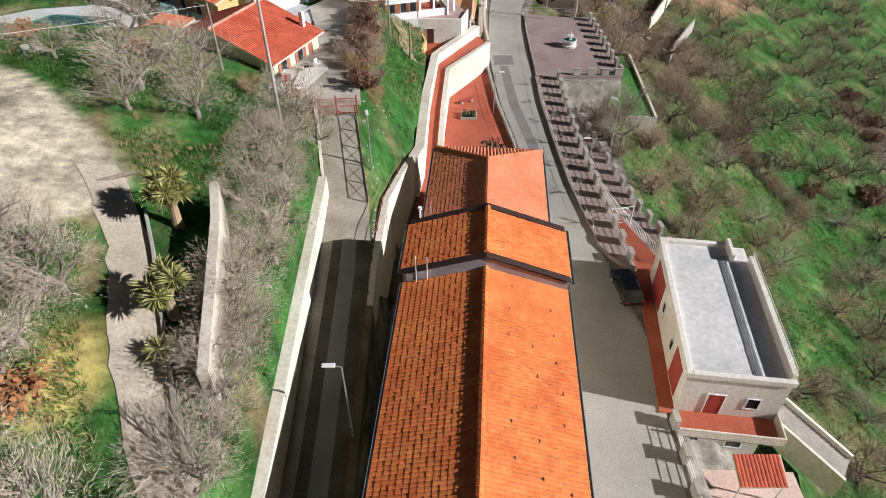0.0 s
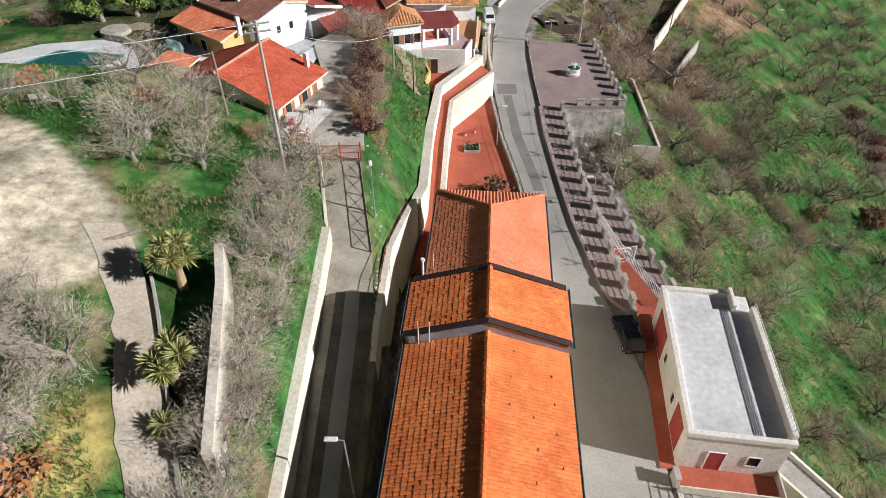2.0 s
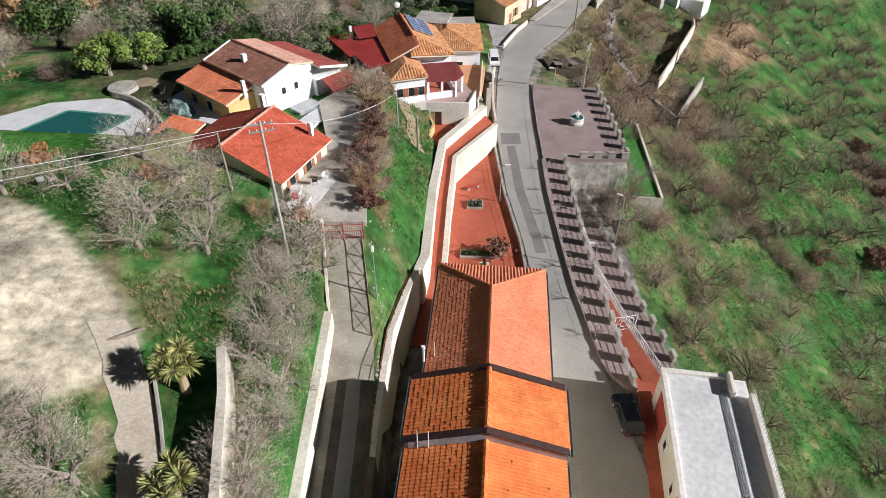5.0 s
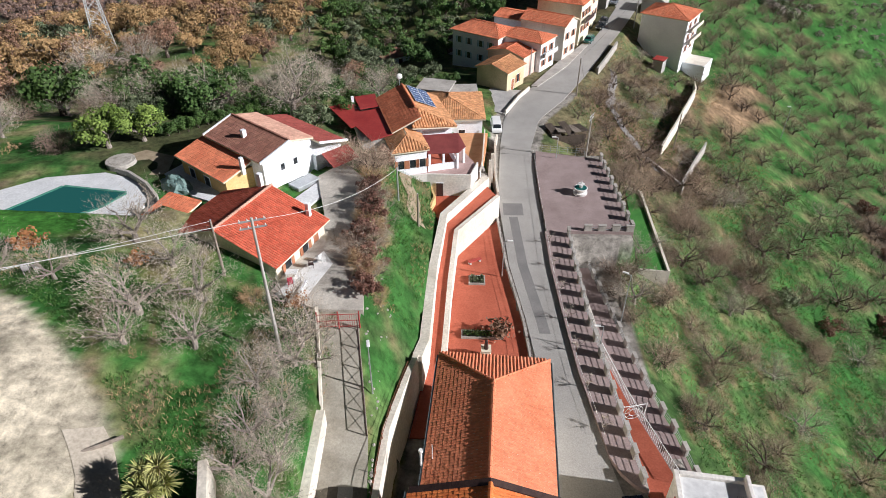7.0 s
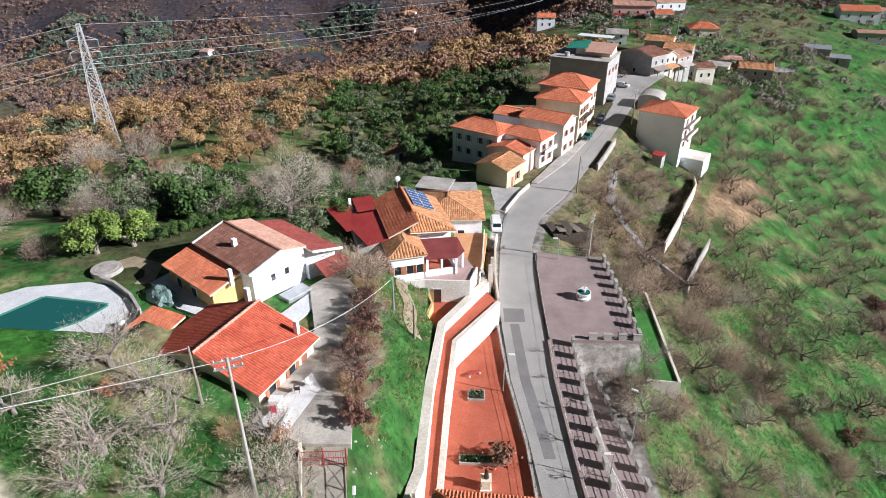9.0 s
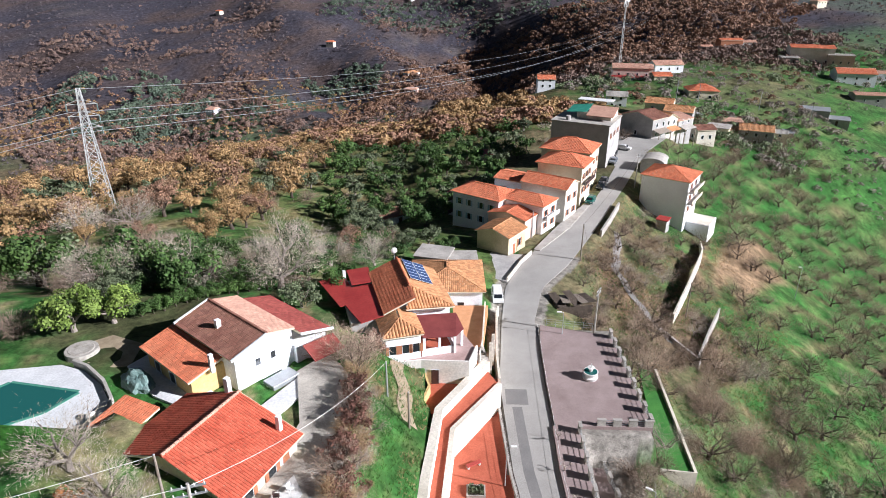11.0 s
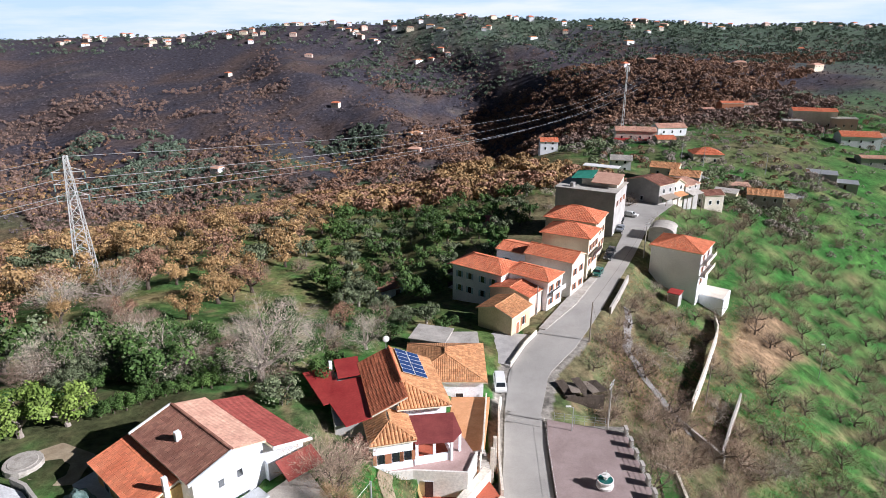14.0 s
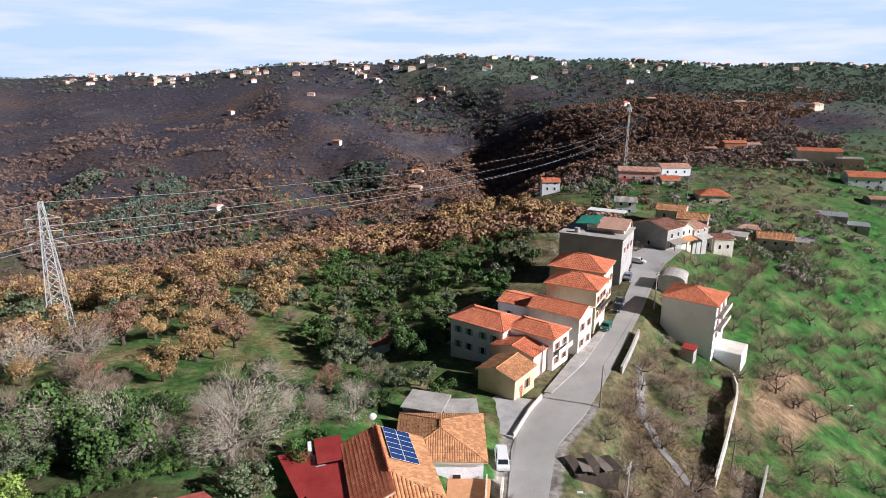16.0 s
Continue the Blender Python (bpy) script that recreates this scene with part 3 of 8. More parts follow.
# scrub nearer the top of the right bank
bank = np.clip(1.2 - (GX - 22) / np.interp(GY, [40, 100, 170], [26, 34, 44]), 0, 1) * (GX > 12) * (GY < 230)
col = lerp3(col, (0.165, 0.135, 0.08), soft(bank + 0.7 * n1 + 0.3 * n2, 0.25, 0.85) * np.interp(GY, [80, 110], [0.2, 0.85]))
patch = np.clip(1.25 - np.hypot(((GX - 69) * 0.6 + (GY - 157) * 0.8) / 21, ((GX - 69) * 0.8 - (GY - 157) * 0.6) / 8), 0, 1)
beds = soft(GX - np.interp(GY, ROAD_Y, ROAD_R), 2, 5) * soft(57 - GX + (GY - 140) * 0.2, 0, 4) * soft(GY, 104, 112) * soft(168 - GY, 0, 10)
col = lerp3(col, (0.15, 0.1, 0.062), beds * soft(n1 + 0.6 * n2, -0.35, 0.35) * 0.85)
pit = np.clip(1.3 - np.hypot((GX - 101) / 10, (GY - 130) / 16), 0, 1)
col = lerp3(col, (0.055, 0.04, 0.03), soft(pit + 0.5 * n2, 0.25, 0.55))
col = lerp3(col, (0.24, 0.165, 0.1), soft(patch + 0.3 * n2 + 0.3 * np.sin((GX + GY * 0.35) * 1.6), 0.2, 0.5))
# pale yard and track of the upper left grove
yard = np.clip(yard_depth(GX, GY) / 3.0 + 0.2, 0, 1)
col = lerp3(col, PALE, soft(yard + 0.16 * n2 + 0.1 * n1, 0.05, 0.4) * (GX < -18))
lawn_t = np.clip(1.4 - np.hypot((GX + 42) / 10, (GY - 58.5) / 4.0), 0, 1)
col = lerp3(col, (0.06, 0.2, 0.03), soft(lawn_t + 0.2 * n2, 0.1, 0.5))
# trodden soil behind the house, darkened for the shadow lying on it
worn = np.clip(1.35 - np.hypot((GX + 33) / 14, (GY - 83) / 11), 0, 1) * (GY > 72)
col = lerp3(col, (0.075, 0.07, 0.036), soft(worn + 0.4 * n2 + 0.2 * n1, 0.1, 0.6) * 0.85)
ledge = np.abs((GZ / 2.6 + 0.35 * n1) % 1.0 - 0.5)
col = lerp3(col, (0.1, 0.085, 0.045), soft(ledge, 0.33, 0.48) * soft(GX, 30, 45) * soft(330 - GY, 0, 60) * soft(n3 + 0.5 * n1, -0.5, 0.2) * 0.7)
straw = np.clip(1.3 - np.hypot((GX + 18.3) / 2.2, (GY - 19.0) / 4.2), 0, 1)
col = lerp3(col, (0.42, 0.34, 0.12), soft(straw + 0.35 * n2, 0.25, 0.7) * 0.85)
# bare earth and cement round the built ground
bare = built(GX, GY) * ((GX > -8.9) | (GY > 54)) * (1 - ((GX < wall_x(GY) + 0.4) & (GY > 33) & (GY < 91)))
col = lerp3(col, (0.27, 0.25, 0.22), bare * (GY < 128))
# green verge and slope between lane and ramp
verge_t = ((GX > np.interp(GY, LANE_Y, LANE_R)) & (GX < wall_x(GY)) & (GY > 33) & (GY < 82)).astype(float)
col = lerp3(col, (0.046, 0.125, 0.03), verge_t * soft(n1 + 0.5 * n2, -0.5, 0.3) * 0.7)
# wooded and burnt hillsides of the distance, haze mixed into the far colours
wood = soft(GY, 95, 150) * (GX < 8)
col = lerp3(col, (0.19, 0.15, 0.07), wood * soft(n1 + 0.4 * n2, -0.5, 0.4) * 0.75)
ridge_soil = soft(GY, 215, 300) * soft(560 - GY, 0, 100) * soft(GX, 20, 50) * soft(np.interp(GY, [220, 260, 350, 420, 560], [90, 120, 190, 250, 420]) - GX, -15, 25)
col = lerp3(col, (0.16, 0.125, 0.075), ridge_soil * soft(n1 + n3, -0.2, 0.4) * 0.7)
col = lerp3(col, (0.17, 0.11, 0.06), soft(GY, 210, 300) * soft(n3, -0.6, 0.4) * (1 - soft(GX, 35, 75) * soft(560 - GY, 0, 120)))
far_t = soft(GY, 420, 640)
col = lerp3(col, BURNT_HAZE, far_t)
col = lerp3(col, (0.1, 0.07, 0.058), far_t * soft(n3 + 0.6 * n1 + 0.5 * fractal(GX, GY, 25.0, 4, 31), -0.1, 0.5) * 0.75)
col = lerp3(col, FARG_HAZE, far_t * soft(fractal(GX, GY, 220.0, 4, 9) + (GX - 100) / 500 + (GY - 1250) / 600, 0.1, 0.6) * 0.8)
# gardens on the valley floor
vale = soft(GY, 500, 560) * soft(740 - GY, 0, 60) * soft(fractal(GX, GY, 70.0, 4, 41), 0.05, 0.35)
col = lerp3(col, (0.075, 0.13, 0.06), vale * 0.85)
# pale tracks and dry terraces across the far slope
terr = far_t * soft(np.abs(fractal(GX * 0.35, GY, 60.0, 3, 42)), 0.06, 0.0) * soft(fractal(GX, GY, 240.0, 3, 43), -0.1, 0.3)
col = lerp3(col, (0.22, 0.185, 0.15), terr * 0.45)
ny, nx = GX.shape
verts = np.stack([GX, GY, GZ], -1).reshape(-1, 3)
idx = np.arange(ny * nx).reshape(ny, nx)
quads = np.stack([idx[:-1, :-1], idx[:-1, 1:], idx[1:, 1:], idx[1:, :-1]], -1).reshape(-1, 4)
gm = bpy.data.meshes.new("ground")
gm.from_pydata(verts.tolist(), [], quads.tolist())
gm.polygons.foreach_set("use_smooth", np.ones(len(quads), bool))
attr = gm.color_attributes.new("soil", "FLOAT_COLOR", "POINT")
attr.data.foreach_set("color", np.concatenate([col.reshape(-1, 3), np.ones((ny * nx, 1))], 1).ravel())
EARTH = bpy.data.materials.new("grass and earth")
EARTH.use_nodes = True
nt = EARTH.node_tree
en, el = nt.nodes, nt.links
eb = en["Principled BSDF"]
ea = en.new("ShaderNodeVertexColor")
ea.layer_name = "soil"
eg = en.new("ShaderNodeNewGeometry")
e1, e2 = en.new("ShaderNodeTexNoise"), en.new("ShaderNodeTexNoise")
e1.inputs["Scale"].default_value, e1.inputs["Detail"].default_value = 0.9, 8.0
e1.inputs["Roughness"].default_value = 0.7
e2.inputs["Scale"].default_value, e2.inputs["Detail"].default_value = 0.2, 6.0
er = en.new("ShaderNodeMapRange")
er.inputs["From Min"].default_value, er.inputs["From Max"].default_value = 0.3, 0.7
er.inputs["To Min"].default_value, er.inputs["To Max"].default_value = 0.4, 1.6
er2 = en.new("ShaderNodeMapRange")
er2.inputs["From Min"].default_value, er2.inputs["From Max"].default_value = 0.3, 0.7
er2.inputs["To Min"].default_value, er2.inputs["To Max"].default_value = 0.6, 1.4
em = en.new("ShaderNodeMath")
em.operation = "MULTIPLY"
eh = en.new("ShaderNodeHueSaturation")
ebump = en.new("ShaderNodeBump")
ebump.inputs["Strength"].default_value, ebump.inputs["Distance"].default_value = 0.7, 0.25
for t in (e1, e2):
    el.new(eg.outputs["Position"], t.inputs["Vector"])
el.new(e1.outputs["Fac"], er.inputs["Value"])
el.new(e2.outputs["Fac"], er2.inputs["Value"])
el.new(er.outputs[0], em.inputs[0])
el.new(er2.outputs[0], em.inputs[1])
el.new(em.outputs[0], eh.inputs["Value"])
el.new(ea.outputs["Color"], eh.inputs["Color"])
el.new(eh.outputs["Color"], eb.inputs["Base Color"])
el.new(e1.outputs["Fac"], ebump.inputs["Height"])
el.new(ebump.outputs["Normal"], eb.inputs["Normal"])
eb.inputs["Roughness"].default_value = 0.95
eb.inputs["Specular IOR Level"].default_value = 0.1
gm.materials.append(EARTH)
tagged(new("ground", gm), "uneven grassy hillside ground with dry grass and bare soil", "ground", kind="structure")


def ribbon(name, ys, left, right, z, mat, label, thick=0.12, category="road"):
    """A paved strip between two edges over the given stations."""
    bm = bmesh.new()
    rows = []
    for y, a, b in zip(ys, left, right):
        h = z(y) if callable(z) else z
        rows.append([bm.verts.new((a, y, h)), bm.verts.new((b, y, h)), bm.verts.new((b, y, h - thick)), bm.verts.new((a, y, h - thick))])
    for s, t in zip(rows, rows[1:]):
        for k in range(4):
            bm.faces.new((s[k], s[(k + 1) % 4], t[(k + 1) % 4], t[k]))
    bm.faces.new(rows[0])
    bm.faces.new(rows[-1][::-1])
    bmesh.ops.recalc_face_normals(bm, faces=bm.faces[:])
    return solid(name, bm, mat, label, category, kind="structure")


ry = list(np.arange(-100, 222, 2.0))
ribbon("road", ry, [float(np.interp(y, ROAD_Y, ROAD_L)) for y in ry], [float(np.interp(y, ROAD_Y, ROAD_R)) for y in ry], 0.03, ASPHALT, "old pale grey asphalt village road along the ridge")
py = list(np.arange(60, 84, 1.0))
ribbon("road_patch", py, [float(np.interp(y, ROAD_Y, ROAD_L)) + 1.1 for y in py], [float(np.interp(y, ROAD_Y, ROAD_L)) + 2.3 for y in py], 0.037, PATCH, "darker asphalt repair strip along the road", 0.03)
ribbon("road_patch", [83.5, 86.6], [7.2, 7.2], [10.0, 10.0], 0.037, PATCH, "dark square asphalt repair on the road", 0.03)
ly = list(np.arange(-30, 53, 1.0))
square = bmesh.new()
prism(square, [(43.0, 188, 0.045), (49, 187.5, 0.045), (54.5, 203, 0.045), (60.2, 217, 0.045), (56.6, 228, 0.045), (61, 252, 0.045), (56, 253, 0.045), (51.5, 232, 0.045), (47.5, 206, 0.045)], 0.3)
solid("pavement", square, ASPHALT, "pale asphalt village square with parked cars", "square", kind="structure")
lane_strip = lambda ys, f0, f1: [[float(np.interp(y, LANE_Y, LANE_L) * (1 - f) + np.interp(y, LANE_Y, LANE_R) * f) for y in ys] for f in (f0, f1)]
cement_y, shade_y = [y for y in ly if y >= 36], [y for y in ly if y <= 36]
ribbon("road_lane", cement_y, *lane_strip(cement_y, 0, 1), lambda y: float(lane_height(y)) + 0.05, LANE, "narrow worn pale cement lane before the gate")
# strips beside the hall: pale outer edge, worn middle, shade painted into the rest
for f0, f1, m, text in ((0, 0.22, LANE, "pale cement edge of the lane"), (0.22, 0.42, LANE_SHADE, "mossy brown strip of the lane"), (0.42, 0.72, PATCH, "dark worn asphalt middle of the lane"), (0.72, 1, LANE_SHADE, "dark mossy edge of the lane")):
    ribbon("road_lane", shade_y, *lane_strip(shade_y, f0, f1), lambda y: float(lane_height(y)) + 0.05, m, text)

# ---------- the long tiled hall ----------
AX = -4.1
HALL = pose(1.6, 13.9, 0, 0, 0, AX)
hall = thing("church_hall", HALL, "long plastered church hall with three stepped terracotta tile gable roofs", "building")
HW = 5.15
part("wall", box(-4.75, -1.2, -0.4, 4.75, 14.3, 10.3), CREAM, hall)
part("wall", box(-4.8, 14.3, -0.4, 4.8, 19.5, 11.2), CREAM, hall)
part("wall", box(-4.5, 19.5, -0.5, 4.5, 35.3, 7.3), CREAM, hall)
for y0, y1, ze, zr, hw in ((14.25, 14.6, 11.15, 12.95, 5.15), (19.2, 19.5, 11.15, 12.95, 5.15), (-1.25, -0.9, 10.6, 12.35, 4.9)):
    bm = bmesh.new()
    f = [bm.verts.new((x, y0, z)) for x, z in ((-hw, 7.5), (hw, 7.5), (hw, ze), (0, zr), (-hw, ze))]
    g = [bm.verts.new((v.co.x, y1, v.co.z)) for v in f]
    bm.faces.new(f)
    bm.faces.new(g[::-1])
    for i in range(5):
        bm.faces.new((f[i], f[(i + 1) % 5], g[(i + 1) % 5], g[i]))
    bmesh.ops.recalc_face_normals(bm, faces=bm.faces[:])
    part("gable", bm, LILAC, hall, "grey rendered gable with metal flashing")
S1 = [[(HW, -0.9, 10.5), (HW, 14.25, 10.5), (0, 14.25, 12.1), (0, -0.9, 12.1)], [(-HW, 14.25, 10.5), (-HW, -0.9, 10.5), (0, -0.9, 12.1), (0, 14.25, 12.1)]]
S2 = [[(5.3, 14.6, 11.25), (5.3, 19.2, 11.25), (0, 19.2, 12.98), (0, 14.6, 12.98)], [(-5.3, 19.2, 11.25), (-5.3, 14.6, 11.25), (0, 14.6, 12.98), (0, 19.2, 12.98)]]
S3 = [[(4.9, 19.5, 7.35), (4.9, 35.6, 7.35), (0, 31.0, 9.3), (0, 19.5, 9.3)], [(-4.9, 35.6, 7.35), (-4.9, 19.5, 7.35), (0, 19.5, 9.3), (0, 31.0, 9.3)], [(4.9, 35.6, 7.35), (-4.9, 35.6, 7.35), (0, 31.0, 9.3)]]
tiled(hall, S2, TERRA, 0.25, 0.36, CREAM, 0.17, "", 0.014)
tiled(hall, S3[:2], TERRA_SALMON, 0.25, 0.36, CREAM, 0.17, "", 0.014)
tiled(hall, S3[2:], TERRA_SALMON, 0.3, 0.4, CREAM, 0.5)
for p in S1:
    bm = bmesh.new()
    part("roof", prism(bm, p, 0.16), CREAM, hall)
# the tiles nearest the eave ends are pieces of their own, the rest one mesh
own, skip = [], set()
for k, p in enumerate(S1):
    o, eu, ev, nrm, cells = tile_cells(p, 0.25, 0.36)
    for u, v in cells:
        y = (o + eu * u).y
        if y > 11.2 and len(own) < 290:
            own.append((o + eu * u + ev * v + nrm * 0.02, eu, ev, nrm))
            skip.add((k, round(u, 3), round(v, 3)))
rest = new("roof_tiles", tile_mesh("roof_tiles", S1, 0.25, 0.36, TERRA, 0.17, skip, 0.014))
rest.parent = hall
tagged(rest, kind="stuff")
bm = bmesh.new()
ring = [[bm.verts.new((a * 0.25 * w, yy, li + h * 0.043)) for a, h in TILE_PROFILE] for yy, li, w in ((-0.02, 0.014, 1.08), (0.367, 0.0, 0.92))]
for i in range(4):
    bm.faces.new((ring[0][i], ring[0][i + 1], ring[1][i + 1], ring[1][i]))
bm.faces.new(ring[0])
tile_me = mesh_of("roof_tile", bm, TERRA)
for at, eu, ev, nrm in own:
    ob = new("roof_tile", tile_me)
    ob.parent = hall
    ob.matrix_local = Matrix.Translation(at) @ Matrix((eu, ev, nrm)).transposed().to_4x4()
ridge_caps(hall, (0, -0.9, 12.16), (0, 14.25, 12.16), TERRA, 0.19)
ridge_caps(hall, (0, 14.6, 13.05), (0, 19.2, 13.05), TERRA, 0.19)
ridge_caps(hall, (0, 19.5, 9.37), (0, 31.0, 9.37), TERRA_SALMON, 0.19)
ridge_caps(hall, (4.9, 35.6, 7.4), (0, 31.0, 9.34), TERRA_SALMON, 0.11)
ridge_caps(hall, (-4.9, 35.6, 7.4), (0, 31.0, 9.34), TERRA_SALMON, 0.11)
for x, y0, y1, z in ((-5.24, -0.9, 14.25, 10.45), (5.24, -0.9, 14.25, 10.45), (-5.4, 14.4, 19.3, 11.2), (5.42, 14.2, 19.4, 11.2), (-5.0, 19.6, 35.4, 7.3), (5.0, 19.6, 35.4, 7.3)):
    bm = bmesh.new()
    add_box(bm, x - 0.1, y0, z - 0.1, x + 0.1, y1, z - 0.06)
    add_box(bm, x - 0.1, y0, z - 0.06, x - 0.07, y1, z + 0.05)
    add_box(bm, x + 0.07, y0, z - 0.06, x + 0.1, y1, z + 0.05)
    part("gutter", bm, GUTTER, hall, "weathered grey-green metal gutter")
for y in (14.4, 19.35):
    for s in (-1, 1):
        bm = bmesh.new()
        prism(bm, [(0, y - 0.24, 13.12), (0, y + 0.24, 13.12), (s * 5.25, y + 0.24, 11.36), (s * 5.25, y - 0.24, 11.36)], 0.08)
        part("flashing", bm, DARKMETAL, hall, "dark metal verge flashing")
for x in (-4.3, -3.6):
    part("antenna_pole", tube(bmesh.new(), (x, 14.1, 10.8), (x, 14.1, 12.9), 0.03), WHITEPAINT, hall)
for x, y, z in ((-5.1, 24.0, 8.9), (-4.3, 24.4, 9.3)):
    bm = tube(bmesh.new(), (x, y, 7.3), (x, y, z), 0.09 if x < -5 else 0.03)
    if x < -5:
        tube(bm, (x, y, z), (x, y, z + 0.25), 0.16, 0.16, 8)
    part("chimney_pipe", bm, WHITEPAINT, hall)
for x in (-4.6, 5.0):
    bm = box(x - 0.45, -1.7, 10.2, x + 0.45, -0.95, 11.6)
    prism(bm, [(x - 0.55, -1.8, 11.65), (x + 0.55, -1.8, 11.65), (x + 0.55, -0.85, 11.65), (x - 0.55, -0.85, 11.65)], 0.12)
    f = [bm.verts.new(p) for p in ((x - 0.5, -1.75, 11.65), (x + 0.5, -1.75, 11.65), (x, -1.75, 12.1), (x - 0.5, -0.9, 11.65), (x + 0.5, -0.9, 11.65), (x, -0.9, 12.1))]
    for q in ((0, 1, 2), (3, 5, 4), (0, 2, 5, 3), (1, 4, 5, 2)):
        bm.faces.new([f[i] for i in q])
    part("pinnacle", bm, GREY, hall, "small grey gabled corner pinnacle")
vr = random.Random(14)
for k in range(16):
    y, f = 0.6 + 13.4 * ((k * 0.618) % 1), (0.2, 0.45, 0.7)[k % 3] + vr.uniform(-0.04, 0.04)
    ob = part("vent_tile", box(-0.05, -0.1, 0.02, 0.05, 0.1, 0.1, 0.02), BRICKM, hall, "brown raised ventilation tile")
    ob.matrix_local = Matrix.Translation((HW * (1 - f), y, 10.5 + 1.6 * f)) @ Matrix.Rotation(math.atan2(1.6, HW), 4, "Y")
for y in (3, 8, 12):
    window(hall, -4.75, y, 6.5, 1.0, 2.2, "W")
    window(hall, 4.75, y, 6.5, 1.0, 2.2, "E")

# ---------- the flat-roofed building by the road ----------
FB = pose(16.4, 25.4, 0, 0, 0, -7.3)
flat = thing("flat_roof_building", FB, "cream two-storey house with pale flat roof and low parapet", "building")
part("wall", box(0.0, 0.8, -6.0, 6.8, 14.9, 4.0), PALEHOUSE, flat)
part("roof", box(0.25, 1.05, 4.004, 6.55, 14.65, 4.1), FLATROOF, flat, "pale grey weathered roof membrane")
part("parapet", box(-0.15, 0.65, 4.0, 0.25, 15.05, 4.45, 0.03), PALEHOUSE, flat)
part("parapet", box(0.25, 0.65, 4.0, 6.95, 1.05, 4.45, 0.03), PALEHOUSE, flat)
part("parapet", box(0.25, 14.65, 4.0, 5.2, 15.05, 4.45, 0.03), PALEHOUSE, flat)
part("parapet", box(6.55, 1.05, 4.0, 6.95, 13.0, 4.85, 0.03), PALEHOUSE, flat)
part("parapet", box(5.2, 12.9, 4.0, 5.5, 15.05, 4.85, 0.03), PALEHOUSE, flat)
for x in (4.45, 4.6, 4.75, 4.9):
    part("roof_pipe", tube(bmesh.new(), (x, 1.2, 4.15), (x, 13.5, 4.15), 0.03), METAL, flat)
for y0, y1 in ((1.8, 4.0), (10.2, 13.4)):
    part("red_panel", box(-0.05, y0, 0.4, 0.0, y1, 3.3), REDPANEL, flat, "dark red painted wall panel")
for y in (5.2, 9.0):
    window(flat, 0.0, y, 1.6, 0.6, 1.0, "W")
door(flat, 2.4, 0.8, 0.2, 1.1, 2.1, "S", REDPANEL)
window(flat, 4.9, 0.8, 1.2, 0.8, 1.0, "S")
for x in (1.5, 4.6):
    window(flat, x + 0.4, 0.8, -3.6, 1.1, 1.3, "S")
part("balcony", box(-0.1, -1.2, -0.1, 6.9, 0.8, 0.15), CONCRETE, flat)
part("balcony_floor", box(0.1, -1.05, 0.154, 6.7, 0.77, 0.19), REDFLOOR, flat, "red tiled balcony floor")
bm = box(-0.1, -1.3, 0.15, 6.9, -1.2, 0.95)
add_box(bm, 6.8, -1.2, 0.15, 6.9, 0.8, 0.95)
part("balcony_wall", bm, WALLWHITE, flat)
for y in np.arange(1.4, 14.6, 2.3):
    part("parapet_rail_post", tube(bmesh.new(), (6.75, float(y), 4.85), (6.75, float(y), 5.35), 0.02), WHITEPAINT, flat)
for y in np.arange(1.1, 12.8, 0.35):
    part("baluster", tube(bmesh.new(), (6.75, float(y), 4.85), (6.75, float(y), 5.32), 0.022, n=4), WHITEPAINT, flat)
part("parapet_rail", tube(bmesh.new(), (6.75, 1.1, 5.35), (6.75, 12.8, 5.35), 0.025), WHITEPAINT, flat)

# ---------- house with the red roof above the lane ----------
H1 = pose(-19.8, 60.3, 11.2, 0, 0, -22.6)
h1 = gable_house("house", H1, 12.2, 7.9, 2.3, 4.45, CREAM, TERRA_RED, "single-storey cream house with bright red tiled gable roof", -2.5, 0.5)
ridge_caps(h1, (0, -4.4, 4.6), (0, 4.4, 4.6), TERRA_PINK, 0.17)
for y in (-2.2, 0.6):
    window(h1, 6.1, y, 0.6, 0.9, 1.2, "E", BRICKM)
door(h1, 6.1, 2.4, 0.0, 0.9, 2.1, "E", BRICKM)
window(h1, -2.0, -3.9, 0.6, 0.9, 1.1, "S")
part("chimney", box(4.7, 3.2, 2.0, 5.1, 3.6, 4.3), WHITE, h1)
part("chimney", box(-1.6, 4.2, 2.0, -1.15, 4.65, 5.6), WHITE, h1)

# ---------- house with several roofs behind it ----------
H2 = pose(-26.4, 79.2, 11.0, 0, 0, -38.5)
h2 = thing("house", H2, "cream and white house with brown, pink and red tiled roofs", "house")
part("wall", box(0.2, -3.7, -2.5, 10.4, 3.1, 4.4), WHITE, h2)
part("wall", box(-0.5, -7.3, -2.5, 8.3, -3.7, 3.1), OCHRE, h2)
part("wall", box(0.3, 3.1, -2.5, 11.0, 7.0, 2.7), WHITE, h2)
for x in (0.2, 10.15):
    bm = bmesh.new()
    f = [bm.verts.new((x, y, z)) for y, z in ((-3.7, 4.4), (3.1, 4.4), (3.1, 4.7), (0, 5.5), (-3.7, 4.45))]
    g = [bm.verts.new((x + 0.25, v.co.y, v.co.z)) for v in f]
    bm.faces.new(f)
    bm.faces.new(g[::-1])
    for i in range(5):
        bm.faces.new((f[i], f[(i + 1) % 5], g[(i + 1) % 5], g[i]))
    part("gable", bm, WHITE, h2)
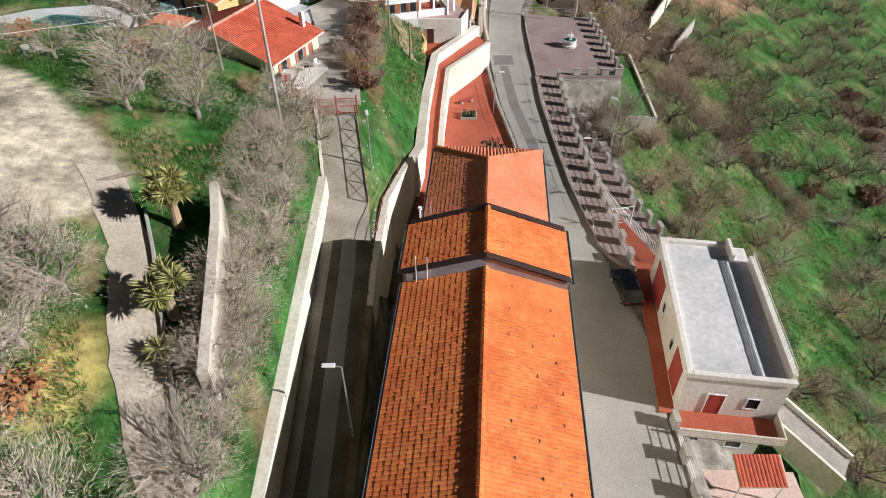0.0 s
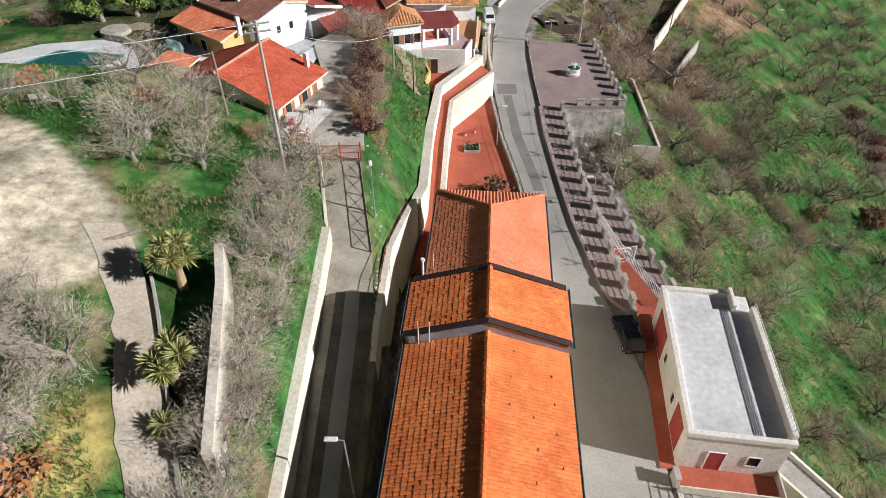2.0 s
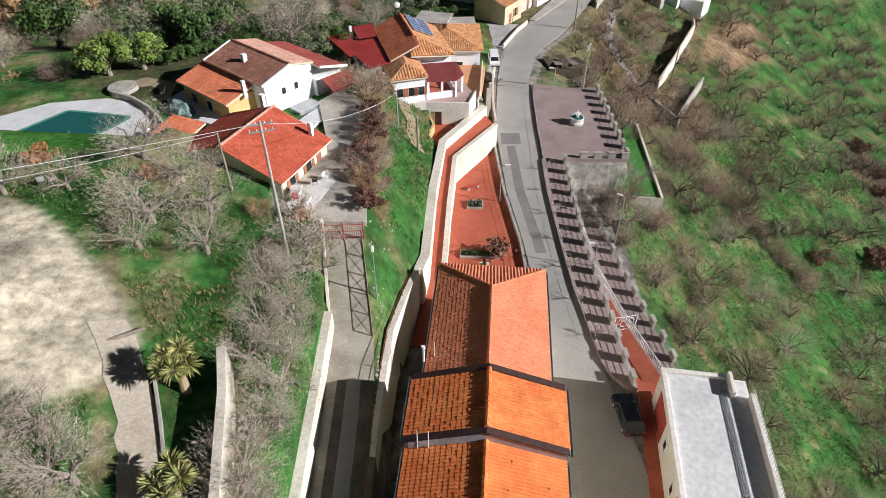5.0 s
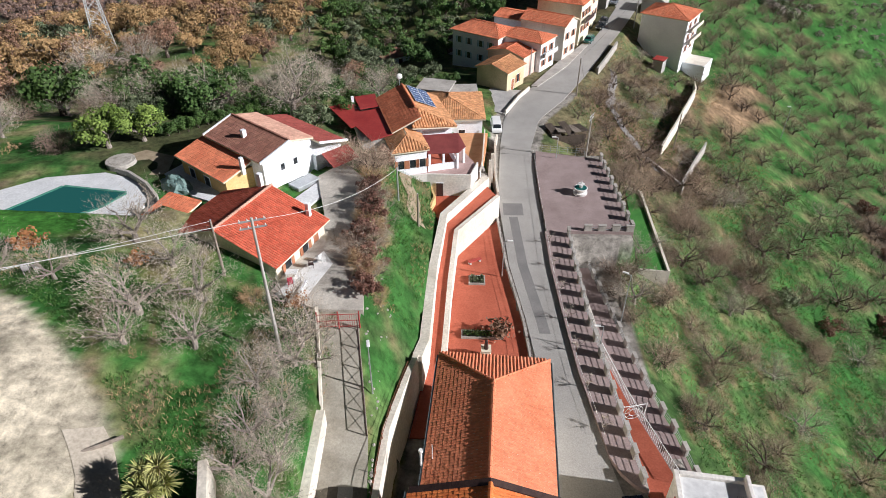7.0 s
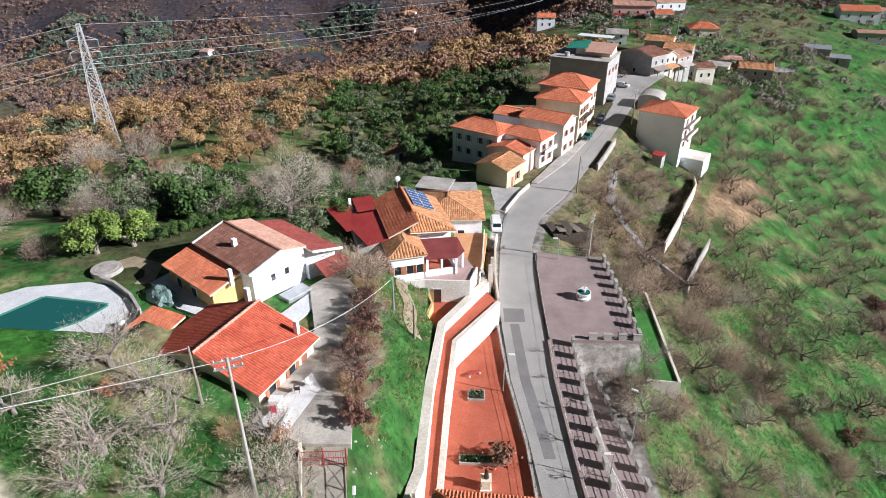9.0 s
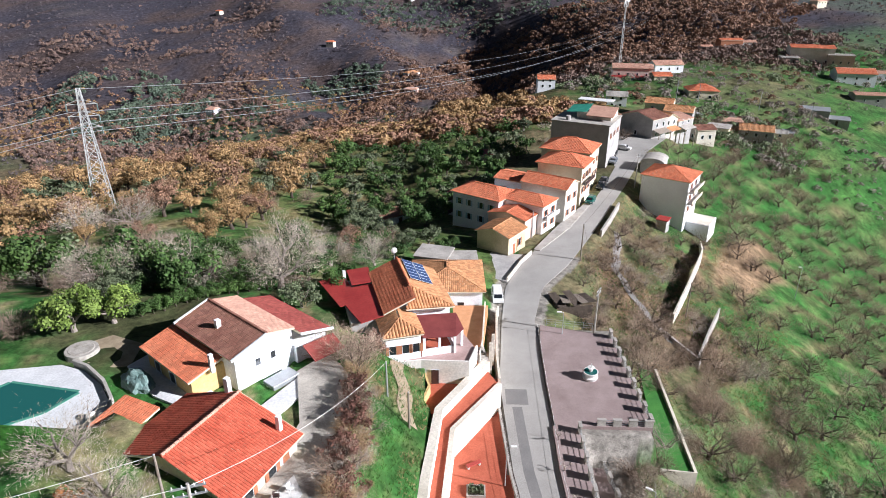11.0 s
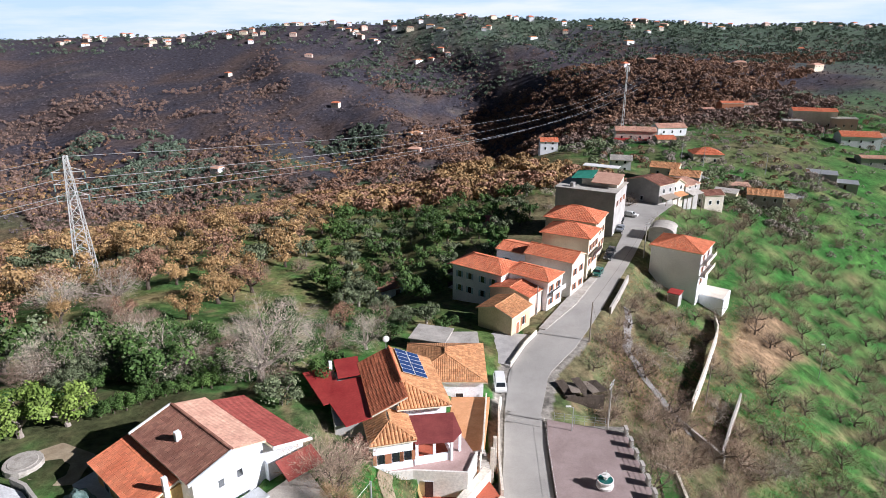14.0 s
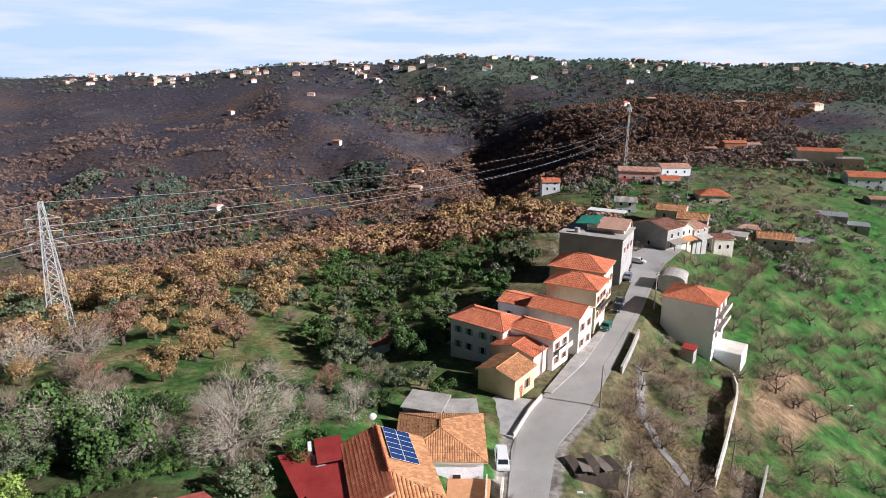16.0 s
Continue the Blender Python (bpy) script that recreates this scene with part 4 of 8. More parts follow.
tiled(h2, [[(0, -4.1, 4.4), (10.6, -4.1, 4.4), (10.6, 0, 5.6), (0, 0, 5.6)]], TERRA_BROWN, 0.26, 0.45)
tiled(h2, [[(-0.9, -7.8, 3.0), (8.8, -7.8, 3.0), (8.8, -3.9, 4.0), (-0.9, -3.9, 4.0)]], TERRA_VIL, 0.26, 0.45)
tiled(h2, [[(10.6, 3.4, 4.7), (0, 3.4, 4.7), (0, 0, 5.6), (10.6, 0, 5.6)]], TERRA_PINK, 0.26, 0.45)
tiled(h2, [[(11.6, 7.5, 3.1), (0.2, 7.5, 3.1), (0.2, 3.5, 4.3), (11.6, 3.5, 4.3)]], TERRA_DKRED, 0.26, 0.45)
part("lean_to_roof", prism(bmesh.new(), [(13.6, 3.4, 1.9), (13.6, 7.4, 1.7), (11.75, 7.4, 2.7), (11.75, 3.4, 3.0)], 0.14), TERRA_DKRED, h2, "dark red lean-to roof")
part("bargeboard", prism(bmesh.new(), [(11.55, 3.4, 4.5), (11.75, 3.4, 4.5), (11.75, 7.6, 3.3), (11.55, 7.6, 3.3)], 0.25), WHITE, h2)
part("bargeboard", prism(bmesh.new(), [(10.6, -4.2, 4.6), (10.8, -4.2, 4.6), (10.8, 0.0, 5.75), (10.6, 0.0, 5.75)], 0.25), WHITE, h2)
part("bargeboard", prism(bmesh.new(), [(-0.2, -4.2, 4.6), (0.0, -4.2, 4.6), (0.0, 0.0, 5.75), (-0.2, 0.0, 5.75)], 0.25), WHITE, h2)
part("water_tank", box(11.2, -1.4, -1.5, 13.0, 1.8, 1.0, 0.05), METAL, h2, "pale metal tank against the house wall")
ridge_caps(h2, (0, 0, 5.62), (10.6, 0, 5.62), TERRA_BROWN)
part("chimney", box(4.7, -2.2, 4.6, 5.2, -1.7, 5.9), WHITE, h2)
part("chimney", box(8.6, -5.4, 3.0, 9.0, -5.0, 5.0), WHITE, h2)
for y in (-1.2, 0.6):
    window(h2, 10.4, y, 2.4, 0.55, 0.8, "E")
for x in (1.5, 4.5):
    window(h2, x, -7.3, 0.8, 1.0, 1.2, "S")

# ---------- house with solar panels ----------
HS = pose(-5.3, 90.7, 5.4, 0, 0, 17.0)
hs = thing("house", HS, "white house with hipped terracotta roof, solar panels and maroon awning", "house")
part("wall", box(-3.6, -1.6, -2.5, 4.9, 8.3, 5.0), WHITE, hs)
part("wall", box(-4.5, -7.0, -2.5, -0.2, -1.6, 4.5), WHITE, hs)
part("wall", box(-8.0, -2.8, -3.5, -3.6, 8.8, 4.6), GREY, hs)
tiled(hs, [[(5.3, -2.6, 5.0), (5.3, 8.6, 5.0), (0, 8.6, 7.4), (0, 0, 7.4)]], TERRA_OLD, 0.26, 0.45)
tiled(hs, [[(-4.0, 8.6, 5.6), (-4.0, -3.4, 5.6), (0, -3.4, 7.4), (0, 8.6, 7.4)]], TERRA_VIL, 0.26, 0.45)
tiled(hs, [[(-1.2, -3.4, 5.9), (5.3, -2.6, 5.0), (0, 0, 7.4)]], TERRA_OLD, 0.4, 0.45, CREAM, 0.4)
tiled(hs, [[(-4.9, -7.4, 4.6), (0.1, -7.4, 4.6), (-2.4, -5.1, 5.85)], [(0.1, -7.4, 4.6), (0.1, -2.4, 4.6), (-2.4, -2.4, 5.85), (-2.4, -5.1, 5.85)], [(-4.9, -2.4, 4.6), (-4.9, -7.4, 4.6), (-2.4, -5.1, 5.85), (-2.4, -2.4, 5.85)]], TERRA_OLD, 0.4, 0.45, CREAM, 0.4)
ridge_caps(hs, (0, 0, 7.44), (0, 8.6, 7.44), TERRA_VIL)
ridge_caps(hs, (5.3, -2.6, 5.05), (0, 0, 7.44), TERRA_OLD, 0.11)
for c in ((-4.9, -7.4, 4.65), (0.1, -7.4, 4.65)):
    ridge_caps(hs, c, (-2.4, -5.1, 5.9), TERRA_OLD, 0.11)
for q in ([(-10.9, 9.1, 4.9), (-7.2, 9.6, 5.1), (-6.9, 5.6, 5.15), (-3.9, 5.6, 5.4), (-3.9, -3.2, 5.4), (-6.9, -3.8, 5.1), (-8.2, 1.3, 5.0), (-8.9, 1.2, 4.95)],
          [(-6.75, 5.75, 5.5), (-6.9, 10.6, 5.4), (-3.8, 10.4, 5.65), (-3.9, 5.75, 5.65)]):
    bm = bmesh.new()
    part("sheet_roof", prism(bm, q, 0.12), SHEET_RED, hs, "dark red corrugated sheet roof")
bm = bmesh.new()
prism(bm, [(0.15, -6.7, 3.6), (4.2, -7.1, 3.5), (5.6, -5.7, 3.5), (5.5, -2.5, 4.0), (0.15, -2.0, 4.1)], 0.1)
part("awning", bm, MAROON, hs, "maroon cloth awning over the porch")
for x, y in ((5.4, -5.6), (0.3, -6.6), (4.1, -6.9), (2.2, -6.7), (5.3, -2.8)):
    part("awning_post", box(x - 0.14, y - 0.14, -1.5, x + 0.14, y + 0.14, 3.5), WHITE, hs)
part("porch_wall", box(0.0, -6.85, -1.5, 4.3, -6.65, 1.95), WHITE, hs)
part("porch_wall", box(4.1, -6.65, -1.5, 4.3, -2.6, 1.95), WHITE, hs)
part("porch_floor", box(-0.1, -6.65, 0.95, 4.1, -1.6, 1.04), REDFLOOR, hs)
slope = math.atan2(2.4, 5.3)
for i in range(2):
    for j in range(6):
        ob = part("solar_panel", box(0.02, 0.02, 0, 1.6, 0.97, 0.04), SOLAR, hs, "blue photovoltaic panel with pale frame")
        ob.matrix_local = Matrix.Translation((0.55, 2.1, 7.27)) @ Matrix.Rotation(slope, 4, "Y") @ Matrix.Translation((i * 1.68, j * 1.01, 0.12))
        bm = bmesh.new()
        for x0, y0, x1, y1 in ((0, 0, 1.62, 0.02), (0, 0.97, 1.62, 0.99), (0, 0.02, 0.02, 0.97), (1.6, 0.02, 1.62, 0.97)):
            add_box(bm, x0, y0, 0, x1, y1, 0.045)
        part("panel_frame", bm, WHITEPAINT, ob)
part("dish_mast", tube(bmesh.new(), (-0.4, 8.2, 7.0), (-0.4, 8.2, 8.6), 0.05), METAL, hs)
bm = bmesh.new()
bmesh.ops.create_uvsphere(bm, u_segments=12, v_segments=8, radius=0.45, matrix=Matrix.Translation((-0.4, 8.1, 8.8)) @ Matrix.Diagonal((1, 0.35, 1, 1)))
part("satellite_dish", bm, WHITEPAINT, hs)
part("chimney", box(-7.6, 8.6, 4.6, -7.2, 9.0, 6.2), WHITE, hs)
for x, mt in ((-3.7, BRICKM), (-2.1, BRICKM), (-0.8, BRICKM)):
    window(hs, x, -7.0, 2.0, 0.8, 1.2, "S", mt)
door(hs, 3.6, -1.6, 0.0, 1.0, 2.1, "S", BRICKM)

# ---------- low hipped house beyond, and its sheds ----------
g2 = gable_house("house", pose(-0.9, 108.6, 0.6, 0, 0, 2), 10.6, 10.2, 4.8, 6.5, WHITE, TERRA_OLD, "low white house with weathered tan hipped roof", -1.5, 0.5, "y", 0.3, 0.45, hip=4.2)
window(g2, 2.0, -5.1, 1.5, 1.0, 1.2, "S")
window(g2, 5.3, -1.0, 1.5, 1.0, 1.2, "E")
for mm, w, d, h, rot in (((-3.4, 117.6, 0), 5.6, 5.0, 5.2, -14), ((1.6, 116.9, 0), 4.6, 4.8, 4.6, 4)):
    s = thing("shed", pose(*mm, 0, 0, rot), "low grey cement shed with flat slab roof", "shed")
    part("wall", box(-w / 2, -d / 2, -1.5, w / 2, d / 2, h), GREY, s)
    part("roof", box(-w / 2 - 0.2, -d / 2 - 0.2, h, w / 2 + 0.2, d / 2 + 0.2, h + 0.18), CONCRETE, s)

# ---------- village row along the road ----------
ROAD_TURN = -34.0
yel = gable_house("house", pose(9.0, 131.8, 0, 0, 0, ROAD_TURN), 7.0, 6.6, 3.9, 5.0, SAND, TERRA_OLD, "small sand-coloured house with weathered tile gable roof", -1.5, 0.3)
window(yel, 3.5, 0.8, 1.0, 0.8, 1.6, "E", BRICKM)
door(yel, 3.5, -1.2, 0.0, 1.0, 2.2, "E", BRICKM)
lo = gable_house("house", pose(11.6, 139.4, 0, 0, 0, ROAD_TURN), 8.5, 5.0, 4.2, 5.2, PINK, TERRA_VIL, "low pink house with red tiled roof between taller ones", -1.5, 0.2)
wa = gable_house("house", pose(15.3, 143.9, 0, 0, 0, ROAD_TURN), 9.6, 6.2, 6.0, 7.1, WHITE, TERRA_VIL, "white two-storey house with red tiled roof and balcony", -1.5, 0.35, hip=2.5, along="x", tw=0.36, tl=0.6)
for z in (0.9, 3.6):
    for y in (-1.6, 1.4):
        window(wa, 4.8, y, z, 0.9, 1.3, "E", BRICKM)
part("balcony", box(4.8, -2.8, 3.0, 5.8, 2.8, 3.15), CONCRETE, wa)
part("balcony_rail", box(5.74, -2.8, 3.15, 5.8, 2.8, 4.0), WHITEPAINT, wa)
wb = gable_house("house", pose(6.2, 147.8, -2.5, 0, 0, ROAD_TURN), 11.5, 7.8, 8.6, 10.0, WHITE, TERRA_VIL, "tall white house with red hipped roof and back balconies", -4.0, 0.4, hip=3.0, along="x", tw=0.36, tl=0.6)
for x in (-4.0, -1.5, 1.5, 4.0):
    for z in (3.0, 6.0):
        window(wb, x, -3.9, z, 0.8, 1.3, "S", BLUESHUT)
for z in (2.6, 5.6):
    part("balcony", box(-7.2, -3.6, z, -5.75, 3.6, z + 0.15), CONCRETE, wb)
    part("balcony_rail", box(-7.2, -3.6, z + 0.15, -7.14, 3.6, z + 1.0), DARKMETAL, wb)
bm = bmesh.new()
part("awning", prism(bm, [(-7.3, -3.9, 8.0), (-5.6, -3.9, 8.5), (-5.6, 3.0, 8.5), (-7.3, 3.0, 8.0)], 0.06), REDCLOTH, wb)
pb = gable_house("house", pose(20.4, 151.2, 0, 0, 0, -32), 10.5, 6.6, 7.3, 8.6, WALLWHITE, TERRA_VIL, "pale two-storey house with red tile gable roof", -1.5, 0.3, along="x")
for z in (1.0, 4.2):
    for y in (-1.6, 1.5):
        window(pb, 5.25, y, z, 0.9, 1.4, "E", BRICKM)
gb = gable_house("house", pose(14.2, 157.0, -1, 0, 0, -30), 9.0, 7.0, 7.4, 8.2, WHITE, TERRA_VIL, "white rear house with red tile roof", -4, 0.3, along="x")
for x in (-2, 2):
    window(gb, x, -3.5, 4.5, 0.9, 1.3, "S", BLUESHUT)
hc = gable_house("house", pose(25.2, 162.0, 1.5, 0, 0, -26), 10.5, 8.2, 7.6, 9.3, CREAM, TERRA_VIL, "cream two-storey house with bright red hipped roof", -3.5, 0.5, "x", 0.36, 0.6, hip=4.4)
for z in (1.0, 4.3):
    for y in (-2.4, 0, 2.4):
        window(hc, 5.25, y, z, 0.9, 1.5, "E", BRICKM)
part("balcony", box(5.25, -3.5, 3.3, 6.4, 3.5, 3.45), CONCRETE, hc)
part("balcony_rail", box(6.34, -3.5, 3.45, 6.4, 3.5, 4.3), DARKMETAL, hc)
hd = gable_house("house", pose(28.0, 172.6, 1.1, 0, 0, -24), 12.0, 9.6, 8.6, 10.6, CREAM, TERRA_VIL, "large cream house with orange-red hipped roof", -3.5, 0.5, "x", 0.36, 0.6, hip=4.6)
for z in (1.2, 4.6):
    for y in (-3, 0, 3):
        window(hd, 6.0, y, z, 0.9, 1.5, "E", BRICKM)
ge = thing("apartment_building", pose(37.4, 196.0, 2.6, 0, 0, -25), "unfinished grey apartment house with terrace and green netting", "building")
part("wall", box(-9.5, -7.0, -5, 6.5, 7.0, 8.6), GREY, ge)
part("roof", box(-9.8, -7.3, 8.6, 6.8, 7.3, 8.85), CONCRETE, ge)
part("penthouse", box(-4.0, -1.5, 8.85, 5.5, 6.8, 10.6), WALLWHITE, ge)
bm = bmesh.new()
prism(bm, [(-1.0, -3.4, 10.2), (6.4, -3.4, 10.2), (6.4, 3.2, 11.8), (-1.0, 3.2, 11.8)], 0.15)
part("pent_roof", bm, TERRA_PINK, ge)
bm = bmesh.new()
prism(bm, [(-7.0, -2.0, 10.4), (-1.2, -2.0, 10.9), (-1.2, 5.0, 12.0), (-7.0, 5.0, 11.2)], 0.08)
part("netting", bm, GREENNET, ge, "green shade netting over the terrace")
part("sheet", box(-6.0, 5.0, 12.6, 4.0, 9.0, 12.75), WHITEPAINT, ge, "pale sheet roofing")
part("water_tank", tube(bmesh.new(), (-5.5, -5.0, 8.85), (-5.5, -5.0, 10.0), 0.7, 0.7, 10), GREY, ge)
for y in (-4, 0, 4):
    window(ge, 6.5, y, 4.6, 0.9, 1.5, "E", BRICKM)

# white house on the slope side
wh = gable_house("house", pose(52.3, 168.2, -4.5, 0, 0, -33), 11.2, 10.0, 8.8, 10.6, WHITE, TERRA_VIL, "tall white cube-shaped house with red hipped roof", -4.0, 0.4, "y", 0.36, 0.6, hip=4.8)
for z in (0.8, 3.6, 6.4):
    for y in (-2.5, 1.5):
        window(wh, 5.6, y, z, 1.0, 1.5, "E", BRICKM)
    if z > 1:
        part("balcony", box(5.6, -4.6, z - 0.4, 6.9, 4.6, z - 0.25), CONCRETE, wh)
        part("balcony_rail", box(6.84, -4.6, z - 0.25, 6.9, 4.6, z + 0.5), CREAM, wh)
ex = thing("terrace_annex", pose(60.4, 165.0, -7.4, 0, 0, -33), "white walled terrace annex beside the tall house", "terrace")
part("wall", box(-3, -4, -4, 2.6, 3, 1.0), WHITE, ex)
part("floor", box(-2.8, -3.8, 1.004, 2.4, 2.8, 1.1), WALLWHITE, ex)
rs = thing("shed", pose(48.6, 158.2, -5.4, 0, 0, -33), "small shed with dark red sheet roof", "shed")
part("wall", box(-1.2, -1.4, -2.5, 1.2, 1.4, 1.6), GREY, rs)
part("roof", box(-1.4, -1.6, 1.6, 1.4, 1.6, 1.75), SHEET_RED, rs)
dm = thing("shed", pose(53.4, 186.5, -0.5, 0, 0, -25), "grey hut with a worn barrel-shaped roof", "shed")
part("wall", box(-3, -3.5, -2, 3, 3.5, 2.8), GREY, dm)
bm = bmesh.new()
for i in range(8):
    a, b = math.pi * i / 8, math.pi * (i + 1) / 8
    vs = [bm.verts.new((-3.2 * math.cos(c), y, 2.8 + 1.3 * math.sin(c))) for c, y in ((a, -3.7), (b, -3.7), (b, 3.7), (a, 3.7))]
    bm.faces.new(vs)
for y in (-3.7, 3.7):
    bm.faces.new([bm.verts.new((-3.2 * math.cos(math.pi * i / 8), y, 2.8 + 1.3 * math.sin(math.pi * i / 8))) for i in range(9)])
part("roof", bm, CONCRETE, dm)

# ---------- promenade, plaza and the walks below ----------
def slab(name, pts, z, thick, mat, label, category="pavement", kind="structure"):
    bm = bmesh.new()
    prism(bm, [(x, y, z) for x, y in pts], thick)
    return solid(name, bm, mat, label, category, kind=kind)


def bay_posts(name_group, pts, z, mat, label, step=2.5, width=0.95, tall=1.1, rails=3, zf=None):
    """A balustrade along a line of points: solid panels at even steps with thin rails between."""
    pts = [Vector((x, y, 0)) for x, y in pts]
    lengths = [(b - a).length for a, b in zip(pts, pts[1:])]
    total = sum(lengths)
    n = max(2, round(total / step) + 1)

    def at(s):
        for a, b, ln in zip(pts, pts[1:], lengths):
            if s <= ln + 1e-6:
                return a.lerp(b, s / ln), (b - a).normalized()
            s -= ln
        return pts[-1], (pts[-1] - pts[-2]).normalized()

    t = thing("balustrade", pose(0, 0, 0), label, "balustrade", name_group)
    proto = None
    prev = None
    for i in range(n):
        p, d = at(total * i / (n - 1))
        h = zf(p.y) if zf else z
        ang = math.degrees(math.atan2(d.y, d.x))
        if proto is None:
            bm = box(-width / 2, -0.16, 0, width / 2, 0.16, tall, 0.02)
            add_box(bm, -width / 2 - 0.05, -0.21, tall, width / 2 + 0.05, 0.21, tall + 0.07)
            proto = mesh_of("panel", bm, mat)
        ob = new("panel", proto)
        ob.parent = t
        ob.matrix_local = pose(p.x, p.y, h, 0, 0, ang)
        if prev is not None:
            a, b = prev[0] + prev[1] * width / 2, p - d * width / 2
            for k in range(rails):
                zz = tall * (0.25 + 0.3 * k)
                part("rail", tube(bmesh.new(), (a.x, a.y, prev[2] + zz), (b.x, b.y, h + zz), 0.028, n=5), METAL, t)
        prev = (p, d, h)
    return t


PROM_Z = 0.36
prom = [(17.0, 41.0), (16.8, 44), (16.3, 52), (15.6, 62), (15.5, 72), (15.6, 79.3)] + [(float(np.interp(y, ROAD_Y, ROAD_R)) + 0.05, y) for y in (79.3, 72, 66, 60, 54, 49, 46)] + [(14.5, 44.2), (15.2, 42.6), (16.2, 41.4)]
slab("pavement", prom, PROM_Z, 0.8, PAVING, "mauve paved promenade raised above the road")
plaza = [(12.75, 79.3), (24.3, 79.3), (23.6, 99.6), (13.4, 102.2), (12.9, 97), (12.7, 88)]
slab("pavement", plaza, PROM_Z + 0.004, 5.5, PAVING, "mauve paved village plaza with a fountain in the middle")
bay_posts("promenade balustrades", [(16.8, 42.0), (16.55, 45), (16.1, 52), (15.45, 62), (15.35, 72), (15.45, 78.3)], PROM_Z, CONCRETE, "concrete panel balustrade with thin metal rails along the promenade")
bay_posts("promenade balustrades", [(24.1, 80.0), (23.4, 99.2)], PROM_Z, CONCRETE, "concrete panel balustrade along the plaza's outer edge")
bay_posts("promenade balustrades", [(18.2, 79.5), (23.8, 79.5)], PROM_Z, CONCRETE, "concrete panel balustrade at the end of the plaza", 1.9, 1.0, 0.9)
bay_posts("promenade balustrades", [(15.9, 12.0), (16.0, 20), (16.1, 25.0)], 0.05, CONCRETE, "concrete panel balustrade beside the road")
# thin white posts along the road edge of the promenade
rail = thing("railing", pose(0, 0, PROM_Z), "thin white post-and-rail fence along the promenade kerb", "railing")
last = None
for y in np.arange(46.5, 102, 2.4):
    x = float(np.interp(y, ROAD_Y, ROAD_R)) + 0.2
    part("post", tube(bmesh.new(), (x, y, 0), (x, y, 0.5), 0.02, n=5), WHITEPAINT, rail)
    if last:
        part("rail", tube(bmesh.new(), (last[0], last[1], 0.48), (x, y, 0.48), 0.011, n=5), WHITEPAINT, rail)
    last = (x, y)
# red walk that goes down beside the building
ys = list(np.arange(26, 41.1, 1.0))
ribbon("pavement", ys, [15.4 + (y - 26) * 0.128 for y in ys], [16.5 + (y - 26) * 0.128 for y in ys], 0.15, REDFLOOR, "red painted walk in front of the flat-roofed house", 0.4, "pavement")
ys = list(np.arange(41, 61.1, 1.0))
ribbon("pavement", ys, [17.25 - (y - 41) * 0.03 for y in ys], [20.6 - (y - 41) * 0.165 for y in ys], lambda y: float(low_walk(y)) + 0.05, REDFLOOR, "red painted ramp going down beside the promenade", 0.4, "pavement")
ys = list(np.arange(41, 79.1, 1.0))
ribbon("pavement", ys, [max(20.75 - (y - 41) * 0.165, 16.3) if y < 68 else 16.0 for y in ys], [23.2 - (y - 41) * 0.125 for y in ys], lambda y: min(float(low_walk(y)) - 0.35, -2.6), PAVING, "lower mauve paved walk under the promenade", 0.6, "pavement")
lowz = lambda y: min(float(low_walk(y)) - 0.35, -2.6)
bay_posts("promenade balustrades", [(23.1, 41.8), (20.7, 61), (18.6, 78.2)], 0, CONCRETE, "concrete panel balustrade along the lower walk", 2.7, 0.95, 1.0, 3, lowz)
path_wall("retaining_wall", [(17.1, 41.2, 0.2), (16.6, 48, 0.2), (15.9, 56, 0.2), (15.65, 64, 0.2), (15.6, 79.2, 0.2)], 0.35, 5.5, CONCRETE, "concrete retaining wall under the promenade")
pick = thing("picket_railing", pose(0, 0, 0), "white picket railing beside the red ramp", "railing")
a = None
for y in np.arange(42.4, 64, 0.3):
    x, z = 20.7 - (y - 41) * 0.165, float(low_walk(y)) + 0.05
    part("picket", tube(bmesh.new(), (x, y, z), (x, y, z + 1.05), 0.034, n=4), WHITEPAINT, pick)
    if a and len(pick.children) % 8 == 0:
        part("rail", tube(bmesh.new(), a, (x, y, z + 1.05), 0.05, n=5), WHITEPAINT, pick)
        a = (x, y, z + 1.05)
    a = a or (x, y, z + 1.05)
# round wrought-iron gate panel over the ramp
gate = thing("arched_gate", pose(18.3, 50.6, float(low_walk(50.6)), 0, 0, 12), "pale iron gate with round pattern across the red ramp", "gate")
bm = bmesh.new()
for k in range(20):
    u, v = k * math.tau / 20, (k + 1) * math.tau / 20
    for r in (0.95, 0.5):
        tube(bm, (r * math.cos(u), 0, 1.2 + r * math.sin(u)), (r * math.cos(v), 0, 1.2 + r * math.sin(v)), 0.035, n=4)
part("ring", bm, WHITEPAINT, gate)
for k in range(8):
    u = k * math.tau / 8
    part("spoke", tube(bmesh.new(), (0.5 * math.cos(u), 0, 1.2 + 0.5 * math.sin(u)), (0.95 * math.cos(u), 0, 1.2 + 0.95 * math.sin(u)), 0.025, n=4), WHITEPAINT, gate)
for x in (-1.2, 1.2):
    part("post", tube(bmesh.new(), (x, 0, -0.1), (x, 0, 2.3), 0.06, n=6), WHITEPAINT, gate)
part("bar", tube(bmesh.new(), (-1.2, 0, 2.2), (1.2, 0, 2.2), 0.04, n=5), WHITEPAINT, gate)


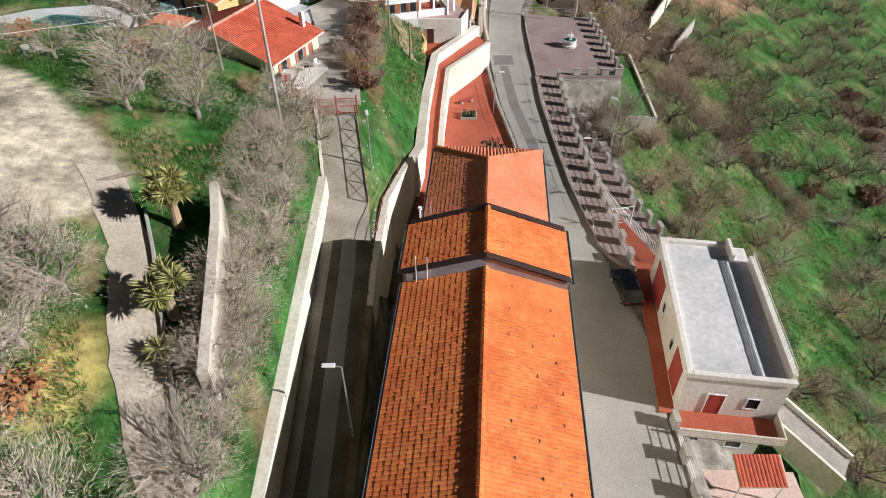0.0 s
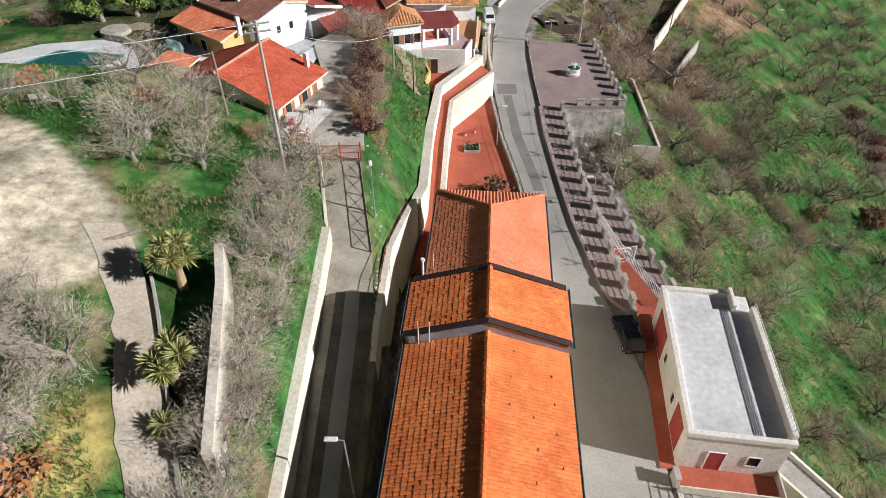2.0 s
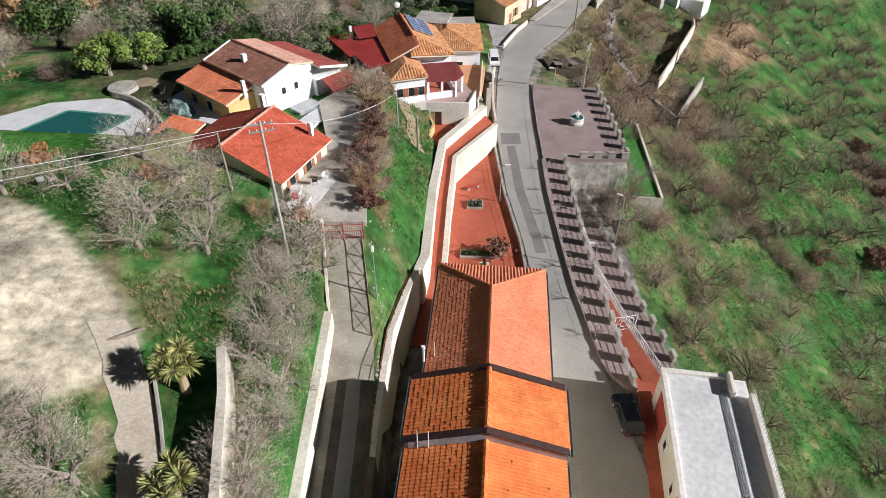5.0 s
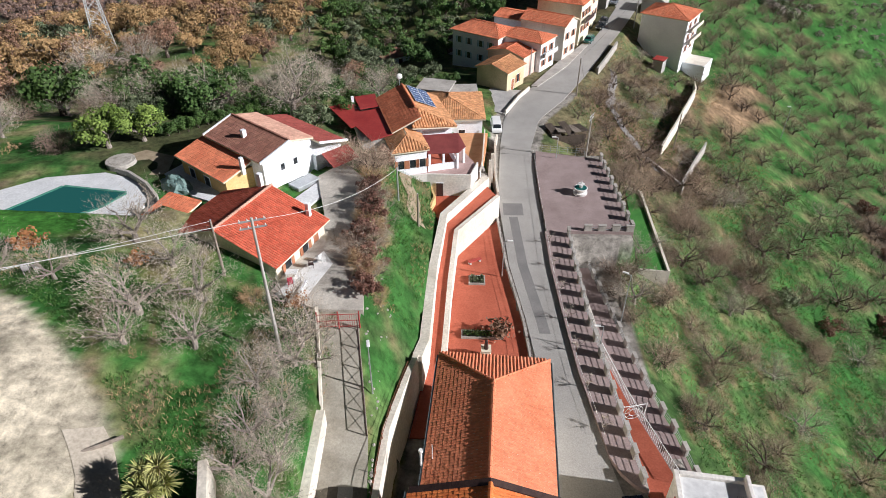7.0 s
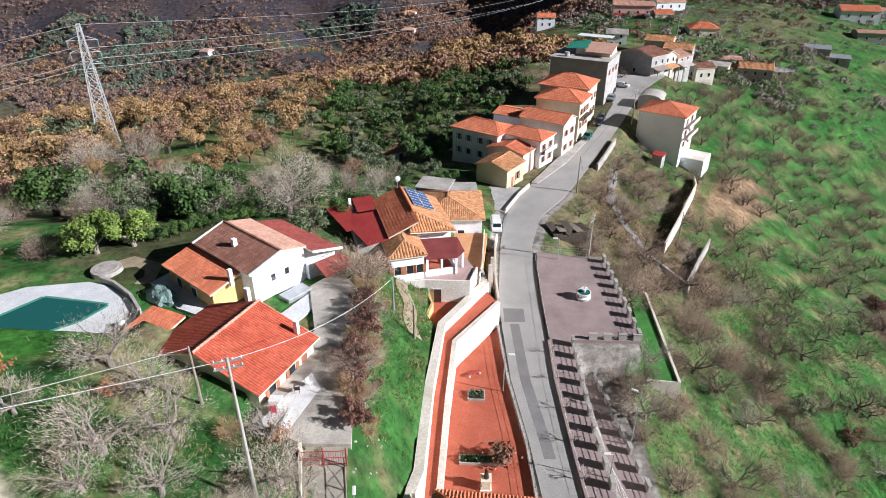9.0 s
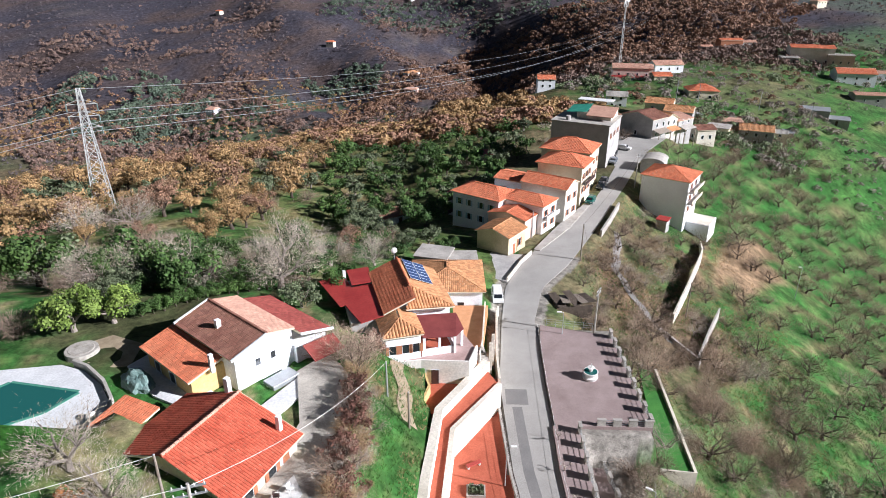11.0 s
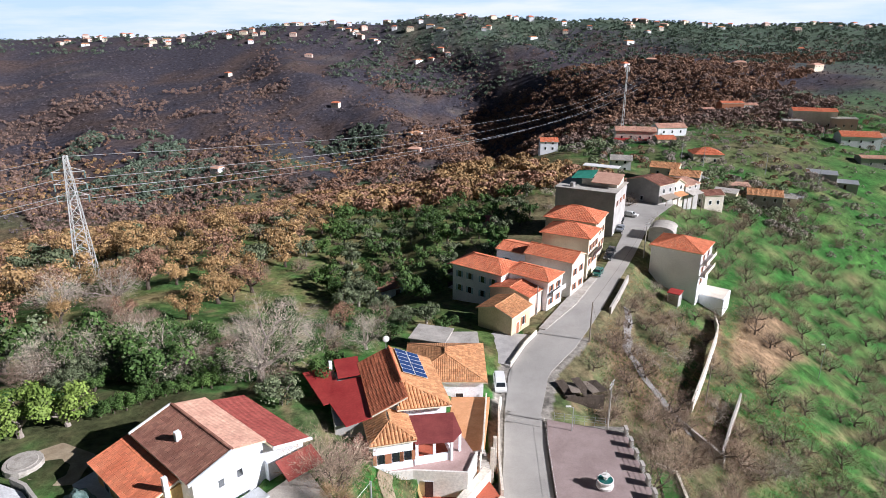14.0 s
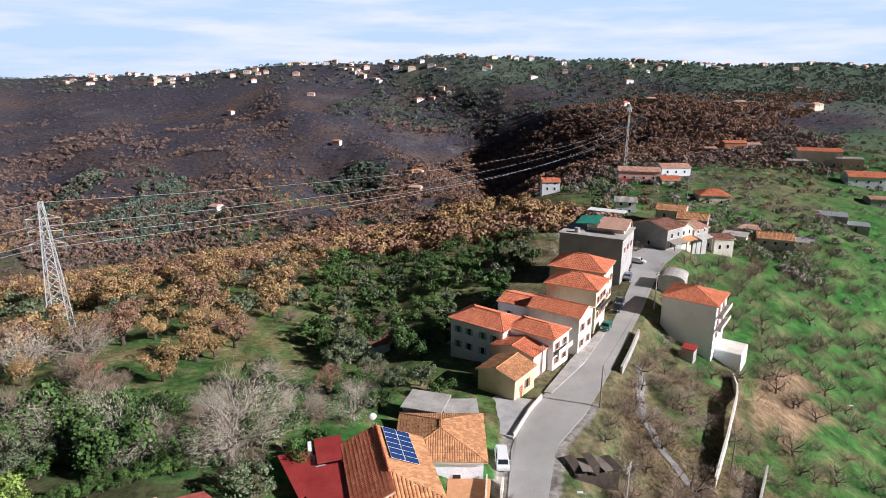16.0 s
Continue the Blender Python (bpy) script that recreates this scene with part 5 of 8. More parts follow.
def street_lamp(x, y, z, tall=5.0, arm=0.9, turn=180.0, mat=METAL):
    t = thing("street_lamp", pose(x, y, z, 0, 0, turn), "slim grey street lamp with one lamp head", "street lamp", "street lamps")
    part("pole", tube(bmesh.new(), (0, 0, -0.2), (0, 0, tall), 0.07, 0.045, 7), mat, t)
    part("arm", tube(bmesh.new(), (0, 0, tall), (arm * 0.6, 0, tall + 0.12), 0.035, n=5), mat, t)
    part("lamp_head", box(arm * 0.35, -0.13, tall + 0.06, arm * 1.15, 0.13, tall + 0.22, 0.04), WHITEPAINT, t)
    return t


for x, y, z, h, a in ((-5.3, 20.6, 5.4, 6.6, 180), (-5.9, 43.5, 9.2, 4.6, 100), (6.3, 70.2, 0, 5.0, 0), (15.9, 57.5, PROM_Z, 3.2, 180), (20.6, 66.2, -4.6, 8.0, 150), (16.4, 99.8, PROM_Z, 3.6, 180), (80, 152, -21, 8, 180)):
    street_lamp(x, y, z, h, 0.9, a)

# fountain
ft = thing("fountain", pose(18.6, 89.0, PROM_Z), "white stone fountain with tiered round basins", "fountain")
for r0, r1, z0, z1, nm in ((0.95, 1.05, 0, 0.35, "step"), (0.55, 0.95, 0.35, 0.75, "basin"), (0.95, 1.0, 0.75, 1.05, "basin"), (0.2, 0.26, 0.95, 1.5, "stem"), (0.14, 0.5, 1.4, 1.65, "bowl")):
    bm = bmesh.new()
    tube(bm, (0, 0, z0), (0, 0, z1), r0, r1, 18)
    part(nm, bm, MARBLE, ft)
part("finial", tube(bmesh.new(), (0, 0, 1.6), (0, 0, 2.3), 0.09, 0.03, 8), MARBLE, ft)
bm = bmesh.new()
tube(bm, (0, 0, 1.05), (0, 0, 1.06), 0.86, 0.86, 18)
part("water", bm, POOLWATER, ft)

# ---------- sunken red terrace, ramp and its walls ----------
slab("pavement", [(-1.2, 50.5), (8.9, 50.5), (8.4, 61), (7.1, 71.5), (6.3, 83.4), (0.6, 74.4), (-0.2, 66)], -0.32, 0.3, REDFLOOR, "red painted sunken terrace behind the hall", "terrace")
bm = bmesh.new()
ramp_l = [(-3.4, 46, 0.1), (-2.2, 54, 1.25), (-1.9, 66, 2.45), (-1.3, 76.4, 3.4), (4.6, 86.6, 3.15)]
ramp_r = [(-1.4, 46, 0.1), (-0.7, 54, 1.25), (-0.2, 66, 2.45), (0.4, 74.6, 3.4), (6.0, 83.6, 3.15)]
L, R = [bm.verts.new(p) for p in ramp_l], [bm.verts.new(p) for p in ramp_r]
for i in range(4):
    bm.faces.new((L[i], R[i], R[i + 1], L[i + 1]))
ext = bmesh.ops.extrude_face_region(bm, geom=bm.faces[:])
for v in [g for g in ext["geom"] if isinstance(g, bmesh.types.BMVert)]:
    v.co.z -= 1.6
bmesh.ops.recalc_face_normals(bm, faces=bm.faces[:])
solid("pavement", bm, REDFLOOR, "red painted ramp between white walls", "ramp", kind="structure")
# stretch of the wall in the hall's shadow, given a darker colour for it
path_wall("retaining_wall", [(-5.15, -30, 0.2), (-5.15, 20, 5.5), (-5.08, 30.0, 6.85)], 0.5, 7.0, SHADEWALL, "retaining wall between lane and hall, darkened for shade")
path_wall("retaining_wall", [(-5.08, 30.05, 6.85), (-5.05, 33.5, 7.35), (-4.85, 36, 7.8), (-4.6, 41, 8.0), (-3.7, 47, 6.6), (-2.95, 51.4, 5.5)], 0.5, 7.0, WALLWHITE, "pale rendered retaining wall between lane and red ramp")
mesh_f = thing("railing", pose(0, 0, 0), "thin rusty railing on the retaining wall beside the lane", "railing")
for y0, y1 in zip(np.arange(4, 49, 3.0), np.arange(7, 52, 3.0)):
    xa, xb = [float(np.interp(y, [0, 20, 33.5, 41, 47, 51.4], [-5.3, -5.3, -5.2, -4.75, -3.85, -3.1])) for y in (y0, y1)]
    za, zb = [float(np.interp(y, [-30, 20, 33.5, 36, 41, 47, 51.4], [0.2, 5.5, 7.35, 7.8, 8.0, 6.6, 5.5])) for y in (y0, y1)]
    part("post", tube(bmesh.new(), (xa, y0, za - 0.1), (xa, y0, za + 0.95), 0.03, n=5), RUST, mesh_f)
    for h in (0.45, 0.9):
        part("rail", tube(bmesh.new(), (xa, y0, za + h), (xb, y1, zb + h), 0.022, n=4), RUST, mesh_f)
path_wall("retaining_wall", [(-2.9, 51.0, 5.5), (-2.35, 54, 4.85), (-1.95, 66, 4.6), (-1.0, 76.5, 4.7), (4.7, 86.6, 4.4)], 0.95, 7.0, WALLWHITE, "thick pale rendered wall beside the red ramp")
path_wall("wall_terrace", [(-0.55, 54, 1.6), (0.0, 66, 2.8), (0.6, 74.4, 3.7), (6.25, 83.3, 3.4)], 0.55, 5.0, WALLWHITE, "white wall between red ramp and sunken terrace")
path_wall("wall_lane", [(-9.6, -30, 4.4), (-9.6, 0, 5.9), (-9.6, 20, 8.3), (-9.7, 40.8, 10.2)], 1.1, 4.0, WALLWHITE, "long pale rendered wall along the lane")
path_wall("wall_lane", [(-9.5, 40.85, 9.3), (-10.95, 48.4, 12.0), (-11.2, 49.8, 12.5)], 0.22, 3.0, WALLWHITE, "thin low white wall along the lane before the gate")
path_wall("wall_roadside", [(8.9, 51, 0.2), (8.3, 62, 0.2), (7.0, 72, 0.2), (6.3, 82.5, 0.25)], 0.3, 1.2, CONCRETE, "low worn concrete wall between road and terrace")
rr = thing("railing", pose(0, 0, 0), "thin dark railing on the low roadside wall", "railing")
pv = None
for y in np.arange(51.5, 82, 2.4):
    x = float(np.interp(y, [51, 62, 72, 82.5], [8.9, 8.3, 7.0, 6.3]))
    part("post", tube(bmesh.new(), (x, y, 0.15), (x, y, 0.95), 0.02, n=5), DARKMETAL, rr)
    if pv:
        part("rail", tube(bmesh.new(), (pv[0], pv[1], 0.92), (x, y, 0.92), 0.015, n=5), DARKMETAL, rr)
        part("rail", tube(bmesh.new(), (pv[0], pv[1], 0.55), (x, y, 0.55), 0.012, n=5), DARKMETAL, rr)
    pv = (x, y)


def planter(x, y, w, d, shrub_mat, seed, label, n=260):
    rng = np.random.default_rng(seed)
    t = thing("planter_bed", pose(x, y, -0.32), label, "planter")
    bm = bmesh.new()
    for x0, y0, x1, y1 in ((-w / 2, -d / 2, w / 2, -d / 2 + 0.15), (-w / 2, d / 2 - 0.15, w / 2, d / 2), (-w / 2, -d / 2 + 0.15, -w / 2 + 0.15, d / 2 - 0.15), (w / 2 - 0.15, -d / 2 + 0.15, w / 2, d / 2 - 0.15)):
        add_box(bm, x0, y0, 0, x1, y1, 0.28)
    part("edging", bm, CONCRETE, t)
    part("soil", box(-w / 2 + 0.15, -d / 2 + 0.15, 0, w / 2 - 0.15, d / 2 - 0.15, 0.2), BARKDARK, t)
    c = rng.uniform(-1, 1, (n, 3)) * [w / 2 - 0.2, d / 2 - 0.2, 0.25] + [0, 0, 0.4]
    a = rng.normal(size=(n, 3))
    a /= np.linalg.norm(a, axis=1, keepdims=True)
    b = np.cross(a, rng.normal(size=(n, 3)))
    b /= np.linalg.norm(b, axis=1, keepdims=True)
    v = np.stack([c - a * 0.14, c - b * 0.1, c + a * 0.14, c + b * 0.1], 1).reshape(-1, 3)
    me = bpy.data.meshes.new("foliage")
    me.from_pydata(v.tolist(), [], np.arange(n * 4).reshape(n, 4).tolist())
    me.materials.append(shrub_mat)
    ob = new("foliage", me)
    ob.parent = t
    return t


planter(3.2, 69.3, 2.0, 1.6, OLIVELEAF, 1, "square planter bed with low green plants")
planter(3.6, 59.9, 4.6, 1.2, GREENLEAF, 2, "long planter bed with dark shrubs on the red terrace")
planter(3.6, 52.2, 4.8, 1.3, OLIVELEAF, 3, "planter bed with grey-green shrubs by the hall")
bsh = thing("shrub", pose(5.6, 59.9, -0.1), "round shrub with orange-brown leaves in the planter", "shrub")
rng = np.random.default_rng(8)
c = rng.normal(size=(420, 3)) * [0.62, 0.62, 0.5] + [0, 0, 0.95]
a = rng.normal(size=(420, 3)) * 0.11
b = rng.normal(size=(420, 3)) * 0.11
me = bpy.data.meshes.new("foliage")
me.from_pydata(np.stack([c - a, c - b, c + a, c + b], 1).reshape(-1, 3).tolist(), [], np.arange(1680).reshape(-1, 4).tolist())
me.materials.append(RUSTLEAF)
fo = new("foliage", me)
fo.parent = bsh
part("stem", tube(bmesh.new(), (0, 0, -0.1), (0, 0, 0.8), 0.06, 0.03), BARK, bsh)
st = box(-0.45, -0.45, 0, 0.45, 0.45, 1.3, 0.04)
add_box(st, -0.55, -0.55, 0, 0.55, 0.55, 0.2)
add_box(st, -0.52, -0.52, 1.3, 0.52, 0.52, 1.42)
solid("pedestal", st, CREAM, "square cream stone pedestal on the red terrace", "pedestal", m=pose(3.9, 56.6, -0.32))
bm = bmesh.new()
tube(bm, (0, 0, 0), (0, 0, 0.9), 0.26, 0.16, 10)
bmesh.ops.create_uvsphere(bm, u_segments=10, v_segments=6, radius=0.15, matrix=Matrix.Translation((0, 0, 1.02)))
solid("statue", bm, DARKMETAL, "small dark bronze statue on the cream pedestal", "statue", m=pose(3.9, 56.6, 1.1))
planter(3.4, 54.6, 0.9, 0.5, OLIVELEAF, 4, "small planter with a low plant", 60)
bench = thing("bench", pose(3.0, 73.0, -0.32, 0, 0, 30), "low red stone bench on the terrace", "bench")
part("seat", box(-0.9, -0.25, 0.35, 0.9, 0.25, 0.47, 0.02), REDPANEL, bench)
for x in (-0.7, 0.7):
    part("leg", box(x - 0.12, -0.2, 0, x + 0.12, 0.2, 0.35), CONCRETE, bench)

# loose stones on the verge of the lane
def stone_mesh(seed):
    bm = bmesh.new()
    bmesh.ops.create_icosphere(bm, subdivisions=2, radius=1.0)
    for v in bm.verts:
        f = 1 + 0.35 * noise.noise(v.co * 1.7 + Vector((seed, 0, 0)))
        v.co = Vector((v.co.x * f, v.co.y * f * 0.8, v.co.z * f * 0.6))
    return mesh_of("stone", bm, STONE)


stones = [stone_mesh(s * 3.1) for s in range(4)]
srnd = random.Random(6)
for k in range(46):
    y = srnd.uniform(35, 58)
    lo_x, hi_x = float(np.interp(y, LANE_Y, LANE_R)) + 0.4, float(wall_x(y)) - 0.7
    x, r = srnd.uniform(lo_x, lo_x + 0.6 * (hi_x - lo_x)), srnd.uniform(0.05, 0.17)
    ob = new("stone", stones[k % 4])
    ob.matrix_world = pose(x, y, float(relief(x, y)) + r * 0.2, 0, 0, srnd.uniform(0, 360)) @ Matrix.Diagonal((r, r, r, 1))
    tagged(ob, "pale loose stone lying on the grass verge", "stone", "loose stones")

# ---------- lane: gate, braced railing, yard ----------
LZ = lambda y: float(lane_height(y)) + 0.05
gt = thing("gate", pose(-10.9, 48.4, LZ(48.6), 0, 0, 4), "dark red painted iron gate standing across the lane", "gate")
for x in (0.0, 1.75, 3.5):
    part("post", tube(bmesh.new(), (x, 0, 0), (x, 0, 1.9), 0.06, n=6), GATERED, gt)
for z in (0.25, 0.9, 1.6):
    for x in (0.0, 1.75):
        part("bar", tube(bmesh.new(), (x, 0, z), (x + 1.75, 0, z), 0.035, n=5), GATERED, gt)
for x in np.arange(0.2, 3.5, 0.18):
    part("picket", tube(bmesh.new(), (x, 0, 0.2), (x, 0, 1.6), 0.014, n=4), GATERED, gt)
xr = thing("railing", pose(0, 0, 0), "dark iron railing with crossed braces along the lane", "railing")
ys = np.linspace(40.0, 48.5, 6)
lx = lambda y: float(np.interp(y, LANE_Y, LANE_R)) - 0.08
for y0, y1 in zip(ys, ys[1:]):
    x0, x1, z0, z1 = lx(y0), lx(y1), LZ(y0), LZ(y1)
    for p, q in (((x0, y0, z0 + 0.05), (x1, y1, z1 + 1.0)), ((x0, y0, z0 + 1.0), (x1, y1, z1 + 0.05))):
        part("brace", tube(bmesh.new(), p, q, 0.022, n=5), DARKMETAL, xr)
    for h in (0.05, 1.0):
        part("rail", tube(bmesh.new(), (x0, y0, z0 + h), (x1, y1, z1 + h), 0.032, n=5), DARKMETAL, xr)
for y in ys:
    part("post", tube(bmesh.new(), (lx(y), y, LZ(y) - 0.1), (lx(y), y, LZ(y) + 1.05), 0.045, n=5), DARKMETAL, xr)
path_wall("wall_yard", [(-13.3, 51.2, 12.2), (-13.0, 54, 12.0)], 0.25, 1.5, WHITE, "white yard wall beside the red-roofed house")
slab("pavement", [(-15.8, 52.5), (-11.3, 50.2), (-7.3, 50.2), (-7.6, 53), (-8.6, 62), (-9.4, 72), (-13, 76.5), (-15.5, 73), (-13.3, 65)], 11.9, 1.6, YARDC, "worn pale cement yard in front of the house", "yard")

slab("pavement", [(-15.4, 52.0), (-12.6, 51.6), (-11.0, 56.6), (-12.2, 58.6), (-13.4, 56.4)], 11.93, 0.3, MARBLE, "pale tiled patio before the house door", "patio")


def plastic_chair(x, y, z, turn, mat, label):
    t = thing("garden_chair", pose(x, y, z, 0, 0, turn), label, "chair", "garden chairs")
    part("seat", box(-0.24, -0.24, 0.4, 0.24, 0.24, 0.44, 0.015), mat, t)
    bm = box(-0.24, 0.2, 0.44, 0.24, 0.24, 0.85, 0.012)
    part("backrest", bm, mat, t)
    for sx in (-0.21, 0.21):
        part("armrest", box(sx - 0.025, -0.2, 0.62, sx + 0.025, 0.22, 0.65), mat, t)
        for sy in (-0.2, 0.2):
            part("leg", tube(bmesh.new(), (sx, sy, 0), (sx, sy, 0.62 if sy < 0 else 0.42), 0.02, n=5), mat, t)
    return t


plastic_chair(-33.4, 48.3, float(relief(-33.4, 48.3)), 200, WHITEPAINT, "white plastic garden chair standing on grass")
plastic_chair(-32.6, 48.5, float(relief(-32.6, 48.5)), 150, WHITEPAINT, "white plastic garden chair standing on grass")
plastic_chair(-12.0, 56.8, 11.9, 60, WHITEPAINT, "white plastic garden chair in the cement yard")
plastic_chair(-12.9, 56.0, 11.9, 100, DARKMETAL, "dark garden chair in the cement yard")
plastic_chair(-14.2, 53.2, 11.9, 20, REDCLOTH, "red garden chair by the house")
plastic_chair(-13.6, 53.6, 11.9, 80, WHITEPAINT, "white plastic garden chair by the house")
tb = thing("garden_table", pose(-14.3, 54.4, 11.9), "white garden table beside the house", "table")
part("tabletop", box(-0.55, -0.4, 0.7, 0.55, 0.4, 0.75, 0.02), WHITEPAINT, tb)
for sx in (-0.45, 0.45):
    for sy in (-0.3, 0.3):
        part("leg", tube(bmesh.new(), (sx, sy, 0), (sx, sy, 0.7), 0.03, n=5), WHITEPAINT, tb)

# ---------- upper left: track, side wall, sword-leaf trees ----------
ys = list(np.arange(4, 36, 1.0))
cx = [float(np.interp(y, [8, 13, 20, 28, 33, 36], [-10.8, -11.8, -15.4, -18.6, -21.5, -24])) for y in ys]
bm = bmesh.new()
rows = []
trnd = random.Random(4)
for y, c in zip(ys, cx):
    w0, w1 = 1.05 + trnd.uniform(-0.15, 0.15), 1.15 + trnd.uniform(-0.15, 0.15)
    rows.append([bm.verts.new((xx, y + 0.35 * (xx - c), float(height(xx, y)) + 0.05)) for xx in (c - w0, c, c + w1)])
for s, t in zip(rows, rows[1:]):
    for k in range(2):
        bm.faces.new((s[k], s[k + 1], t[k + 1], t[k]))
for v in [g for g in bmesh.ops.extrude_face_region(bm, geom=bm.faces[:])["geom"] if isinstance(g, bmesh.types.BMVert)]:
    v.co.z -= 0.4
bmesh.ops.recalc_face_normals(bm, faces=bm.faces[:])
solid("road_track", bm, DIRT, "pale worn concrete track through the grove", "track", kind="structure")
path_wall("kerb", [(-10.0, 10.5, height1(-10, 10.5) + 0.45), (-13.9, 20, height1(-13.9, 20) + 0.4), (-17.2, 28, height1(-17.2, 28) + 0.4), (-18.6, 31, height1(-18.6, 31) + 0.4)], 0.16, 0.6, CONCRETE, "low dark kerb along the track")
path_wall("wall_grove", [(-11.4, 18.5, 14.2), (-12.3, 23.5, 14.9), (-13.6, 29.5, 15.1), (-14.6, 32.8, 15.2)], 0.55, 3.4, WALLWHITE, "free-standing weathered white wall in the grove")


def sword_tree(x, y, tall, heads, seed, label):
    rng = np.random.default_rng(seed)
    rnd = random.Random(seed)
    z = float(relief(np.float64(x), np.float64(y)))
    t = thing("yucca_tree", pose(x, y, z), label, "tree", "sword-leaf trees")
    bm = tube(bmesh.new(), (0, 0, -0.2), (0.1, 0, tall * 0.55), 0.36, 0.24, 9)
    verts = []
    for k in range(heads):
        a = k * math.tau / heads
        r = 0.75 if heads > 1 else 0
        p = Vector((math.cos(a) * r, math.sin(a) * r, tall * rnd.uniform(0.8, 1.05)))
        tube(bm, (0.1, 0, tall * 0.5), p, 0.2, 0.14, 7)
        n = 120
        d = rng.normal(size=(n, 3))
        d[:, 2] = np.abs(d[:, 2]) * 0.9 - 0.25
        d /= np.linalg.norm(d, axis=1, keepdims=True)
        side = np.cross(d, [0, 0, 1.0])
        side /= np.linalg.norm(side, axis=1, keepdims=True) + 1e-9
        base = np.array(p[:]) + d * 0.08
        ln = rng.uniform(0.7, 1.05, (n, 1))
        mid = base + d * ln * 0.5
        tip = base + d * ln + np.array([0, 0, -0.12])
        verts.append(np.stack([base, mid - side * 0.065, tip, mid + side * 0.065], 1).reshape(-1, 3))
    part("trunk", bm, THATCH, t)
    v = np.concatenate(verts)
    me = bpy.data.meshes.new("crown")
    me.from_pydata(v.tolist(), [], np.arange(len(v)).reshape(-1, 4).tolist())
    me.materials.append(YUCCALEAF)
    ob = new("crown", me)
    ob.parent = t


sword_tree(-16.6, 30.6, 3.2, 5, 1, "tall yucca tree with spiky yellow-green heads and dead leaf skirt")
sword_tree(-14.7, 23.4, 2.6, 4, 2, "yucca tree with spiky yellow-green heads beside the track")
sword_tree(-13.6, 20.6, 1.0, 2, 3, "small young yucca plant beside the track")
for x, y, ln, ang in ((-21.5, 34.0, 2.6, 30), (-24.0, 26.5, 2.2, 35)):
    z = float(relief(np.float64(x), np.float64(y)))
    solid("log", tube(bmesh.new(), (-ln / 2, 0, 0.16), (ln / 2, 0, 0.18), 0.17, 0.13, 8), WOOD, "cut weathered log lying on the ground", "log", "logs", m=pose(x, y, z, 0, 0, ang))

# ---------- pool and garden things ----------
TERRACE_EDGE = [(-53, 63.5), (-51, 68.0), (-46.5, 71.6), (-40.2, 72.9), (-37.2, 71.9), (-34.2, 69.6), (-32.0, 67.0), (-31.4, 64.8), (-32.6, 62.6), (-37, 61.6), (-46, 61.4)]
slab("pavement", TERRACE_EDGE, 12.1, 1.8, POOLSTONE, "pale blue-grey paved pool terrace with curved edge", "terrace")
pl = thing("swimming_pool", pose(0, 0, 12.1), "swimming pool with dark green water and green rim", "pool")
rim = [(-47.5, 63.6), (-43.4, 69.6), (-35.9, 68.4), (-37.4, 65.4), (-40.5, 63.0), (-47.5, 63.6)]
part("water", prism(bmesh.new(), [(x, y, 0.03) for x, y in rim[:-1]], 0.4), POOLWATER, pl)
for p, q in zip(rim, rim[1:]):
    d = Vector((q[0] - p[0], q[1] - p[1], 0)).normalized()
    nn = Vector((-d.y, d.x, 0)) * 0.3
    A, B = Vector((*p, 0.07)), Vector((*q, 0.07))
    part("rim", prism(bmesh.new(), [A + nn, B + nn, B, A], 0.1), POOLRIM, pl)
path_wall("wall_pool", [(-38.8, 72.9, 12.75), (-36.9, 72.1, 12.75), (-33.9, 69.7, 12.75), (-31.7, 67.0, 12.75), (-31.1, 64.6, 12.75)], 0.3, 2.5, CONCRETE, "curved low wall round the pool terrace")
hut = thing("garden_shed", pose(-28.5, 63.4, 11.6, 0, 0, -22.6), "small shed with faded orange tiled lean-to roof", "shed")
part("wall", box(-1.6, -1.5, -1, 1.6, 1.5, 1.6), CREAM, hut)
tiled(hut, [[(-2.2, -2.1, 1.6), (2.2, -2.1, 1.6), (2.2, 2.0, 2.1), (-2.2, 2.0, 2.1)]], TERRA_VIL, 0.26, 0.42)
bm = bmesh.new()
bmesh.ops.create_icosphere(bm, subdivisions=4, radius=1.0)
for v in bm.verts:
    f = 1 + 0.22 * noise.noise(v.co * 2.2) + 0.1 * noise.noise(v.co * 6)
    v.co = Vector((v.co.x * 2.4 * f, v.co.y * 1.3 * f, max(v.co.z, -0.2) * 1.5 * f))
solid("tarpaulin", bm, TARP, "crumpled green-grey tarpaulin over a heap", "tarpaulin", m=pose(-31.2, 70.8, 11.4, 0, 0, -40))
for x, y, r, h in ((-39.6, 75.6, 1.7, 0.7),):
    bm = bmesh.new()
    tube(bm, (0, 0, -1.2), (0, 0, h), r * 1.05, r, 16)
    tube(bm, (0, 0, h), (0, 0, h + 0.05), r * 0.8, r * 0.75, 16)
    solid("stone_ring", bm, STONE, "round pale stone garden tank", "garden tank", m=pose(x, y, 11.6))
bm = bmesh.new()
bmesh.ops.create_uvsphere(bm, u_segments=10, v_segments=6, radius=0.5)
solid("white_ball", bm, WHITEPAINT, "white round garden ornament by the pool", "ornament", m=pose(-32.3, 64.5, 12.5))

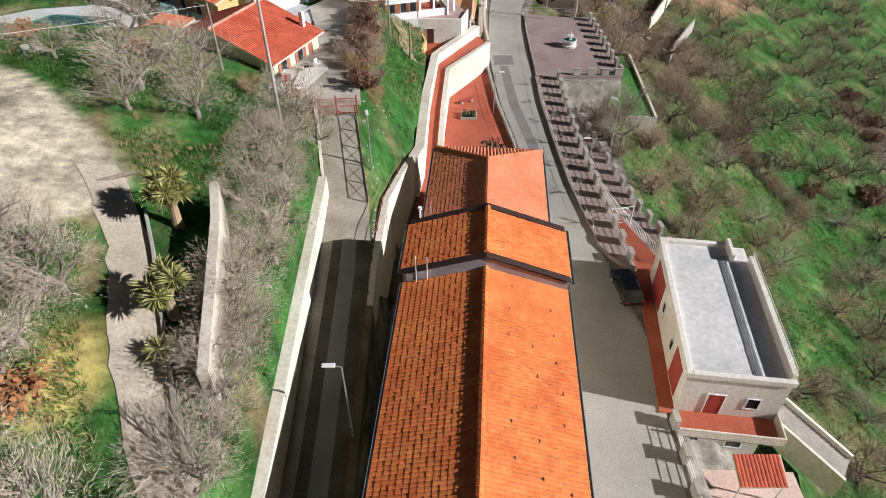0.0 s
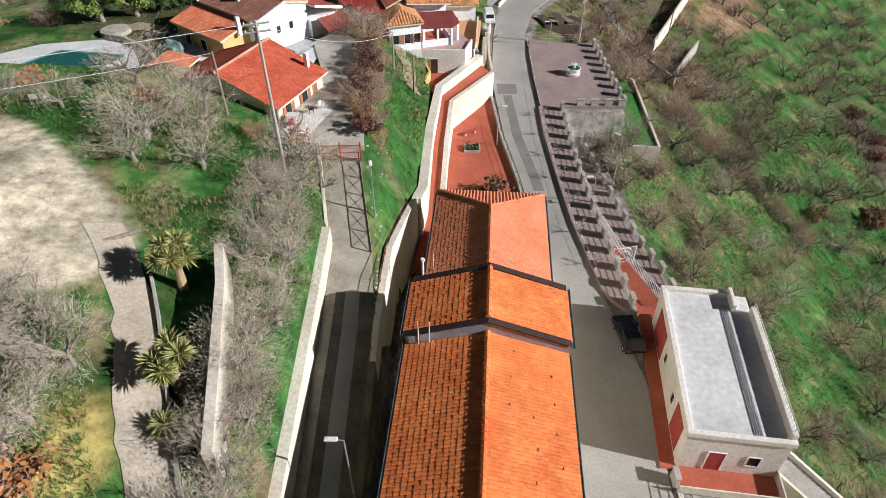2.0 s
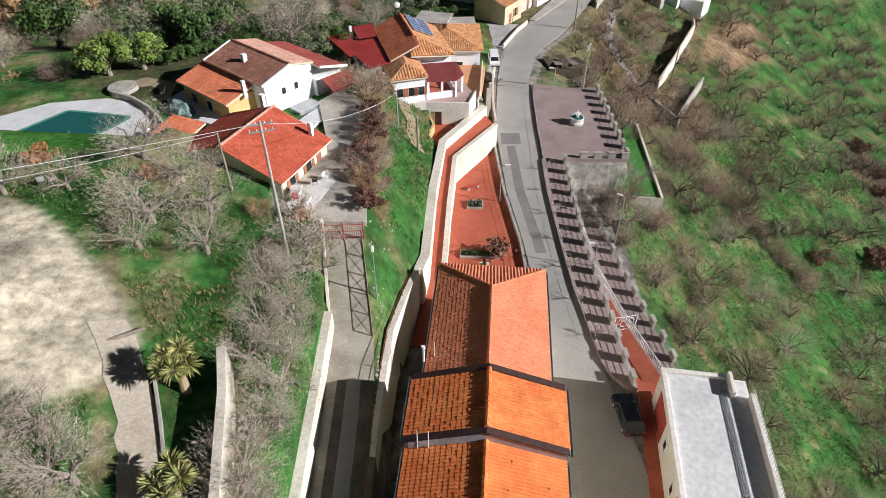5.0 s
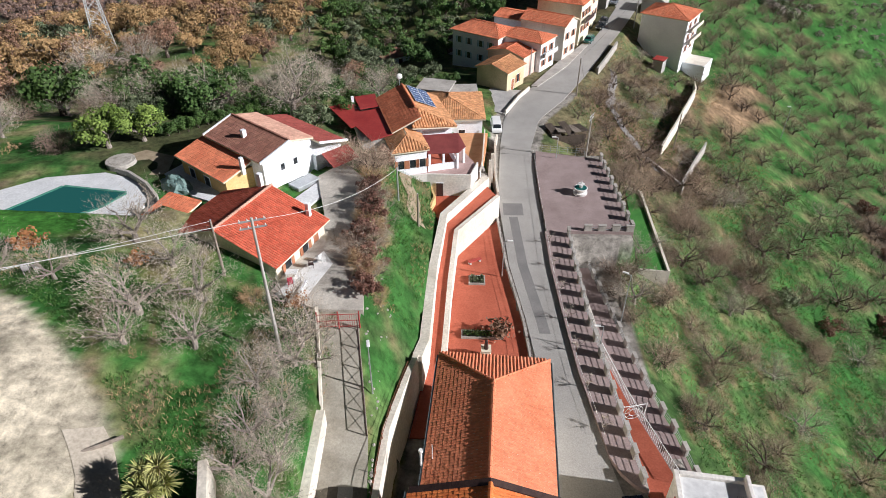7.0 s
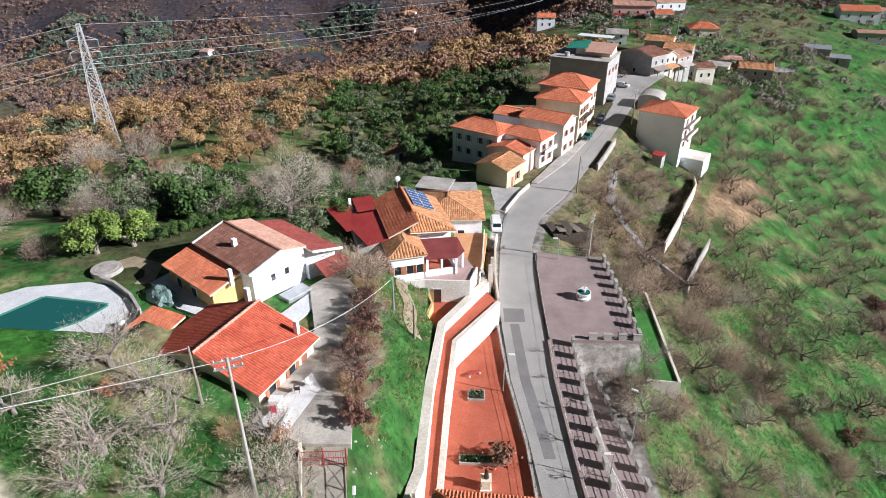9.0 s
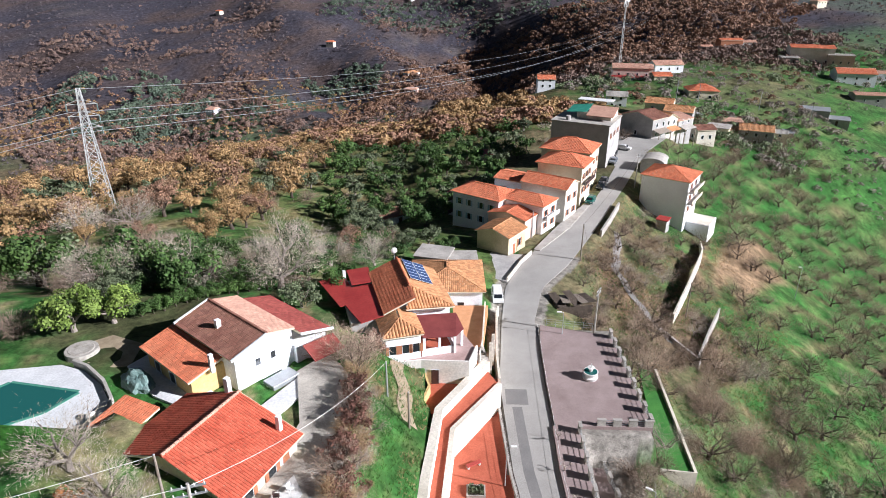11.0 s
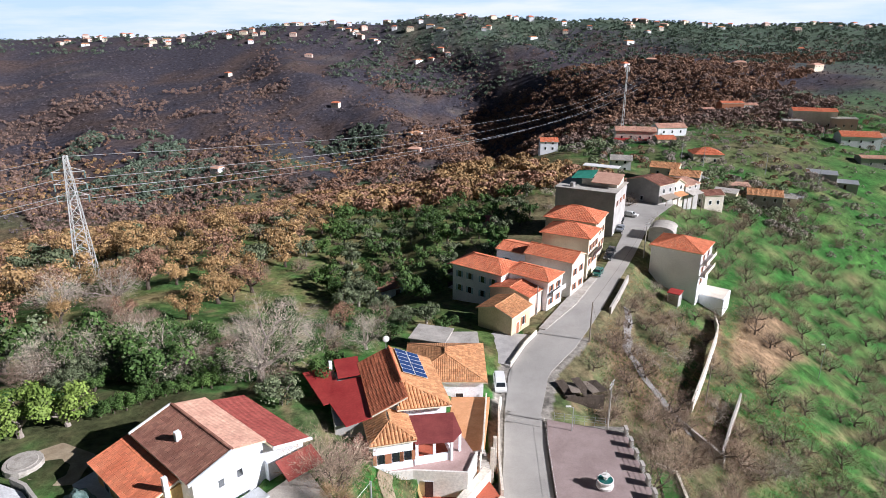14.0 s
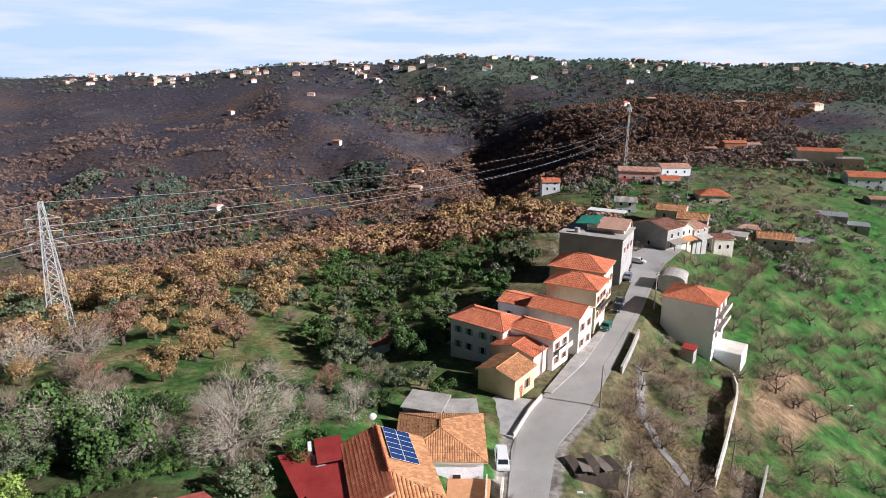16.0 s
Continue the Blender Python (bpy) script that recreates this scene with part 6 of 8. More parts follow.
slab("pavement", [(-33.6, 73.4), (-31.4, 77.6), (-25.6, 71.6), (-20.4, 67.4), (-17.6, 67.6), (-15.2, 72.2), (-13.6, 70.6), (-16.4, 64.6), (-22.0, 65.6), (-28.6, 68.6)], 11.75, 1.2, POOLSTONE, "pale grey cement terrace round the house", "terrace")
slab("pavement", [(-40.6, 77.4), (-38.2, 79.4), (-34.0, 77.8), (-33.4, 73.6), (-36.4, 73.0), (-38.2, 74.0)], 11.7, 0.8, PATHSOIL, "trodden bare soil beside the round garden tank", "path")
# ---------- patio of the house with solar panels ----------
slab("pavement", [(-9.0, 82.2), (-3.4, 83.3), (2.3, 83.2), (3.2, 86.4), (1.6, 90), (0.2, 93), (-9, 92)], 6.4, 3.4, PATIOGREY, "faded pinkish tiled patio round the house", "patio")
path_wall("wall_patio", [(-9.0, 82.0, 6.7), (-3.4, 83.1, 6.7), (2.4, 83.0, 6.7), (3.4, 86.5, 6.7)], 0.22, 4.2, PALEHOUSE, "white rendered patio wall")
slab("pavement", [(1.4, 85.4), (3.5, 86.4), (4.4, 92), (5.5, 103.6), (0.2, 103.4), (0, 92)], 2.8, 1.6, PATIO, "orange tiled patio beside the house", "patio")
slab("pavement", [(-3.2, 77.2), (-1.7, 77.2), (0.6, 80.5), (3.6, 85.8), (2.2, 82.9), (-3.1, 83.0), (-2.3, 80.6)], 3.4, 1.5, REDFLOOR, "dark red tiled lower patio", "patio")
path_wall("wall_patio", [(-3.6, 77.2, 4.3), (-2.8, 78.9, 4.5), (-2.3, 80.8, 4.7), (-3.0, 83.0, 4.9)], 0.3, 2.4, OCHRE, "low ochre garden wall")
dr = thing("cellar_door", pose(-1.7, 82.87, 3.4), "dark wooden door in the white patio wall", "door")
part("leaf", box(-0.45, -0.05, 0, 0.45, 0.0, 2.0), DARKMETAL, dr)
part("frame", box(-0.55, -0.03, 2.0, 0.55, 0.0, 2.12), WHITE, dr)
# pale footpath on the grass slope
bm = bmesh.new()
rows = []
for y in np.arange(72.0, 82.6, 0.6):
    c = -3.9 - 0.23 * (y - 72) + 0.25 * math.sin(y)
    rows.append([bm.verts.new((c + o, y, float(relief(c + o, y)) + 0.14)) for o in (-0.75, 0, 0.8)])
for s, t in zip(rows, rows[1:]):
    for k in range(2):
        bm.faces.new((s[k], s[k + 1], t[k + 1], t[k]))
solid("pavement", bm, PATHSOIL, "trodden bare-soil footpath on the grass slope", "footpath", kind="structure")
stp = thing("steps", pose(4.4, 88.4, 2.6, 0, 0, 20), "pale concrete steps up to the patio", "steps")
for k in range(7):
    part("step", box(-0.9, k * 0.34, -2.0, 0.9, k * 0.34 + 0.35, 0.18 * k), CONCRETE, stp)
path_wall("wall_patio", [(3.8, 88.2, 4.2), (4.3, 92, 4.0), (5.0, 103.4, 3.6)], 0.18, 1.8, WALLWHITE, "white garden wall along the orange patio")
path_wall("wall_roadside", [(6.3, 84.5, 3.2), (6.3, 92, 2.2), (6.8, 103, 1.6), (7.2, 106, 1.4)], 0.3, 3.0, WALLWHITE, "pale roadside wall with worn plaster")
for x, y, h in ((5.2, 87.3, 4.4), (5.6, 89.6, 4.2)):
    solid("gate_pillar", box(-0.22, -0.22, -2.5, 0.22, 0.22, 2.2, 0.03), WALLWHITE, "square pale gate pillar by the steps", "pillar", "gate pillars", m=pose(x, y, h))
slab("pavement", [(2.5, 119.8), (9.2, 116.6), (13.6, 127.6), (7.0, 128.6)], 0.35, 1.2, GREY, "grey cement forecourt beside the road", "forecourt")
path_wall("wall_roadside", [(9.3, 117.0, 0.85), (12.3, 124.4, 0.85), (14.6, 128.6, 0.85)], 0.22, 1.6, WALLWHITE, "low pale wall along the forecourt")
slab("pavement", [(15.2, 130.6), (16.4, 130.2), (23.8, 141.8), (30.6, 156), (29.6, 157), (21.8, 143.6)], 0.2, 0.6, CONCRETE, "pale concrete pavement before the village row", "pavement")
path_wall("wall_roadside", [(29.8, 139.0, 0.9), (33.4, 147, 0.9), (37.2, 156, 0.9)], 0.4, 3.0, CONCRETE, "weathered stone wall on the slope side of the road")


# ---------- cars ----------
def car(x, y, z, turn, paint, label, length=4.1, width=1.75, tall=1.5, boxy=0.0):
    t = thing("car", pose(x, y, z, 0, 0, turn), label, "car", "parked cars")
    hl, hw = length / 2, width / 2
    prof = [(-hl, 0.45), (-hl + 0.06, 0.85), (-hl + 0.9 - boxy * 0.5, 0.95), (-hl + 1.5 - boxy * 0.7, tall - 0.06), (-hl + 2.0, tall), (hl - 0.75 + boxy * 0.4, tall - 0.04), (hl - 0.2 + boxy * 0.1, 0.95), (hl, 0.8), (hl - 0.03, 0.35), (-hl + 0.1, 0.28)]
    bm = bmesh.new()
    sides = []
    for s in (-1, 1):
        sides.append([bm.verts.new((s * hw * (0.82 if zz > 1.0 else 1.0), yy, zz)) for yy, zz in prof])
    n = len(prof)
    for i in range(n):
        j = (i + 1) % n
        bm.faces.new((sides[0][i], sides[0][j], sides[1][j], sides[1][i]))
    bm.faces.new(sides[0][::-1])
    bm.faces.new(sides[1])
    bmesh.ops.recalc_face_normals(bm, faces=bm.faces[:])
    bmesh.ops.bevel(bm, geom=bm.edges[:], offset=0.04, segments=2, affect="EDGES")
    body = part("body", bm, paint, t)
    for i0, i1, nm in ((2, 3, "windscreen"), (5, 6, "rear_window")):
        (y0, z0), (y1, z1) = prof[i0], prof[i1]
        a, b = Vector((0, y0, z0)).lerp(Vector((0, y1, z1)), 0.15), Vector((0, y0, z0)).lerp(Vector((0, y1, z1)), 0.88)
        nn = Vector((0, -(z1 - z0), y1 - y0)).normalized()
        nn = nn if nn.z > 0 else -nn
        bm = bmesh.new()
        prism(bm, [Vector((-hw * 0.78, a.y, a.z)) + nn * 0.03, Vector((hw * 0.78, a.y, a.z)) + nn * 0.03, Vector((hw * 0.72, b.y, b.z)) + nn * 0.03, Vector((-hw * 0.72, b.y, b.z)) + nn * 0.03], 0.02)
        part(nm, bm, PANE, body)
    for s in (-1, 1):
        bm = bmesh.new()
        bm.faces.new([bm.verts.new(p) for p in ((s * (hw + 0.0), -hl + 1.25, 0.98), (s * (hw + 0.0), hl - 0.45, 0.98), (s * (hw * 0.84 + 0.01), hl - 0.85, tall - 0.12), (s * (hw * 0.84 + 0.01), -hl + 1.7, tall - 0.12))])
        bmesh.ops.solidify(bm, geom=bm.faces[:], thickness=0.02)
        part("side_window", bm, PANE, body)
        part("mirror", box(s * hw, -hl + 1.3, 0.95, s * (hw + 0.16), -hl + 1.42, 1.08, 0.02), paint, body)
        part("headlight", box(s * hw * 0.5, -hl - 0.015, 0.6, s * hw * 0.92, -hl + 0.03, 0.75), WHITEPAINT, body)
        part("tail_light", box(s * hw * 0.6, hl - 0.05, 0.65, s * hw * 0.95, hl + 0.012, 0.85), REDCLOTH, body)
        for yy in (-hl + 0.8, hl - 0.75):
            w = part("wheel", tube(bmesh.new(), (s * (hw - 0.2), yy, 0.31), (s * (hw + 0.02), yy, 0.31), 0.31, 0.31, 14), RUBBER, t)
            part("rim", tube(bmesh.new(), (s * (hw - 0.02), yy, 0.31), (s * (hw + 0.03), yy, 0.31), 0.19, 0.17, 10), METAL, w)
    part("roof_rack", box(-hw * 0.7, -hl + 2.1, tall, -hw * 0.66, hl - 1.0, tall + 0.04), METAL, body)
    return t


car(15.7, 38.2, 0.04, 186, CARBLACK, "black hatchback car parked at the road edge")
car(7.3, 110.8, 0.04, 2, CARWHITE, "white van parked beside the road", 4.4, 1.75, 1.75, 1.0)
car(31.0, 157.6, 0.2, -25, CARGREEN, "small green car parked by the houses", 3.7, 1.65, 1.55, 0.6)
car(35.6, 168.6, 0.04, -25, CARBLACK, "dark car parked by the houses")
car(37.0, 172.6, 0.04, -25, CARBLACK, "dark car parked by the houses")
car(43.4, 191.0, 0.04, -22, CARGREY, "grey car parked on the village square", 4.2)
car(45.2, 198.8, 0.04, -20, CARBLACK, "black car parked on the village square")
car(49.6, 205.0, 0.04, 60, CARWHITE, "white car parked on the village square")


# ---------- poles and wires ----------
def utility_pole(x, y, z, tall, label, cross=True, lean=(0, 0), mat=WOOD, turn=0):
    t = thing("utility_pole", pose(x, y, z, lean[0], lean[1], turn), label, "utility pole", "utility poles")
    part("pole", tube(bmesh.new(), (0, 0, -0.5), (0, 0, tall), 0.15, 0.09, 8), mat, t)
    if cross:
        for h in (tall - 0.25, tall - 0.8):
            part("crossarm", box(-0.9, -0.05, h - 0.05, 0.9, 0.05, h + 0.05), METAL, t)
            for xx in (-0.8, -0.3, 0.3, 0.8):
                part("insulator", tube(bmesh.new(), (xx, 0, h + 0.05), (xx, 0, h + 0.2), 0.04, n=6), WHITEPAINT, t)
    else:
        part("cap", tube(bmesh.new(), (0, 0, tall), (0, 0, tall + 0.06), 0.1, 0.05, 8), METAL, t)
    return t


utility_pole(-12.9, 44.2, 11.9, 13.4, "tall grey concrete utility pole with crossarms", True, (0, 0), CONCRETE, 20)
utility_pole(-19.6, 52.4, 13.0, 6.5, "thin wooden utility pole beside the house", False)
utility_pole(-6.4, 74.0, 6.6, 6.0, "thin pale metal pole on the grass slope", False, (0, 0), METAL)
utility_pole(-3.9, 71.6, 5.6, 5.0, "thin dark pole on the grass slope", False)
utility_pole(21.2, 100.2, 0.2, 7.6, "grey utility pole with crossarms at the plaza", True, (0, 0), CONCRETE, 60)
utility_pole(23.6, 126.6, -0.3, 7.6, "dark wooden utility pole at the road edge", False)
utility_pole(44.8, 172.0, -0.4, 8.4, "grey utility pole beside the road", True, (0, 0), CONCRETE, 40)
utility_pole(42.5, 120.4, -8.0, 7.0, "grey pole on the slope", False)
utility_pole(15.5, 137.2, 0.1, 5.5, "thin pole on the pavement", False, (0, 0), METAL)
utility_pole(47.5, 215.0, 0.0, 8.0, "grey pole behind the square", False)


def wire(pts, sag, r, label, mat=DARKMETAL, n=14):
    bm = bmesh.new()
    rings = []
    for a, b in zip(pts, pts[1:]):
        a, b = Vector(a), Vector(b)
        side = (b - a).cross(Vector((0, 0, 1))).normalized() * r
        last_ring = rings[-1] if rings else None
        for i in range(0 if last_ring is None else 1, n + 1):
            f = i / n
            p = a.lerp(b, f) - Vector((0, 0, sag * 4 * f * (1 - f)))
            ring = [bm.verts.new(p + o) for o in (side, Vector((0, 0, r)), -side, Vector((0, 0, -r)))]
            if last_ring:
                for k in range(4):
                    bm.faces.new((last_ring[k], last_ring[(k + 1) % 4], ring[(k + 1) % 4], ring[k]))
            last_ring = ring
        rings.append(last_ring)
    return solid("power_cable", bm, mat, label, "cable", "cables")


wire([(-75, 22, 27), (-12.9, 44.2, 25.1), (-6.4, 74, 12.5)], 1.2, 0.022, "pale overhead cable sagging between poles", WHITEPAINT)
wire([(-75, 20, 26), (-19.6, 52.4, 19.4)], 1.4, 0.018, "pale overhead cable sagging between poles", WHITEPAINT)
wire([(21.2, 100.2, 7.6), (23.6, 126.6, 7.2), (44.8, 172, 7.9)], 0.6, 0.02, "dark overhead cable between poles")


# ---------- lattice pylon ----------
def pylon(x, y, z, tall, turn):
    t = thing("transmission_tower", pose(x, y, z, 0, 0, turn), "tall pale steel lattice transmission tower", "pylon")
    lv = np.linspace(0, tall, 12)
    hw = lambda h: 1.75 * (1 - h / tall) + 0.35
    legs = [(-1, -1), (1, -1), (1, 1), (-1, 1)]
    for sx, sy in legs:
        bm = bmesh.new()
        tube(bm, (sx * hw(0), sy * hw(0), 0), (sx * hw(tall), sy * hw(tall), tall), 0.12, 0.1, n=4)
        part("leg", bm, PYLONM, t)
    for k in range(4):
        (ax, ay), (bx, by) = legs[k], legs[(k + 1) % 4]
        for i, (a, b) in enumerate(zip(lv, lv[1:])):
            bm = bmesh.new()
            tube(bm, (ax * hw(a), ay * hw(a), a), (bx * hw(b), by * hw(b), b), 0.055, n=3)
            tube(bm, (bx * hw(a), by * hw(a), a), (ax * hw(b), ay * hw(b), b), 0.055, n=3)
            tube(bm, (ax * hw(b), ay * hw(b), b), (bx * hw(b), by * hw(b), b), 0.05, n=3)
            part("lattice", bm, PYLONM, t)
    for h, s in ((tall * 0.88, -1), (tall * 0.88, 1), (tall * 0.79, 1), (tall * 0.79, -1), (tall * 0.7, -1), (tall * 0.7, 1)):
        bm = bmesh.new()
        tube(bm, (0, 0, h), (s * 3.2, 0, h), 0.09, n=4)
        tube(bm, (0, 0, h + 1.2), (s * 3.2, 0, h), 0.06, n=4)
        part("crossarm", bm, PYLONM, t)
        part("insulator", tube(bmesh.new(), (s * 3.1, 0, h), (s * 3.1, 0, h - 1.6), 0.14, n=6), TARP, t)
    return t


PYL = Vector((-83.5, 156.5, height1(-83.5, 156.5)))
PT = 29.0
pylon(PYL.x, PYL.y, PYL.z - 0.3, PT, 20)
for h, s, r in ((0.985, 0, 0.05), (0.81, -3.0, 0.06), (0.73, 3.0, 0.06), (0.65, -3.0, 0.06)):
    top = PYL + Vector((s * 0.94, s * 0.34, PT * h))
    wire([top + Vector((-220, -190, 14)), top, (190 + s * 2, 730, -22 + PT * h)], 14.0, r, "pale high-voltage cable of the transmission tower", METAL, 18)
mast = thing("radio_mast", pose(85, 372, 0), "slender pale lattice radio mast with antennas", "mast")
for a in range(3):
    c, s = math.cos(a * math.tau / 3), math.sin(a * math.tau / 3)
    part("leg", tube(bmesh.new(), (c * 0.9, s * 0.9, -8), (c * 0.3, s * 0.3, 34), 0.12, n=4), PYLONM, mast)
for h in np.arange(0, 34, 2.5):
    bm = bmesh.new()
    r0, r1 = 0.9 - 0.6 * (h + 8) / 42, 0.9 - 0.6 * (h + 10.5) / 42
    for a in range(3):
        c, s, c2, s2 = math.cos(a * math.tau / 3), math.sin(a * math.tau / 3), math.cos((a + 1) * math.tau / 3), math.sin((a + 1) * math.tau / 3)
        tube(bm, (c * r0, s * r0, h), (c2 * r1, s2 * r1, h + 2.5), 0.05, n=3)
    part("brace", bm, PYLONM, mast)
for a in range(3):
    part("antenna", box(-0.5 + a * 0.9 - 0.6, -0.6, 31, -0.1 + a * 0.9 - 0.6, -0.4, 33.5), WHITEPAINT, mast)

# ---------- slope side: terrace walls, ruin, paths ----------
path_wall("wall_slope", [(39.5, 118.5, -6.6), (46, 130.5, -6.2), (53.2, 144.5, -6.2)], 0.32, 3.0, WALLWHITE, "pale terrace wall running up the slope")
path_wall("wall_slope", [(53.3, 144.8, -6.6), (56.0, 151.0, -8.2), (57.6, 157.0, -8.8)], 0.32, 2.6, WALLWHITE, "pale terrace wall below the white house")
bm = bmesh.new()
rows = []
for y in np.arange(112.0, 146.0, 1.0):
    c = float(np.interp(y, [112, 122, 131, 146], [37.6, 33.2, 31.6, 35.2])) + 0.2 * math.sin(y * 0.9)
    rows.append([bm.verts.new((c + o, y, float(relief(c + o, y)) + 0.16)) for o in (-0.8, 0, 0.8)])
for u, v in zip(rows, rows[1:]):
    for k in range(2):
        bm.faces.new((u[k], u[k + 1], v[k + 1], v[k]))
solid("pavement", bm, PATCH, "worn grey cement footpath down the slope", "footpath", kind="structure")
path_wall("wall_slope", [(41.0, 108.5, -8.6), (46, 117.6, -9.2), (51.2, 126.6, -9.8)], 0.3, 2.5, CONCRETE, "weathered concrete terrace wall on the slope")
path_wall("wall_slope", [(30.5, 131, -4.2), (33, 120, -6.4), (41.2, 108, -9.2)], 0.4, 2.5, CONCRETE, "grey stone terrace wall across the slope")
slab("lawn", [(26.0, 79.0), (29.6, 78.4), (30.4, 99), (28.6, 100.4)], -5.6, 2.5, LAWN, "bright green terrace lawn strip below the plaza", "lawn")
path_wall("wall_slope", [(25.8, 78.6, -5.3), (29.9, 78.2, -5.3), (30.8, 99.2, -5.2), (28.6, 100.8, -5.2)], 0.35, 3.5, WALLWHITE, "pale low wall round the lawn strip")
ru = thing("shed", pose(19.6, 110.6, -1.6, 0, 0, 10), "collapsed dark timber shed with rusted sheet roof", "shed")
part("wall", box(-3.0, -1.6, -2.5, 3.0, -1.4, 1.4), BARKDARK, ru)
part("wall", box(-3.0, -1.4, -2.5, -2.8, 2.4, 1.6), BARKDARK, ru)
for k in range(5):
    ob = part("roof_sheet", box(-0.7, -2.0, 0, 0.7, 2.2, 0.05), WOOD if k % 2 else BARKDARK, ru)
    ob.matrix_local = pose(-2.4 + 1.25 * k, 0.3, 1.75 + 0.07 * (k % 3), random.Random(k).uniform(-14, 10), random.Random(k + 9).uniform(-9, 9), random.Random(k + 20).uniform(-12, 12))
fence = thing("wire_fence", pose(0, 0, 0), "grey metal post fence behind the plaza", "fence")
for k in range(6):
    x, y = 14.4 + 1.35 * k, 102.4 - 0.22 * k
    part("post", tube(bmesh.new(), (x, y, -0.8), (x, y, 1.4), 0.03, n=5), METAL, fence)
    if k:
        for h in (0.5, 0.9, 1.3):
            part("rail", tube(bmesh.new(), (x - 1.35, y + 0.22, h), (x, y, h), 0.02, n=4), METAL, fence)
# yard and stairs below the flat-roofed building
slab("pavement", [(16.6, 4), (24, 4), (24.6, 22.9), (16.4, 23.2)], -2.6, 3.0, PINK, "faded pinkish cement yard below the house", "yard")
path_wall("retaining_wall", [(16.3, 4, 0.1), (16.35, 24.8, 0.1)], 0.3, 4.0, WALLWHITE, "pale retaining wall beside the road")
sd = thing("steps", pose(25.6, 29.2, -3.4, 0, 0, -38), "long pale concrete outdoor stair with low side wall", "steps")
for k in range(16):
    part("step", box(0.42 * k, -1.1, -2.2 - 0.18 * k, 0.42 * k + 0.43, 1.1, -0.18 * k), CONCRETE, sd)
for s in (-1.25, 1.25):
    bm = bmesh.new()
    prism(bm, [(0, s - 0.12, 0.6), (0, s + 0.12, 0.6), (6.8, s + 0.12, -2.3), (6.8, s - 0.12, -2.3)], 2.6)
    part("side_wall", bm, WALLWHITE, sd)
can = thing("canopy", pose(20.4, 22.2, -2.6), "small red tiled canopy over the lower door", "canopy")
tiled(can, [[(-1.0, -1.6, 2.2), (2.2, -1.6, 2.2), (2.2, 0.4, 2.8), (-1.0, 0.4, 2.8)]], TERRA_RED, 0.26, 0.42)
for x in (-0.8, 2.0):
    part("post", tube(bmesh.new(), (x, -1.4, 0), (x, -1.4, 2.1), 0.06, n=6), WHITEPAINT, can)

# ---------- sheds behind the village and the far part of it ----------
def simple_house(name, x, y, z, w, d, eave, ridge, turn, wall, tile, label, hip=0.0, along="x", wins=2):
    t = gable_house(name, pose(x, y, z, 0, 0, turn), w, d, eave, ridge, wall, tile, label, -5.0, 0.35, along, 0.42, 0.6, hip, caps=False, group="far village houses")
    for k in range(wins):
        px = -w / 2 + w * (k + 0.7) / (wins + 0.4)
        for zz in ([1.0] if eave < 4.5 else [1.0, 3.9]):
            window(t, px, -d / 2, zz, 0.9, 1.3, "S")
    window(t, -w / 2, 0, 1.0, 0.9, 1.3, "W")
    return t


def flat_shed(x, y, z, w, d, h, turn, wall, roof, label):
    t = thing("shed", pose(x, y, z, 0, 0, turn), label, "shed", "village sheds")
    part("wall", box(-w / 2, -d / 2, -3, w / 2, d / 2, h), wall, t)
    bm = bmesh.new()
    prism(bm, [(-w / 2 - 0.3, -d / 2 - 0.3, h + 0.1), (w / 2 + 0.3, -d / 2 - 0.3, h + 0.1), (w / 2 + 0.3, d / 2 + 0.3, h + 0.5), (-w / 2 - 0.3, d / 2 + 0.3, h + 0.5)], 0.15)
    part("roof", bm, roof, t)
    part("door", box(-0.5, -d / 2 - 0.04, 0, 0.5, -d / 2, min(2.0, h - 0.3)), DARKMETAL, t)
    return t


flat_shed(-14.5, 157.5, -5.5, 8.5, 4.5, 2.6, 38, WHITE, TERRA_BROWN, "long low white shed among trees")
flat_shed(9.4, 205, -4.0, 5.5, 4.0, 2.6, 5, CREAM, SHEET_RED, "small shed with red sheet roof")
flat_shed(31, 276, -8.5, 9, 6, 3.0, -10, WALLWHITE, WHITEPAINT, "shed with pale sheet roof")
flat_shed(-4, 246, -10.0, 14, 6, 2.0, 8, GREY, METAL, "long low greenhouse-like shed with grey roof")
simple_house("house", 88, 356, -4.5, 20, 11, 7.6, 9.2, -8, WALLWHITE, TERRA_PINK, "far pink house with broad tiled roof", wins=4)
simple_house("house", 86.5, 348, -4.5, 20, 5, 3.6, 4.2, -8, WHITE, SHEET_RED, "far low white wing with dark red roof", wins=4)
simple_house("house", 99, 342, -4.5, 9, 8, 5.6, 7.0, 4, CREAM, TERRA_VIL, "far small cream house with pale tiled roof")
simple_house("house", 110, 372, -4, 16, 9, 6.6, 8.4, 10, WHITE, TERRA_PINK, "far white house with pale tiled roof", wins=3)
simple_house("house", 109, 312, -4.5, 13, 11, 4.2, 6.4, -5, CREAM, TERRA_VIL, "far cream house with orange hipped roof", hip=5.0)
simple_house("house", 44, 356, -8, 9, 8, 5.0, 6.6, 0, WHITE, TERRA_VIL, "far white house at the wood's edge")
